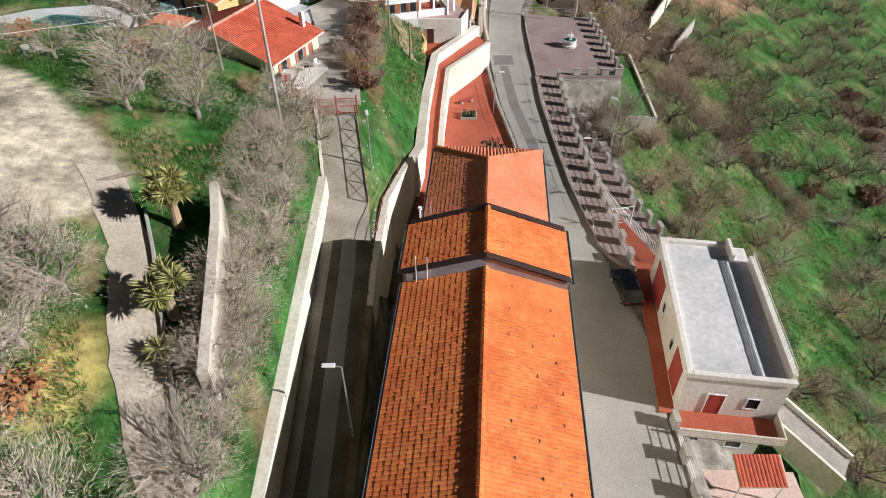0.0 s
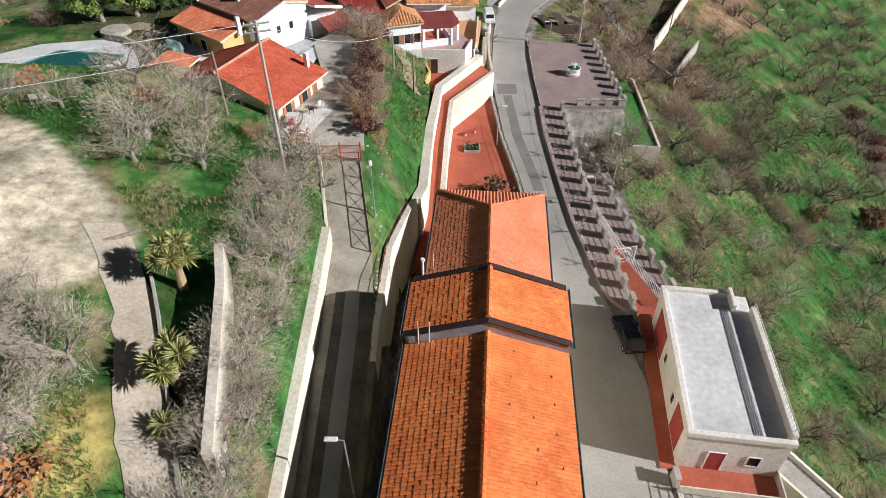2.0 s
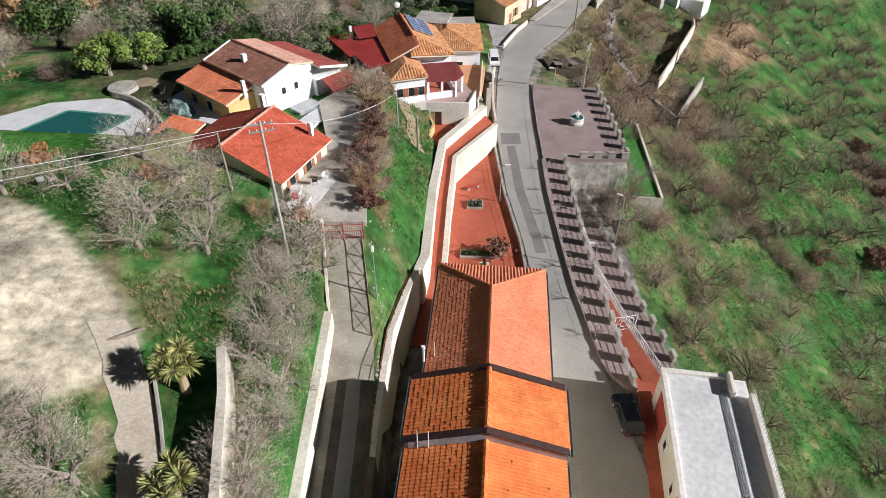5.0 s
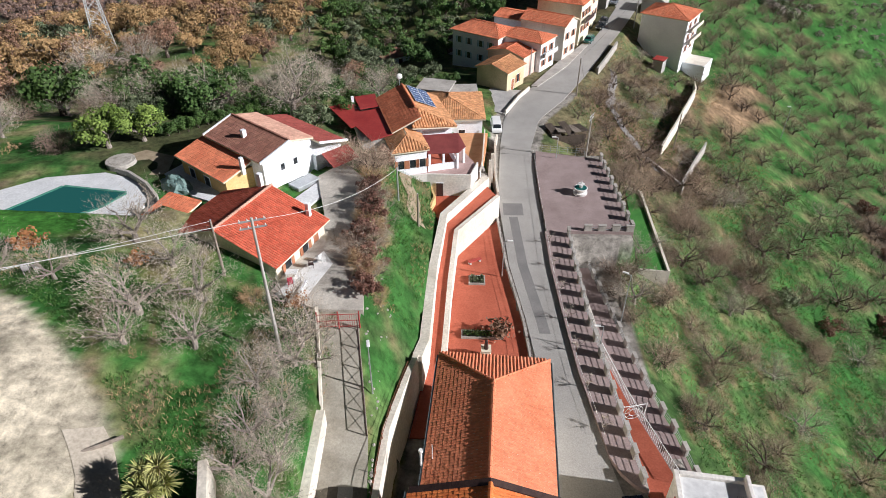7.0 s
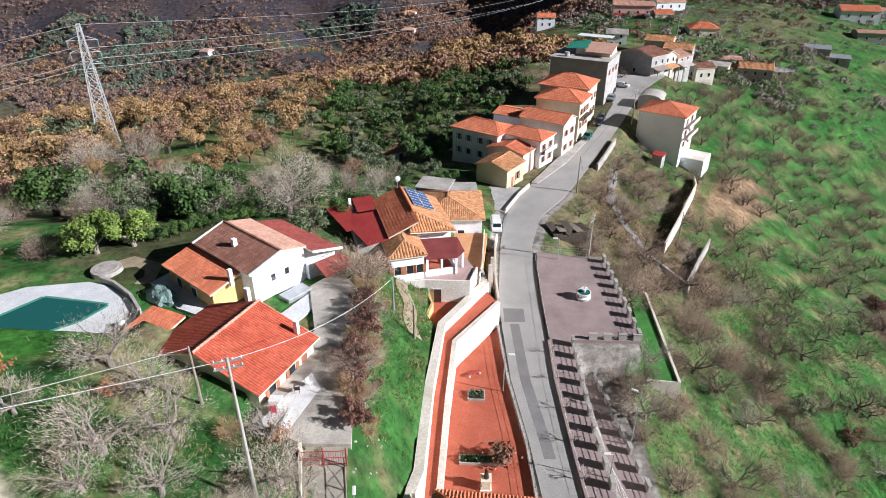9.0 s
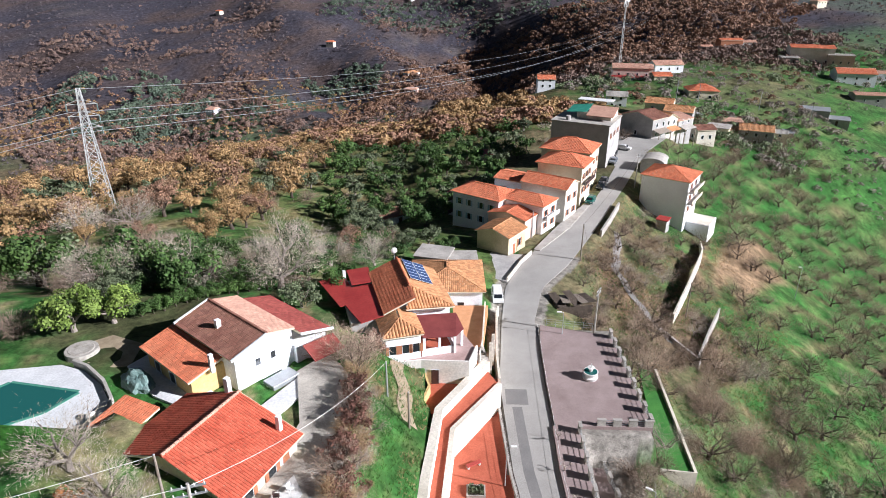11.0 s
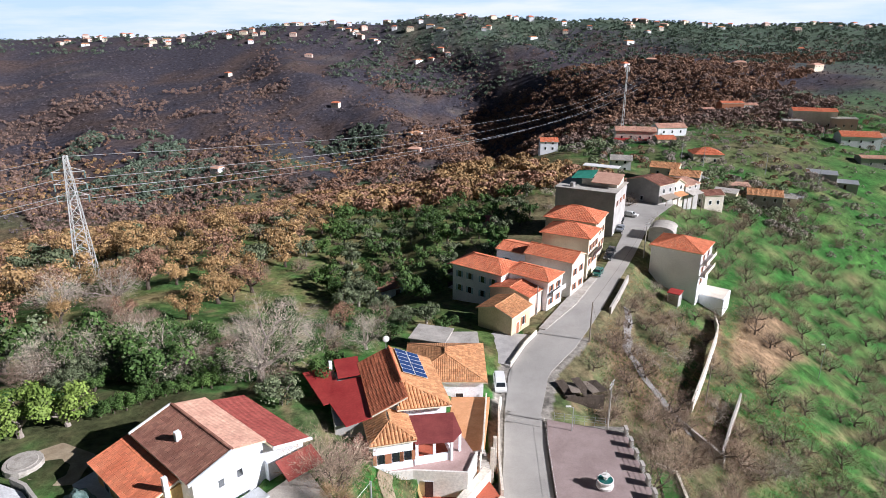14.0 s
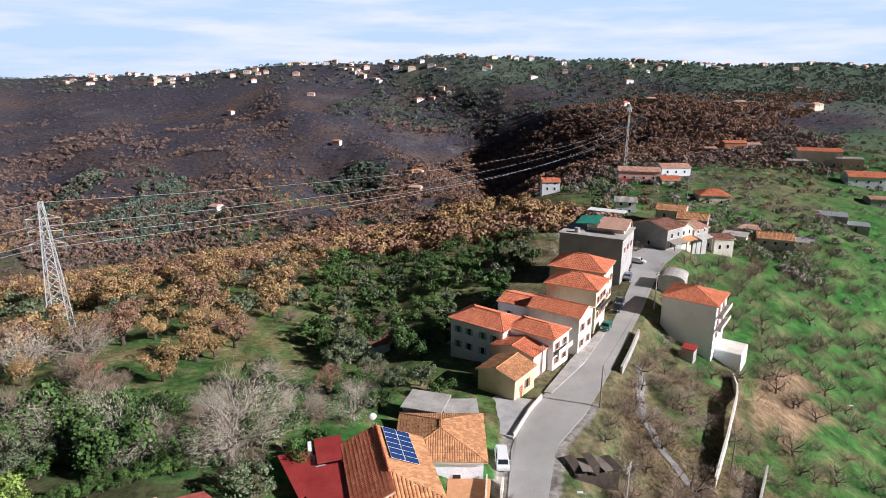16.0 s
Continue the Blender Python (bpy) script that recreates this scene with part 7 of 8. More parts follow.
for k, (wid, dep, ev, rg, wl, tl_m, text) in enumerate(((8.4, 12.0, 6.6, 8.2, GREY, TERRA_BROWN, "old grey stone house with patched brown roof by the square"), (7.6, 10.0, 5.6, 7.4, WALLWHITE, TERRA_OLD, "old pale stone house with weathered tan roof by the square"), (8.4, 11.0, 5.0, 6.2, GREY, TERRA_PINK, "old grey house with faded roof by the square"))):
    along = 4.2 + 8.1 * k
    old = simple_house("house", 61 + 0.75 * along - 0.66 * 5.5, 219 + 0.66 * along + 0.75 * 5.5, -0.6 - 0.6 * k, wid, dep, ev, rg, 41, wl, tl_m, text, wins=2, along="y" if k == 1 else "x")
    lean = prism(bmesh.new(), [(-wid / 2 + 0.4, -dep / 2 - 2.6, 2.6), (wid / 2 - 1.2, -dep / 2 - 2.6, 2.5), (wid / 2 - 1.2, -dep / 2 - 0.02, 3.3), (-wid / 2 + 0.4, -dep / 2 - 0.02, 3.4)], 0.12)
    part("lean_to_roof", lean, (WOOD, TERRA_OLD, CONCRETE)[k], old)
    for x in (-wid / 2 + 0.6, wid / 2 - 1.4):
        part("lean_to_post", box(x - 0.1, -dep / 2 - 2.5, -4.0, x + 0.1, -dep / 2 - 2.3, 2.4), WOOD, old)
simple_house("house", 81, 254, -3, 10, 9, 5.2, 6.6, -24, GREY, TERRA_OLD, "old grey stone house with weathered tan roof")
simple_house("house", 76, 262, -3, 10, 8, 6.4, 7.8, -24, CREAM, TERRA_OLD, "old cream house with tan tile roof")
simple_house("house", 86, 242, -6, 7, 6, 4.2, 5.4, 12, WALLWHITE, TERRA_BROWN, "small old house with brown tile roof")
simple_house("house", 64, 282, -3, 8, 7, 5.2, 6.6, -10, WHITE, CONCRETE, "white house with grey roof", wins=2)
flat_shed(98, 258, -8, 8, 6, 3.2, -30, CREAM, CONCRETE, "low cream farm shed on the slope")
flat_shed(92, 272, -6, 7, 5, 2.8, 20, GREY, METAL, "low grey shed between the far houses")
simple_house("house", 114, 262, -12.5, 12, 9, 6.0, 7.4, -20, GREY, TERRA_OLD, "old grey farmhouse with tan roof on the slope", wins=3)
simple_house("house", 123, 266, -13.5, 9, 7, 5.0, 5.6, -20, CREAM, CONCRETE, "cream unfinished house with flat grey roof")
flat_shed(108, 272, -10, 8, 6, 4.4, -10, GREY, TERRA_PINK, "grey farm annex with faded tile roof")
flat_shed(131, 274, -13, 7, 5, 2.6, -30, GREY, METAL, "small grey-roofed farm shed on the slope")
flat_shed(160, 314, -12, 17, 8, 3.0, -25, GREY, METAL, "long grey sheet-roofed farm shed on the grass")
flat_shed(171, 309, -15, 10, 7, 2.6, -25, GREY, METAL, "grey sheet-roofed farm shed on the grass")
flat_shed(150, 318, -10, 9, 6, 2.6, -10, GREY, BARKDARK, "dark farm shed on the grass")
simple_house("house", 212, 424, -6, 24, 13, 12.0, 13.4, -15, WALLWHITE, TERRA_VIL, "large far pale house with red roof on the ridge", wins=4)
simple_house("house", 196, 416, -6, 10, 9, 7.0, 7.6, -15, GREY, CONCRETE, "far grey house beside the large one", wins=2)
simple_house("house", 226, 416, -6, 14, 10, 8.5, 9.0, -15, PINK, CONCRETE, "far pink flat-roofed house on the ridge", wins=3)
simple_house("house", 220, 388, -10.5, 20, 12, 7.0, 9.4, -10, WHITE, TERRA_VIL, "far white house with red roof on the green ridge", wins=3)
simple_house("house", 240, 398, -11.5, 12, 10, 6.5, 7.6, -10, WHITE, TERRA_PINK, "far white house with pale roof on the green ridge", wins=2)
simple_house("house", 209, 352, -16, 15, 10, 7.0, 7.8, -10, GREY, TERRA_PINK, "far grey house on the green ridge", wins=2)
simple_house("house", 190, 494, -5, 16, 9, 8.0, 9.2, 5, BRICKM, TERRA_VIL, "far unfinished brick house", wins=3)
simple_house("house", 205, 500, -5, 12, 8, 6.0, 7.2, 0, WHITE, TERRA_PINK, "far white house with pale roof", wins=2)
simple_house("house", 232, 492, -6, 12, 8, 7.0, 7.8, 12, WALLWHITE, METAL, "far pale house with grey roof", wins=2)
simple_house("house", 178, 505, -8, 9, 8, 5.0, 6.2, 10, PINK, TERRA_PINK, "far small pink house", wins=2)
for k, (x, y) in enumerate(((66, 232), (104, 300), (131, 300), (96, 305), (150, 292), (205, 395))):
    utility_pole(x, y, height1(x, y), 8, "thin far utility pole", False, (0, 0), METAL)


# scattered houses of the far slope and the skyline town
def far_house_proto(seed):
    rnd = random.Random(seed)
    w, d, h = rnd.uniform(9, 17), rnd.uniform(8, 11), rnd.choice([4.0, 6.5, 6.5])
    t = thing("far_house", pose(0, 0, -900), rnd.choice(["far pale house with red roof on the hillside", "far white house among trees on the hill"]), "house", "far hillside houses")
    part("wall", box(-w / 2, -d / 2, -6, w / 2, d / 2, h), rnd.choice([WHITE, WALLWHITE, CREAM, PINK]), t)
    bm = bmesh.new()
    X, Y = w / 2 + 0.5, d / 2 + 0.5
    v = [bm.verts.new(p) for p in ((-X, -Y, h), (X, -Y, h), (X, Y, h), (-X, Y, h), (-X * 0.5, 0, h + 2), (X * 0.5, 0, h + 2))]
    for q in ((0, 1, 5, 4), (1, 2, 5), (2, 3, 4, 5), (3, 0, 4), (3, 2, 1, 0)):
        bm.faces.new([v[i] for i in q])
    part("roof", bm, rnd.choice([TERRA_VIL, TERRA_PINK, TERRA_OLD, TERRA_PINK]), t)
    for k in range(3):
        part("window", box(-w / 2 + w * (k + 0.6) / 3.4, -d / 2 - 0.05, h - 2.4, -w / 2 + w * (k + 0.6) / 3.4 + 1.1, -d / 2, h - 1.1), PANE, t)
    return t


protos = [far_house_proto(s) for s in range(6)]
frnd = random.Random(12)
spots = [(frnd.uniform(-900, 950), frnd.uniform(1380, 1540)) for _ in range(95)] + [(frnd.uniform(-200, 450), frnd.uniform(1150, 1400)) for _ in range(9)]
spots += [(-250, 640), (-60, 760), (-55, 700), (-180, 900), (-420, 1150), (-300, 1250), (314, 838), (208, 900), (240, 890), (551, 1136), (398, 788), (560, 820), (640, 1000), (330, 830)]
for x, y in spots:
    ob = copy_thing(frnd.choice(protos), pose(x, y, float(relief(np.float64(x), np.float64(y))), 0, 0, frnd.uniform(-40, 40)))
for src in protos:
    for o in (*src.children_recursive, src):
        bpy.data.objects.remove(o)

# ---------- trees and scrub ----------
def quad_mesh(name, verts, mat, per=4):
    """A mesh of separate quads (or triangles) from an array of corner points."""
    n = len(verts) // per
    me = bpy.data.meshes.new(name)
    me.vertices.add(len(verts))
    me.vertices.foreach_set("co", np.asarray(verts, np.float32).ravel())
    me.loops.add(n * per)
    me.loops.foreach_set("vertex_index", np.arange(n * per, dtype=np.int32))
    me.polygons.add(n)
    me.polygons.foreach_set("loop_start", np.arange(0, n * per, per, dtype=np.int32))
    me.update(calc_edges=True)
    me.materials.append(mat)
    return me


def unit(rng, n):
    v = rng.normal(size=(n, 3))
    return v / np.linalg.norm(v, axis=1, keepdims=True)


def lobe_quads(rng, centres, radii, n, size, aspect=0.75, squash=0.85):
    """Leaves laid over rounded lobes, facing roughly outwards."""
    k = rng.integers(0, len(centres), n)
    u = unit(rng, n)
    u[:, 2] = np.where(u[:, 2] < -0.45, -u[:, 2], u[:, 2])
    at = centres[k] + u * [1, 1, squash] * (radii[k] * rng.uniform(0.6, 1.08, n))[:, None]
    nrm = u + 0.6 * unit(rng, n)
    a = np.cross(nrm, unit(rng, n))
    a /= np.linalg.norm(a, axis=1, keepdims=True) + 1e-9
    b = np.cross(nrm, a)
    b /= np.linalg.norm(b, axis=1, keepdims=True) + 1e-9
    s = (size * rng.uniform(0.55, 1.4, n))[:, None]
    return np.stack([at - a * s, at - b * s * aspect, at + a * s, at + b * s * aspect], 1).reshape(-1, 3)


def twig_tris(rng, centres, out, length, width):
    """Thin slivers that point outwards and upwards."""
    n = len(centres)
    d = out * 0.8 + unit(rng, n) * 0.75 + np.array([0, 0, 0.35])
    d /= np.linalg.norm(d, axis=1, keepdims=True)
    side = np.cross(d, unit(rng, n))
    side /= np.linalg.norm(side, axis=1, keepdims=True) + 1e-9
    ln = (length * rng.uniform(0.5, 1.5, n))[:, None]
    w = (width * rng.uniform(0.7, 1.4, n))[:, None]
    return np.stack([centres - side * w, centres + side * w, centres + d * ln], 1).reshape(-1, 3)


def grow_limbs(seed, trunk, spread, tall, levels=3, first=5, lean=0.25, sides=5):
    """Trunk and limbs as one mesh, and the places of the limb ends."""
    rnd = random.Random(seed)
    bm = bmesh.new()
    tips, joints = [], []
    top = Vector((rnd.uniform(-lean, lean), rnd.uniform(-lean, lean), trunk))
    r = 0.055 * tall
    tube(bm, (0, 0, -0.4), top * 0.5 + Vector((0.08, 0, 0)), r * 1.25, r, 7)
    tube(bm, top * 0.5 + Vector((0.08, 0, 0)), top, r, r * 0.85, 7)

    def branch(p, d, length, rad, level):
        q = p + d * length * 0.5 + Vector((rnd.uniform(-1, 1), rnd.uniform(-1, 1), rnd.uniform(0, 0.6))) * length * 0.12
        e = q + (d + Vector((rnd.uniform(-0.5, 0.5), rnd.uniform(-0.5, 0.5), rnd.uniform(-0.1, 0.5)))).normalized() * length * 0.5
        n = sides if level > 1 else 3
        tube(bm, p, q, rad, rad * 0.75, n)
        tube(bm, q, e, rad * 0.75, rad * 0.45, n)
        joints.append(q)
        if level <= 1:
            tips.append(e)
            return
        for _ in range(3 if sides > 3 else 2):
            nd = (d + Vector((rnd.uniform(-0.9, 0.9), rnd.uniform(-0.9, 0.9), rnd.uniform(-0.25, 0.7)))).normalized()
            branch(e if rnd.random() < 0.7 else q, nd, length * rnd.uniform(0.5, 0.75), rad * 0.5, level - 1)

    for i in range(first):
        a = math.tau * (i + rnd.uniform(-0.3, 0.3)) / first
        d = Vector((math.cos(a) * spread, math.sin(a) * spread, rnd.uniform(0.35, 1.0))).normalized()
        branch(top, d, tall * rnd.uniform(0.34, 0.5), r * 0.62, levels)
    return bm, np.array([t[:] for t in tips]), np.array([t[:] for t in joints])


def make_tree(seed, label, category, bark, leaf, trunk, spread, tall, twigs=0, leaves=0, leaf_size=0.2, cloud=0.8, levels=3, first=5, twig_len=0.6, twig_w=0.022, sides=5):
    """One prototype tree: a limb mesh and a crown mesh under an empty."""
    rng = np.random.default_rng(seed)
    t = thing("tree", pose(0, 0, -900), label, category)
    bm, tips, joints = grow_limbs(seed, trunk, spread, tall, levels, first, sides=sides)
    part("trunk", bm, bark, t)
    seeds = np.concatenate([tips, tips, joints])
    mid = seeds.mean(0)
    if twigs:
        c = seeds[rng.integers(0, len(seeds), twigs)] + rng.normal(size=(twigs, 3)) * cloud * 0.5
        out = c - mid
        out /= np.linalg.norm(out, axis=1, keepdims=True) + 1e-9
        me = quad_mesh("crown", twig_tris(rng, c, out, twig_len, twig_w), leaf, 3)
    else:
        lobes = np.concatenate([tips, joints[::3]]) + rng.normal(size=(len(tips) + len(joints[::3]), 3)) * 0.2
        me = quad_mesh("crown", lobe_quads(rng, lobes, cloud * rng.uniform(0.55, 1.05, len(lobes)), leaves, leaf_size), leaf)
    crown = new("crown", me)
    crown.parent = t
    return t


PROTO = {
    "pale": [make_tree(10 + i, "bare grey fruit tree with a fine pale twig crown on grass", "tree", BARK, TWIG, 0.9, 1.0, 4.2, twigs=3000, cloud=1.2, twig_len=0.36, twig_w=0.0115) for i in range(4)],
    "dark": [make_tree(20 + i, "pruned bare olive tree with dark crooked limbs on the slope", "tree", BARKDARK, TWIGBROWN, 0.8, 1.1, 3.6, twigs=2600, cloud=1.2, twig_len=0.42, twig_w=0.014) for i in range(4)],
    "scrub": [make_tree(30 + i, "brown leafless thicket shrub on the bank", "shrub", BARKDARK, TWIGBROWN, 0.2, 0.8, 3.0, twigs=2200, cloud=1.0, twig_len=0.5, twig_w=0.014, levels=2) for i in range(3)],
    "green": [make_tree(40 + i, "dense dark green evergreen tree", "tree", BARKDARK, GREENLEAF, 1.0, 0.9, 4.6, leaves=1900, leaf_size=0.17, cloud=1.25, levels=2, first=6) for i in range(3)],
    "olive": [make_tree(50 + i, "grey-green olive tree with a rounded crown", "tree", BARK, OLIVELEAF, 1.0, 0.9, 4.4, leaves=1900, leaf_size=0.16, cloud=1.2, levels=2, first=6) for i in range(2)],
    "rust": [make_tree(60 + i, "oak tree with rust-brown winter leaves", "tree", BARKDARK, RUSTLEAF, 1.2, 0.8, 5.2, leaves=2200, leaf_size=0.12, cloud=1.25, levels=2, first=6) for i in range(2)],
    "tan": [make_tree(70 + i, "oak tree with dry tan winter leaves", "tree", BARKDARK, TANLEAF, 1.2, 0.8, 5.2, leaves=2200, leaf_size=0.12, cloud=1.25, levels=2, first=6) for i in range(2)],
    "reed": [make_tree(80 + i, "clump of dry brown reeds", "shrub", BARK, REED, 0.1, 0.35, 2.6, twigs=1300, cloud=0.6, twig_len=0.8, twig_w=0.012, levels=2) for i in range(2)],
    "dryshrub": [make_tree(90, "shrub with orange dry leaves", "shrub", BARK, ORANGELEAF, 0.3, 0.8, 1.8, leaves=420, leaf_size=0.14, cloud=0.5, levels=2)],
    "redshrub": [make_tree(92, "shrub with dry red-brown leaves along the yard", "shrub", BARKDARK, REDBROWN, 0.3, 0.7, 2.4, leaves=1500, leaf_size=0.085, cloud=0.6, levels=2)],
    "feather": [make_tree(93 + i, "feathery tan leafless shrub on the slope", "shrub", BARKDARK, TWIGTAN, 0.3, 0.7, 3.2, twigs=2400, cloud=1.1, twig_len=0.5, twig_w=0.012, levels=2) for i in range(2)],
    "sapling": [make_tree(96, "thin bare young street tree at the promenade kerb", "tree", BARK, TWIG, 1.0, 0.55, 2.6, twigs=260, cloud=0.35, twig_len=0.45, twig_w=0.011, levels=2, first=4)],
    "lime": [make_tree(98, "broad tree with bright yellow-green leaves", "tree", BARK, LIMELEAF, 1.0, 0.9, 4.6, leaves=3000, leaf_size=0.14, cloud=1.15, levels=2, first=6)],
    "bigbare": [make_tree(95, "large bare tree with pale spreading branches", "tree", BARK, TWIG, 1.6, 1.0, 8.0, twigs=5200, cloud=1.7, twig_len=0.8, twig_w=0.014)],
}
LIGHT = {
    "pale": [make_tree(110 + i, "far bare tree", "tree", BARK, TWIG, 0.9, 1.0, 4.0, twigs=1300, cloud=1.3, twig_len=0.45, twig_w=0.017, levels=2, sides=3) for i in range(2)],
    "dark": [make_tree(120 + i, "far olive tree", "tree", BARKDARK, TWIGBROWN, 0.8, 1.1, 3.6, twigs=640, cloud=1.2, twig_len=0.5, twig_w=0.026, levels=2, sides=3) for i in range(3)],
    "scrub": [make_tree(130 + i, "far shrub", "shrub", BARKDARK, TWIGBROWN, 0.2, 0.8, 3.0, twigs=650, cloud=0.9, twig_len=0.5, twig_w=0.03, levels=2, first=4, sides=3) for i in range(2)],
    "green": [make_tree(140 + i, "far evergreen", "tree", BARKDARK, GREENLEAF, 1.0, 0.9, 4.6, leaves=760, leaf_size=0.23, cloud=1.3, levels=2, first=5, sides=3) for i in range(3)],
    "olive": [make_tree(150 + i, "far olive", "tree", BARK, OLIVELEAF, 1.0, 0.9, 4.4, leaves=760, leaf_size=0.21, cloud=1.25, levels=2, first=5, sides=3) for i in range(2)],
    "rust": [make_tree(160 + i, "far oak", "tree", BARKDARK, RUSTLEAF, 1.2, 0.8, 5.2, leaves=820, leaf_size=0.18, cloud=1.35, levels=2, first=5, sides=3) for i in range(2)],
    "tan": [make_tree(170 + i, "far oak", "tree", BARKDARK, TANLEAF, 1.2, 0.8, 5.2, leaves=820, leaf_size=0.18, cloud=1.35, levels=2, first=5, sides=3) for i in range(2)],
}
JOINED = {k: [] for k in LIGHT}
STUFF = {"pale": "far bare grey trees standing close together", "dark": "bare olive trees spread over the lower slope", "scrub": "brown leafless thicket on the banks", "green": "dark evergreen orchard trees behind the village",
         "olive": "grey-green olive trees behind the village", "rust": "rust-brown oaks above the ravine", "tan": "dry tan oaks above the ravine"}
tree_rnd = random.Random(3)


def plant(kind, x, y, size=1.0, z=None, group="", own=False):
    """Near trees are things of their own; those farther off are gathered by kind."""
    own = own or kind not in LIGHT or (6 < y < 108 and -40 < x < 57 and not (x > 24 and y < 32))
    protos = PROTO[kind] if own or (x < 0 and y < 158 and x > -75) else LIGHT[kind]
    src = protos[tree_rnd.randrange(len(protos))]
    s = size * tree_rnd.uniform(0.85, 1.15)
    base = float(relief(np.float64(x), np.float64(y))) if z is None else z
    m = pose(x, y, base, tree_rnd.uniform(-4, 4), tree_rnd.uniform(-4, 4), tree_rnd.uniform(0, 360)) @ Matrix.Diagonal((s * tree_rnd.uniform(0.9, 1.1), s * tree_rnd.uniform(0.9, 1.1), s, 1))
    if not own:
        JOINED[kind].append((src, m))
        return None
    ob = copy_thing(src, pose(0, 0, 0))
    ob.matrix_world = m
    if group:
        ob["group"] = group
    return ob


def join_far_trees():
    """One object of trunks and crowns for each kind of gathered tree."""
    for kind, rows in JOINED.items():
        for nm, tail in (("trunk", "trunks"), ("crown", "crowns")):
            data = {}
            co, faces, start = [], [], 0
            mat = None
            for src, m in rows:
                me = [o for o in src.children if o.name.startswith(nm)][0].data
                if me.name not in data:
                    v = np.empty(len(me.vertices) * 3)
                    me.vertices.foreach_get("co", v)
                    data[me.name] = (v.reshape(-1, 3), [tuple(p.vertices) for p in me.polygons])
                v, f = data[me.name]
                mm = np.array(m)
                co.append(v @ mm[:3, :3].T + mm[:3, 3])
                faces.extend([tuple(i + start for i in q) for q in f])
                start += len(v)
                mat = me.materials[0]
            if not rows:
                continue
            me = bpy.data.meshes.new("woods_" + tail)
            me.from_pydata(np.concatenate(co).tolist(), [], faces)
            me.materials.append(mat)
            tagged(new("woods_" + tail, me), STUFF[kind], "woods", kind="stuff")


KEEP_OUT = [(66, 231, 14), (-19.8, 60.3, 7.5), (-23, 76, 9.5), (-5, 92, 9.5), (-13, 92, 5), (-0.9, 110, 9), (9, 132, 6), (14, 142, 8), (6, 147, 8), (19, 152, 7), (14, 157, 6), (26, 162, 8), (29, 173, 9),
            (33, 196, 12), (52, 168, 8.5), (61, 166, 6), (53, 187, 5), (-40, 67.5, 7.5), (-31, 65, 4), (-12, 57, 5), (-13, 66, 5), (-12, 71, 4), (20, 33, 8), (64, 150, 7), (1, 118, 6)]


def clear(x, y, r=0.0):
    if built(np.float64(x), np.float64(y)) > 0.5:
        return False
    if y < 40 and x > -10.2 and x < 26:
        return False
    return all((x - a) ** 2 + (y - b) ** 2 > (c + r) ** 2 for a, b, c in KEEP_OUT)


def on_track(x, y):
    """The pale yard and the track in the upper left grove."""
    if yard_depth(x, y) > -1.3:
        return True
    c = np.interp(y, [8, 13, 20, 28, 33, 36], [-10.8, -11.8, -15.4, -18.6, -21.5, -24])
    return abs(x - c) < 2.6 and y < 37


def scatter(kind_of, x0, x1, y0, y1, spacing, r=1.5, keep=0.8, seed=0, test=None, size=(0.8, 1.25), group=""):
    rnd = random.Random(seed)
    y = y0
    row = 0
    while y < y1:
        x = x0 + (spacing / 2 if row % 2 else 0)
        while x < x1:
            px, py = x + rnd.uniform(-0.45, 0.45) * spacing, y + rnd.uniform(-0.45, 0.45) * spacing
            pick, sz = rnd.random(), rnd.uniform(*size)
            if pick < keep and clear(px, py, r) and (test is None or test(px, py)):
                kind = kind_of(px, py, rnd)
                if kind:
                    plant(kind, px, py, sz, group=group)
            x += spacing
        y += spacing * 0.87
        row += 1


def yuccas_clear(x, y):
    wallx = np.interp(y, [14, 18.5, 32.8, 36], [-10.8, -11.4, -14.6, -15.4])
    track = np.interp(y, [8, 13, 20, 28, 33, 36], [-10.8, -11.8, -15.4, -18.6, -21.5, -24])
    lawn = -52 < x < -33 and 54.5 < y < 62
    return not on_track(x, y) and not lawn and not (14 < y < 34 and track < x < wallx + 0.9)


# grove on the upper left
scatter(lambda x, y, r: "pale" if r.random() < 0.95 else "dryshrub", -48, -10.8, 8, 57, 4.5, 0.6, 0.8, 1, yuccas_clear, (0.75, 1.15), "trees of the upper grove")
scatter(lambda x, y, r: "pale", -75, -48, 8, 62, 5.0, 0.6, 0.85, 21, yuccas_clear, (0.8, 1.2), "trees of the upper grove")
grove = random.Random(31)
for k in range(26):
    yy = 9 + 1.45 * k
    plant("pale", grove.uniform(float(np.interp(yy, [9, 18, 33, 46], [-10.9, -11.2, -13.6, -14.2])), -10.5), yy, grove.uniform(0.55, 0.9), group="trees of the upper grove")
# garden side of the houses, open grass with few trees, and the thicket beyond it
scatter(lambda x, y, r: r.choice(["scrub", "pale", "pale", "olive", None, None]), -105, -47, 86, 112, 7.5, 2.5, 0.7, 2, lambda x, y: x < -58 or y > 92, (0.8, 1.3))
scatter(lambda x, y, r: r.choice(["scrub", "pale", "pale", "green"]), -52, -31, 95, 106, 3.6, 1.0, 0.85, 26, None, (1.0, 1.45))
scatter(lambda x, y, r: r.choice(["green", "olive", "green"]), -48, -33, 90, 96, 3.4, 1.0, 0.9, 27, lambda x, y: y > 89.5 + 0.0 * x, (0.55, 0.85))
scatter(lambda x, y, r: r.choice(["scrub", "rust", "pale", "green", None]), -30, -9, 99, 128, 5.0, 2.0, 0.8, 3, None, (0.8, 1.25))
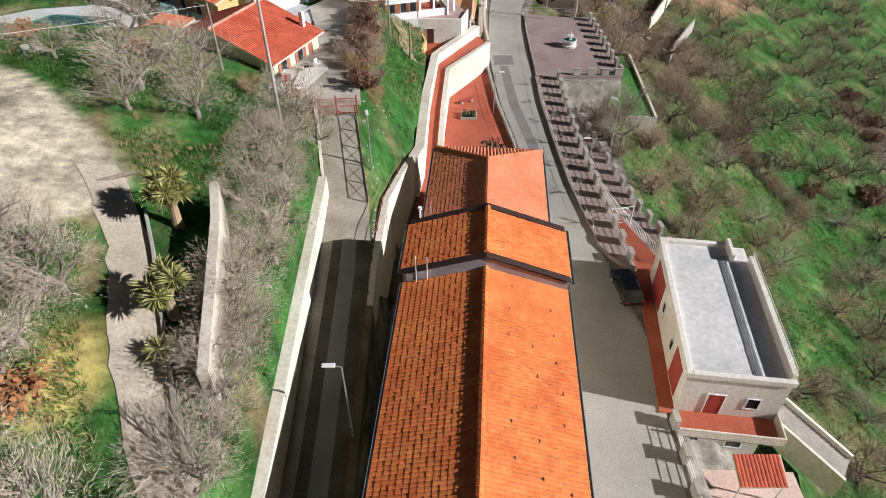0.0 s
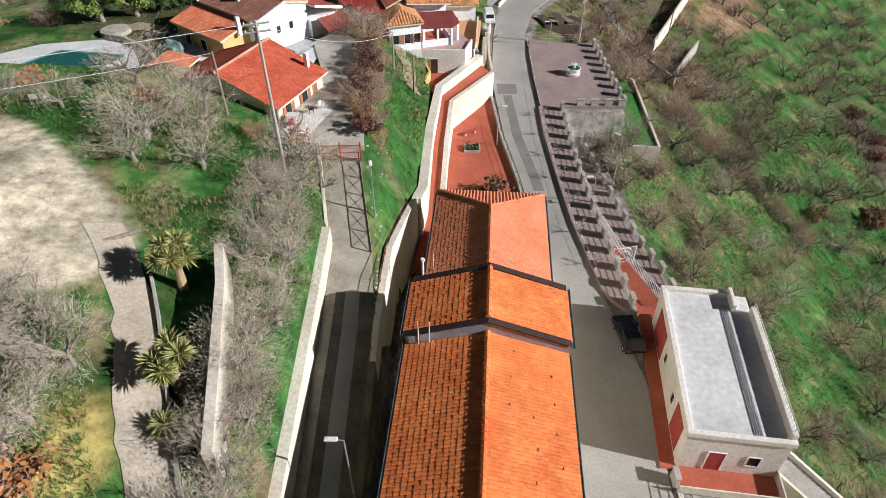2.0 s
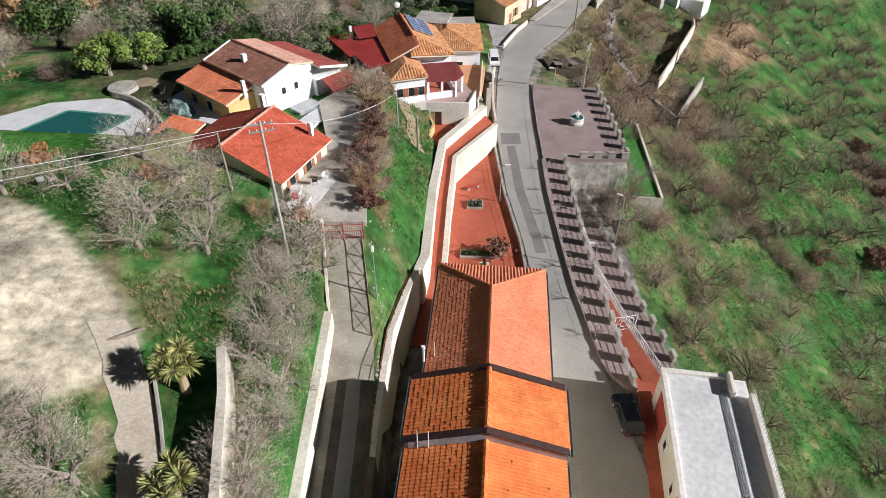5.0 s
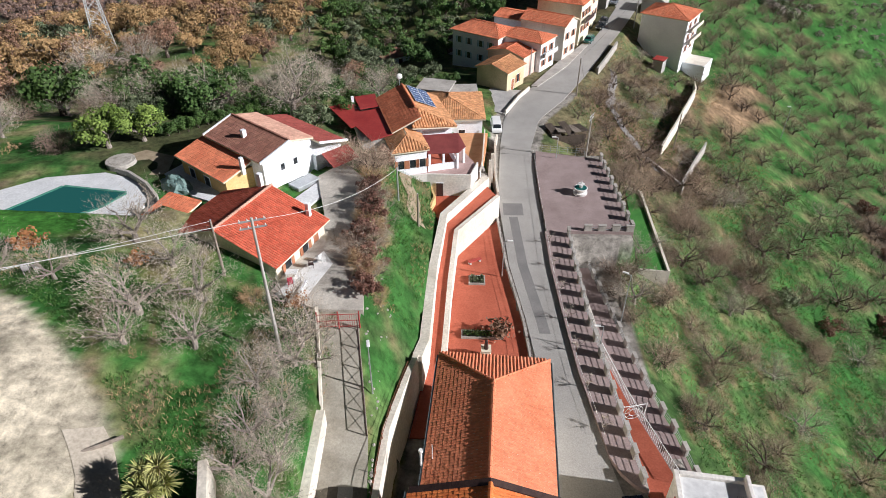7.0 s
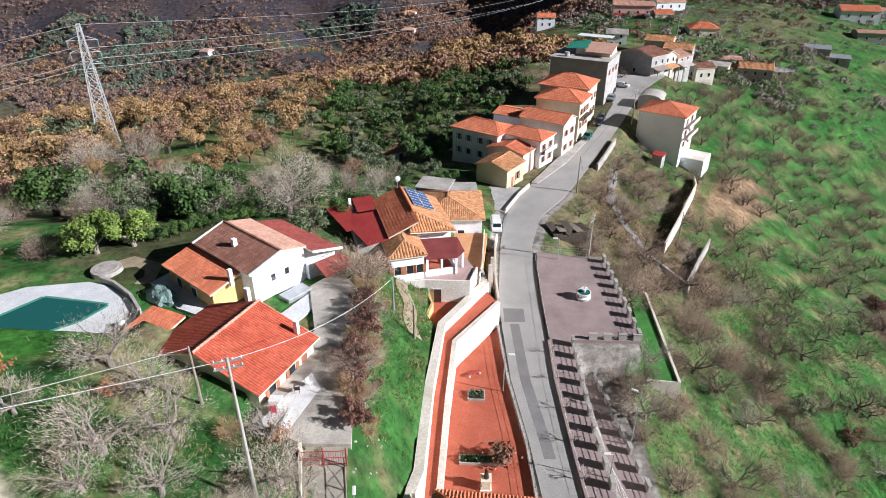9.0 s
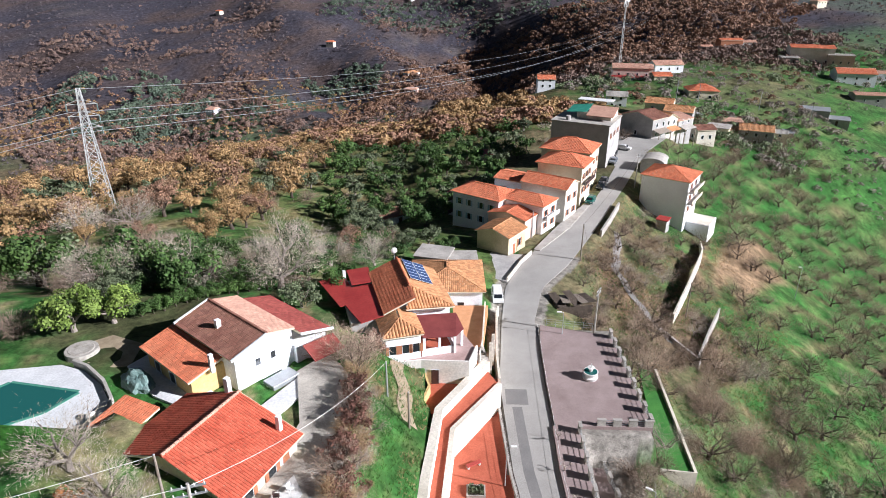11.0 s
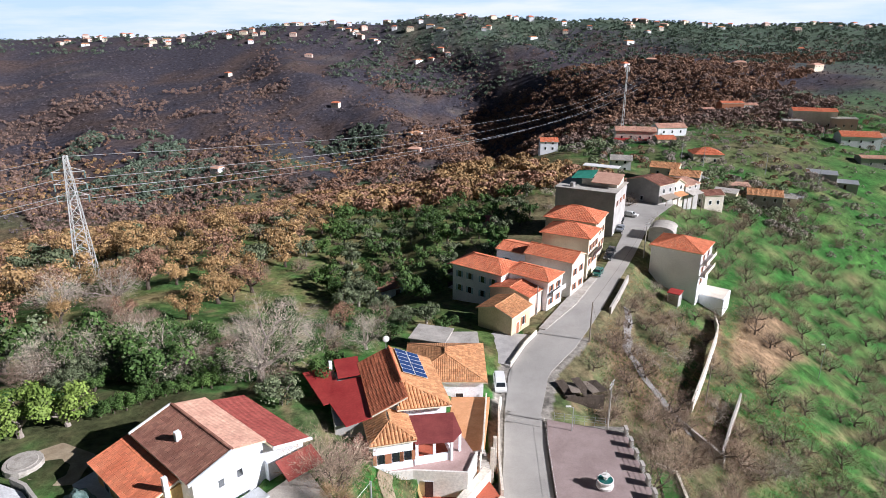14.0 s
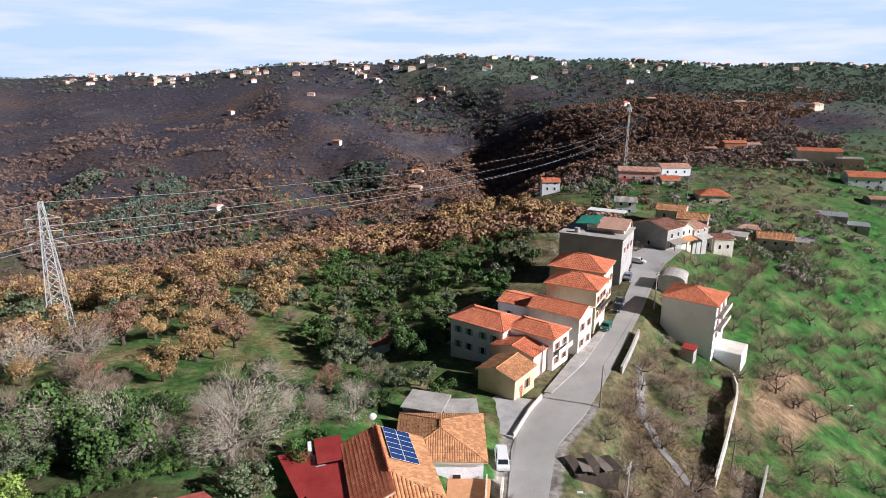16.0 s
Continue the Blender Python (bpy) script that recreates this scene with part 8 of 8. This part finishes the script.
scatter(lambda x, y, r: r.choice(["green", "green", "olive", "scrub"]), -9, 14, 121, 134, 5.0, 2.0, 0.7, 4, lambda x, y: x < np.interp(y, ROAD_Y, ROAD_L) - 9, (0.7, 1.0))
# dark orchard behind the village row
scatter(lambda x, y, r: r.choice(["green", "green", "olive", "olive", "green", "scrub", "green"]), -42, 26, 128, 236, 7.4, 2.0, 0.85, 5, lambda x, y: np.interp(y, [128, 150, 175], [-14, -28, -44]) < x < np.interp(y, [128, 150, 170, 190, 236], [-4, -2, 14, 18, 26]), (0.85, 1.25))
# oaks round the pylon and out to the edge of the ravine
scatter(lambda x, y, r: r.choice(["tan", "tan", "tan", "rust", "scrub", "olive"]) if y > 165 or x < -82 else r.choice(["scrub", "rust", None, None, None, None, "tan"]), -170, -42, 112, 250, 7.0, 2.0, 0.8, 6, lambda x, y: (x + 86) ** 2 + (y - 160) ** 2 > 60, (0.9, 1.5))
# olive terraces on the slope below the road
scatter(lambda x, y, r: r.choice(["dark", "dark", "dark", "dark", "dark", "dark", "scrub", "pale"] if y < 150 else ["dark", "dark", "dark", "scrub"]), 52, 140, 28, 270, 6.0, 0.5, 0.8, 7, lambda x, y: (y < 235 or x > 85) and (y > 112 or x > 60), (0.8, 1.3), "olive trees on the slope")
scatter(lambda x, y, r: r.choice(["dark", "dark", "feather", "feather", "pale", "dark"]), 27, 60, 28, 112, 6.4, 0.5, 0.72, 17, None, (0.85, 1.3), "olive trees on the slope")
scatter(lambda x, y, r: r.choice(["dark", "dark", "scrub", "pale"]), 27, 52, 112, 235, 5.8, 0.5, 0.75, 18, None, (0.5, 0.9), "olive trees on the slope")
# brown thicket at the head of the slope
scatter(lambda x, y, r: r.choice(["scrub", "scrub", "dark", "scrub", None]), 15, 50, 104, 176, 4.2, 0.5, 0.75, 8, lambda x, y: x > np.interp(y, ROAD_Y, ROAD_R) + 2.5, (0.6, 1.05))
scatter(lambda x, y, r: r.choice(["scrub", None, None]), 25, 33, 30, 100, 3.6, 0.3, 0.6, 9, lambda x, y: not (26 < x < 30.5 and 76 < y < 101), (0.5, 0.9))
# feathery brown band across the upper slope
for k in range(22):
    f = k / 21
    plant("feather", 37 + 24 * f + tree_rnd.uniform(-1.6, 1.6), 99 - 17 * f + tree_rnd.uniform(-2, 2), 0.9, own=True, group="brown thicket shrubs")
for k in range(7):
    yy = 47.5 + 4.9 * k
    plant("sapling", float(np.interp(yy, ROAD_Y, ROAD_R)) + 0.5, yy, 0.5, z=PROM_Z, own=True, group="street trees")
# clipped hedge behind the house with several roofs
for k in range(13):
    plant("green", -37.6 + 1.0 * k, 84.6 + 0.95 * k + tree_rnd.uniform(-0.3, 0.3), 0.44, own=True, group="hedge shrubs")
# reeds along the yard, the lane's slope and single trees
for x, y, k, sz in ((-20.5, 20.0, "pale", 0.9), (-22.5, 16.5, "pale", 1.0), (-20.0, 12.5, "pale", 0.9), (-24.5, 21.5, "pale", 1.0), (-25.0, 26.0, "pale", 1.0), (-22.8, 26.5, "pale", 0.8), (-19.2, 16.5, "dryshrub", 1.2), (-21.5, 23.5, "pale", 0.8), (-16.2, 10.5, "pale", 0.8)):
    plant(k, x, y, sz, group="trees of the upper grove")
for i in range(13):
    plant(("redshrub", "redshrub", "reed", "redshrub", "scrub")[i % 5], -7.6 - 0.12 * i + tree_rnd.uniform(-0.4, 0.4), 52.5 + 1.6 * i, 1.0)
    plant(("reed", "redshrub", "pale")[i % 3], -6.6 - 0.1 * i + tree_rnd.uniform(-0.5, 0.5), 53.2 + 1.6 * i, 0.55)
for x, y, k, s in ((-19.5, 90.5, "olive", 0.9), (-16.0, 98.5, "green", 0.9), (-21.5, 95.0, "scrub", 1.0), (-24.5, 99.5, "green", 1.0), (-29.0, 96.0, "green", 0.9), (-49.5, 79.5, "scrub", 1.0), (21.6, 77.2, "scrub", 1.0), (22.8, 74.5, "scrub", 1.1), (21.2, 72.6, "scrub", 0.9), (23.4, 71.0, "pale", 1.0), (24.6, 77.5, "scrub", 1.0), (22.6, 67.2, "scrub", 0.9), (-11.8, 76.5, "feather", 1.5), (-9.6, 79.0, "feather", 1.3), (-14.0, 78.5, "feather", 1.25), (-9.5, 74.0, "feather", 1.2), (-8.8, 82, "redshrub", 1.3), (-23.9, 96.5, "bigbare", 1.0), (-43.5, 80.6, "lime", 1.15), (-40.0, 83.0, "lime", 1.0), (-61.7, 100.5, "green", 1.7), (-58.5, 103, "olive", 1.5), (-74, 104, "rust", 1.2), (-64, 78, "pale", 1.1), (-26, 51, "dryshrub", 1.0),
                   (-16.5, 49.5, "reed", 0.6), (-13.2, 50.5, "dryshrub", 0.8), (-74, 132, "pale", 1.6), (-66, 137, "pale", 1.4), (-68, 142, "rust", 1.2), (-63.6, 145, "rust", 1.3), (-59, 148, "tan", 1.0), (-79, 149, "tan", 1.1), (54.3, 89.8, "olive", 0.8), (65.4, 90.7, "redshrub", 1.6), (82, 97, "redshrub", 1.9), (84, 100, "redshrub", 1.5), (98, 124, "redshrub", 1.6), (102, 132, "redshrub", 1.8), (99, 139, "redshrub", 1.5)):
    plant(k, x, y, s, own=True)
join_far_trees()
for group_kind in (*PROTO.values(), *LIGHT.values()):
    for src in group_kind:
        for o in (*src.children_recursive, src):
            bpy.data.objects.remove(o)


# woods too far to tell tree from tree
def far_wood(name, label, mat, n, size, pick, seed, slivers=26, stretch=0.8, flake=0.46):
    rng = np.random.default_rng(seed)
    pts = []
    while sum(len(p) for p in pts) < n:
        y = 240 + 1450 * rng.random(20000) ** 1.25
        x = rng.uniform(-0.85, 0.85, 20000) * (y + 60)
        ok = pick(x, y, rng)
        pts.append(np.stack([x[ok], y[ok]], 1))
    p = np.concatenate(pts)[:n]
    z = relief(p[:, 0], p[:, 1])
    r = size * rng.uniform(0.6, 1.4, n) * (1 + p[:, 1] / 1500)
    c = unit(rng, n * slivers).reshape(n, slivers, 3) * rng.uniform(0.75, 1.05, (n, slivers, 1))
    c[..., 2] = np.where(c[..., 2] < -0.4, -c[..., 2], c[..., 2])
    nrm = c.reshape(-1, 3) + 0.75 * unit(rng, n * slivers)
    c[..., 2] = c[..., 2] * stretch + 0.55
    cen = (np.stack([p[:, 0], p[:, 1], z], 1)[:, None, :] + c * r[:, None, None]).reshape(-1, 3)
    a = np.cross(nrm, unit(rng, len(cen)))
    a /= np.linalg.norm(a, axis=1, keepdims=True) + 1e-9
    b = np.cross(nrm, a)
    b /= np.linalg.norm(b, axis=1, keepdims=True) + 1e-9
    s = np.repeat(r, slivers)[:, None] * flake
    me = quad_mesh(name, np.stack([cen - a * s - b * s * 0.6, cen + a * s - b * s * 0.6, cen + b * s * 1.2], 1).reshape(-1, 3), mat, 3)
    tagged(new(name, me), label, "woods", kind="stuff")


def zone(x, y, scale, seed):
    return fractal(x, y, scale, 4, seed)


far_wood("distant_woods", "far tan winter oak woods on the near edge of the ravine", TANLEAF, 1500, 2.4, lambda x, y, r: (y < 440) & (x < 60 - (y - 240) * 0.4) & (zone(x, y, 90, 11) > -0.15), 1, 130, flake=0.16)
far_wood("distant_woods", "far rust-brown oaks on the near edge of the ravine", RUSTLEAF, 1200, 2.4, lambda x, y, r: (y < 440) & (x < 60 - (y - 240) * 0.3) & (zone(x, y, 70, 18) > 0.0), 6, 120, flake=0.16)
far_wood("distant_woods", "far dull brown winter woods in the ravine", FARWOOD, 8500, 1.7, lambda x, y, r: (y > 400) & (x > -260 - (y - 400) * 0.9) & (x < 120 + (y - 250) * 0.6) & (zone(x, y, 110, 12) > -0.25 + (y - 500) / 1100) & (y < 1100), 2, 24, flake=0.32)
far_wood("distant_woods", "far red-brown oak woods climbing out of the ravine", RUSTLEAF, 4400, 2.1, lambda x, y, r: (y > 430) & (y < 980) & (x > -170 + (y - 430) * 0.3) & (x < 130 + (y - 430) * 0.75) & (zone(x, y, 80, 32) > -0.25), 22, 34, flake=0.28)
far_wood("distant_woods", "far dark green woods and gardens across the valley", FARGREEN_HAZE, 7500, 1.7, lambda x, y, r: (y > 440) & (((zone(x, y, 160, 13) + (y - 1150) / 900 + x / 900) > 0.12) | ((y > 1350) & (r.random(len(x)) < 0.5))), 3, 20, flake=0.36)
far_wood("distant_woods", "far leafless burnt trees tinted with haze on the valley side", FARBURNT_HAZE, 7000, 1.0, lambda x, y, r: (y > 480) & (zone(x, y, 130, 14) > -0.35) & (y < 1400), 4, 8, flake=0.42)
far_wood("distant_woods", "far rust oaks scattered along the valley floor", RUSTLEAF, 1300, 1.35, lambda x, y, r: (y > 520) & (y < 800) & (x > -700) & (x < -40) & (zone(x, y, 75, 51) > -0.1), 51, 20, flake=0.36)
far_wood("distant_woods", "far tan oaks scattered along the valley floor", TANLEAF, 1000, 1.3, lambda x, y, r: (y > 520) & (y < 760) & (x > -700) & (x < -60) & (zone(x, y, 55, 52) > 0.0), 52, 20, flake=0.36)
far_wood("distant_woods", "far green groves on the valley floor", FARGREEN_HAZE, 1300, 1.8, lambda x, y, r: (y > 560) & (y < 820) & (x > -480) & (x < 0) & (zone(x, y, 60, 53) > 0.22), 53, 22, flake=0.36)
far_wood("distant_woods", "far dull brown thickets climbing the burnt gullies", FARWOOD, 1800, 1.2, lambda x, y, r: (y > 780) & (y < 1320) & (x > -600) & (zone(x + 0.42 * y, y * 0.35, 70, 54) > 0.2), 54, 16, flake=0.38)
far_wood("distant_scrub", "grey-brown bare trees round the far village ridge", BARK, 300, 1.5, lambda x, y, r: (y < 480) & (x > 40) & (x < 330) & (zone(x, y, 60, 15) > 0.05), 5, 90, flake=0.17)
far_wood("distant_scrub", "rust-brown oaks between the far village houses", RUSTLEAF, 300, 1.25, lambda x, y, r: (y < 600) & (x > 45) & (x < np.interp(y, [240, 350, 420, 600], [100, 185, 260, 450])) & (zone(x, y, 40, 25) > -0.15), 15, 90, flake=0.18)
far_wood("distant_scrub", "dark green trees round the far village ridge", OLIVELEAF, 420, 1.6, lambda x, y, r: (y < 480) & (x > 50) & (x < 330) & (zone(x, y, 50, 16) > 0.05), 7, 90, flake=0.18)


far_wood("distant_scrub", "grey-brown olive trees spread over the far grass slope", BARK, 1500, 0.9, lambda x, y, r: (y < 520) & (x > 95) & (x < 460) & (zone(x, y, 30, 45) > -0.35), 19, 40, flake=0.2)


# grass and weeds of the near ground
def tufts(name, label, mat, n, seed, area, tall, pick):
    rng = np.random.default_rng(seed)
    x, y = rng.uniform(area[0], area[1], n * 3), rng.uniform(area[2], area[3], n * 3)
    ok = (built(x, y) < 0.5) & pick(x, y) & ~np.array([bool(on_track(a, b)) if a < 0 and b < 58 else False for a, b in zip(x, y)]) & ~((x < -9) & (x > -55) & (y > 51))
    x, y = x[ok][:n], y[ok][:n]
    z = relief(x, y)
    c = np.repeat(np.stack([x, y, z], 1), 5, 0) + rng.normal(size=(len(x) * 5, 3)) * [0.12, 0.12, 0.0]
    d = rng.normal(size=(len(c), 3)) * [0.5, 0.5, 0.0] + [0, 0, 1]
    side = np.cross(d, rng.normal(size=(len(c), 3)))
    side /= np.linalg.norm(side, axis=1, keepdims=True)
    h = tall * rng.uniform(0.4, 1.3, (len(c), 1))
    v = np.stack([c - side * 0.028, c + side * 0.028, c + d * h], 1).reshape(-1, 3)
    tagged(new(name, quad_mesh(name, v, mat, 3)), label, "grass", kind="stuff")


tufts("grass", "short green grass and weeds on the banks", GRASSY, 20000, 1, (-60, 0, 6, 82), 0.34, lambda x, y: (fractal(x, y, 6, 3, 21) > -0.25))
tufts("grass", "short green grass on the olive slope", GRASSY, 20000, 2, (24, 95, 25, 130), 0.34, lambda x, y: (fractal(x, y, 7, 3, 22) > -0.2))
tufts("dry_grass", "dry straw-coloured grass on the banks", REED, 9000, 3, (-60, 0, 6, 82), 0.3, lambda x, y: (fractal(x, y, 8, 3, 23) > 0.1))
tufts("dry_grass", "dry straw-coloured grass at the head of the slope", REED, 12000, 4, (20, 70, 28, 170), 0.3, lambda x, y: (fractal(x, y, 8, 3, 24) > 0.0))

# sky and sea far behind the hills
BACK = bpy.data.materials.new("far sky")
BACK.use_nodes = True
bn, bl = BACK.node_tree.nodes, BACK.node_tree.links
for nd in list(bn):
    bn.remove(nd)
bo, be = bn.new("ShaderNodeOutputMaterial"), bn.new("ShaderNodeEmission")
bg = bn.new("ShaderNodeNewGeometry")
bmap = bn.new("ShaderNodeMapping")
bmap.inputs["Scale"].default_value = (0.0009, 0.0009, 0.0075)
bno = bn.new("ShaderNodeTexNoise")
bno.inputs["Scale"].default_value, bno.inputs["Detail"].default_value, bno.inputs["Roughness"].default_value = 1.0, 9.0, 0.58
bra = bn.new("ShaderNodeValToRGB")
bra.color_ramp.elements[0].position, bra.color_ramp.elements[1].position = 0.4, 0.62
bra.color_ramp.elements[0].color, bra.color_ramp.elements[1].color = (0.58, 0.74, 0.88, 1), (0.84, 0.88, 0.93, 1)
bl.new(bg.outputs["Position"], bmap.inputs["Vector"])
bl.new(bmap.outputs[0], bno.inputs["Vector"])
bl.new(bno.outputs["Fac"], bra.inputs["Fac"])
bl.new(bra.outputs["Color"], be.inputs["Color"])
be.inputs["Strength"].default_value = 0.66
bl.new(be.outputs[0], bo.inputs["Surface"])
bm = bmesh.new()
prev = None
for k in range(25):
    a = math.radians(-62 + 124 * k / 24)
    x, y = 4300 * math.sin(a), 4300 * math.cos(a)
    pair = (bm.verts.new((x, y, -300)), bm.verts.new((x, y, 640)))
    if prev:
        bm.faces.new((prev[0], pair[0], pair[1], prev[1]))
    prev = pair
solid("backdrop", bm, BACK, "pale blue sky with thin white clouds behind the hills", "sky", kind="structure")
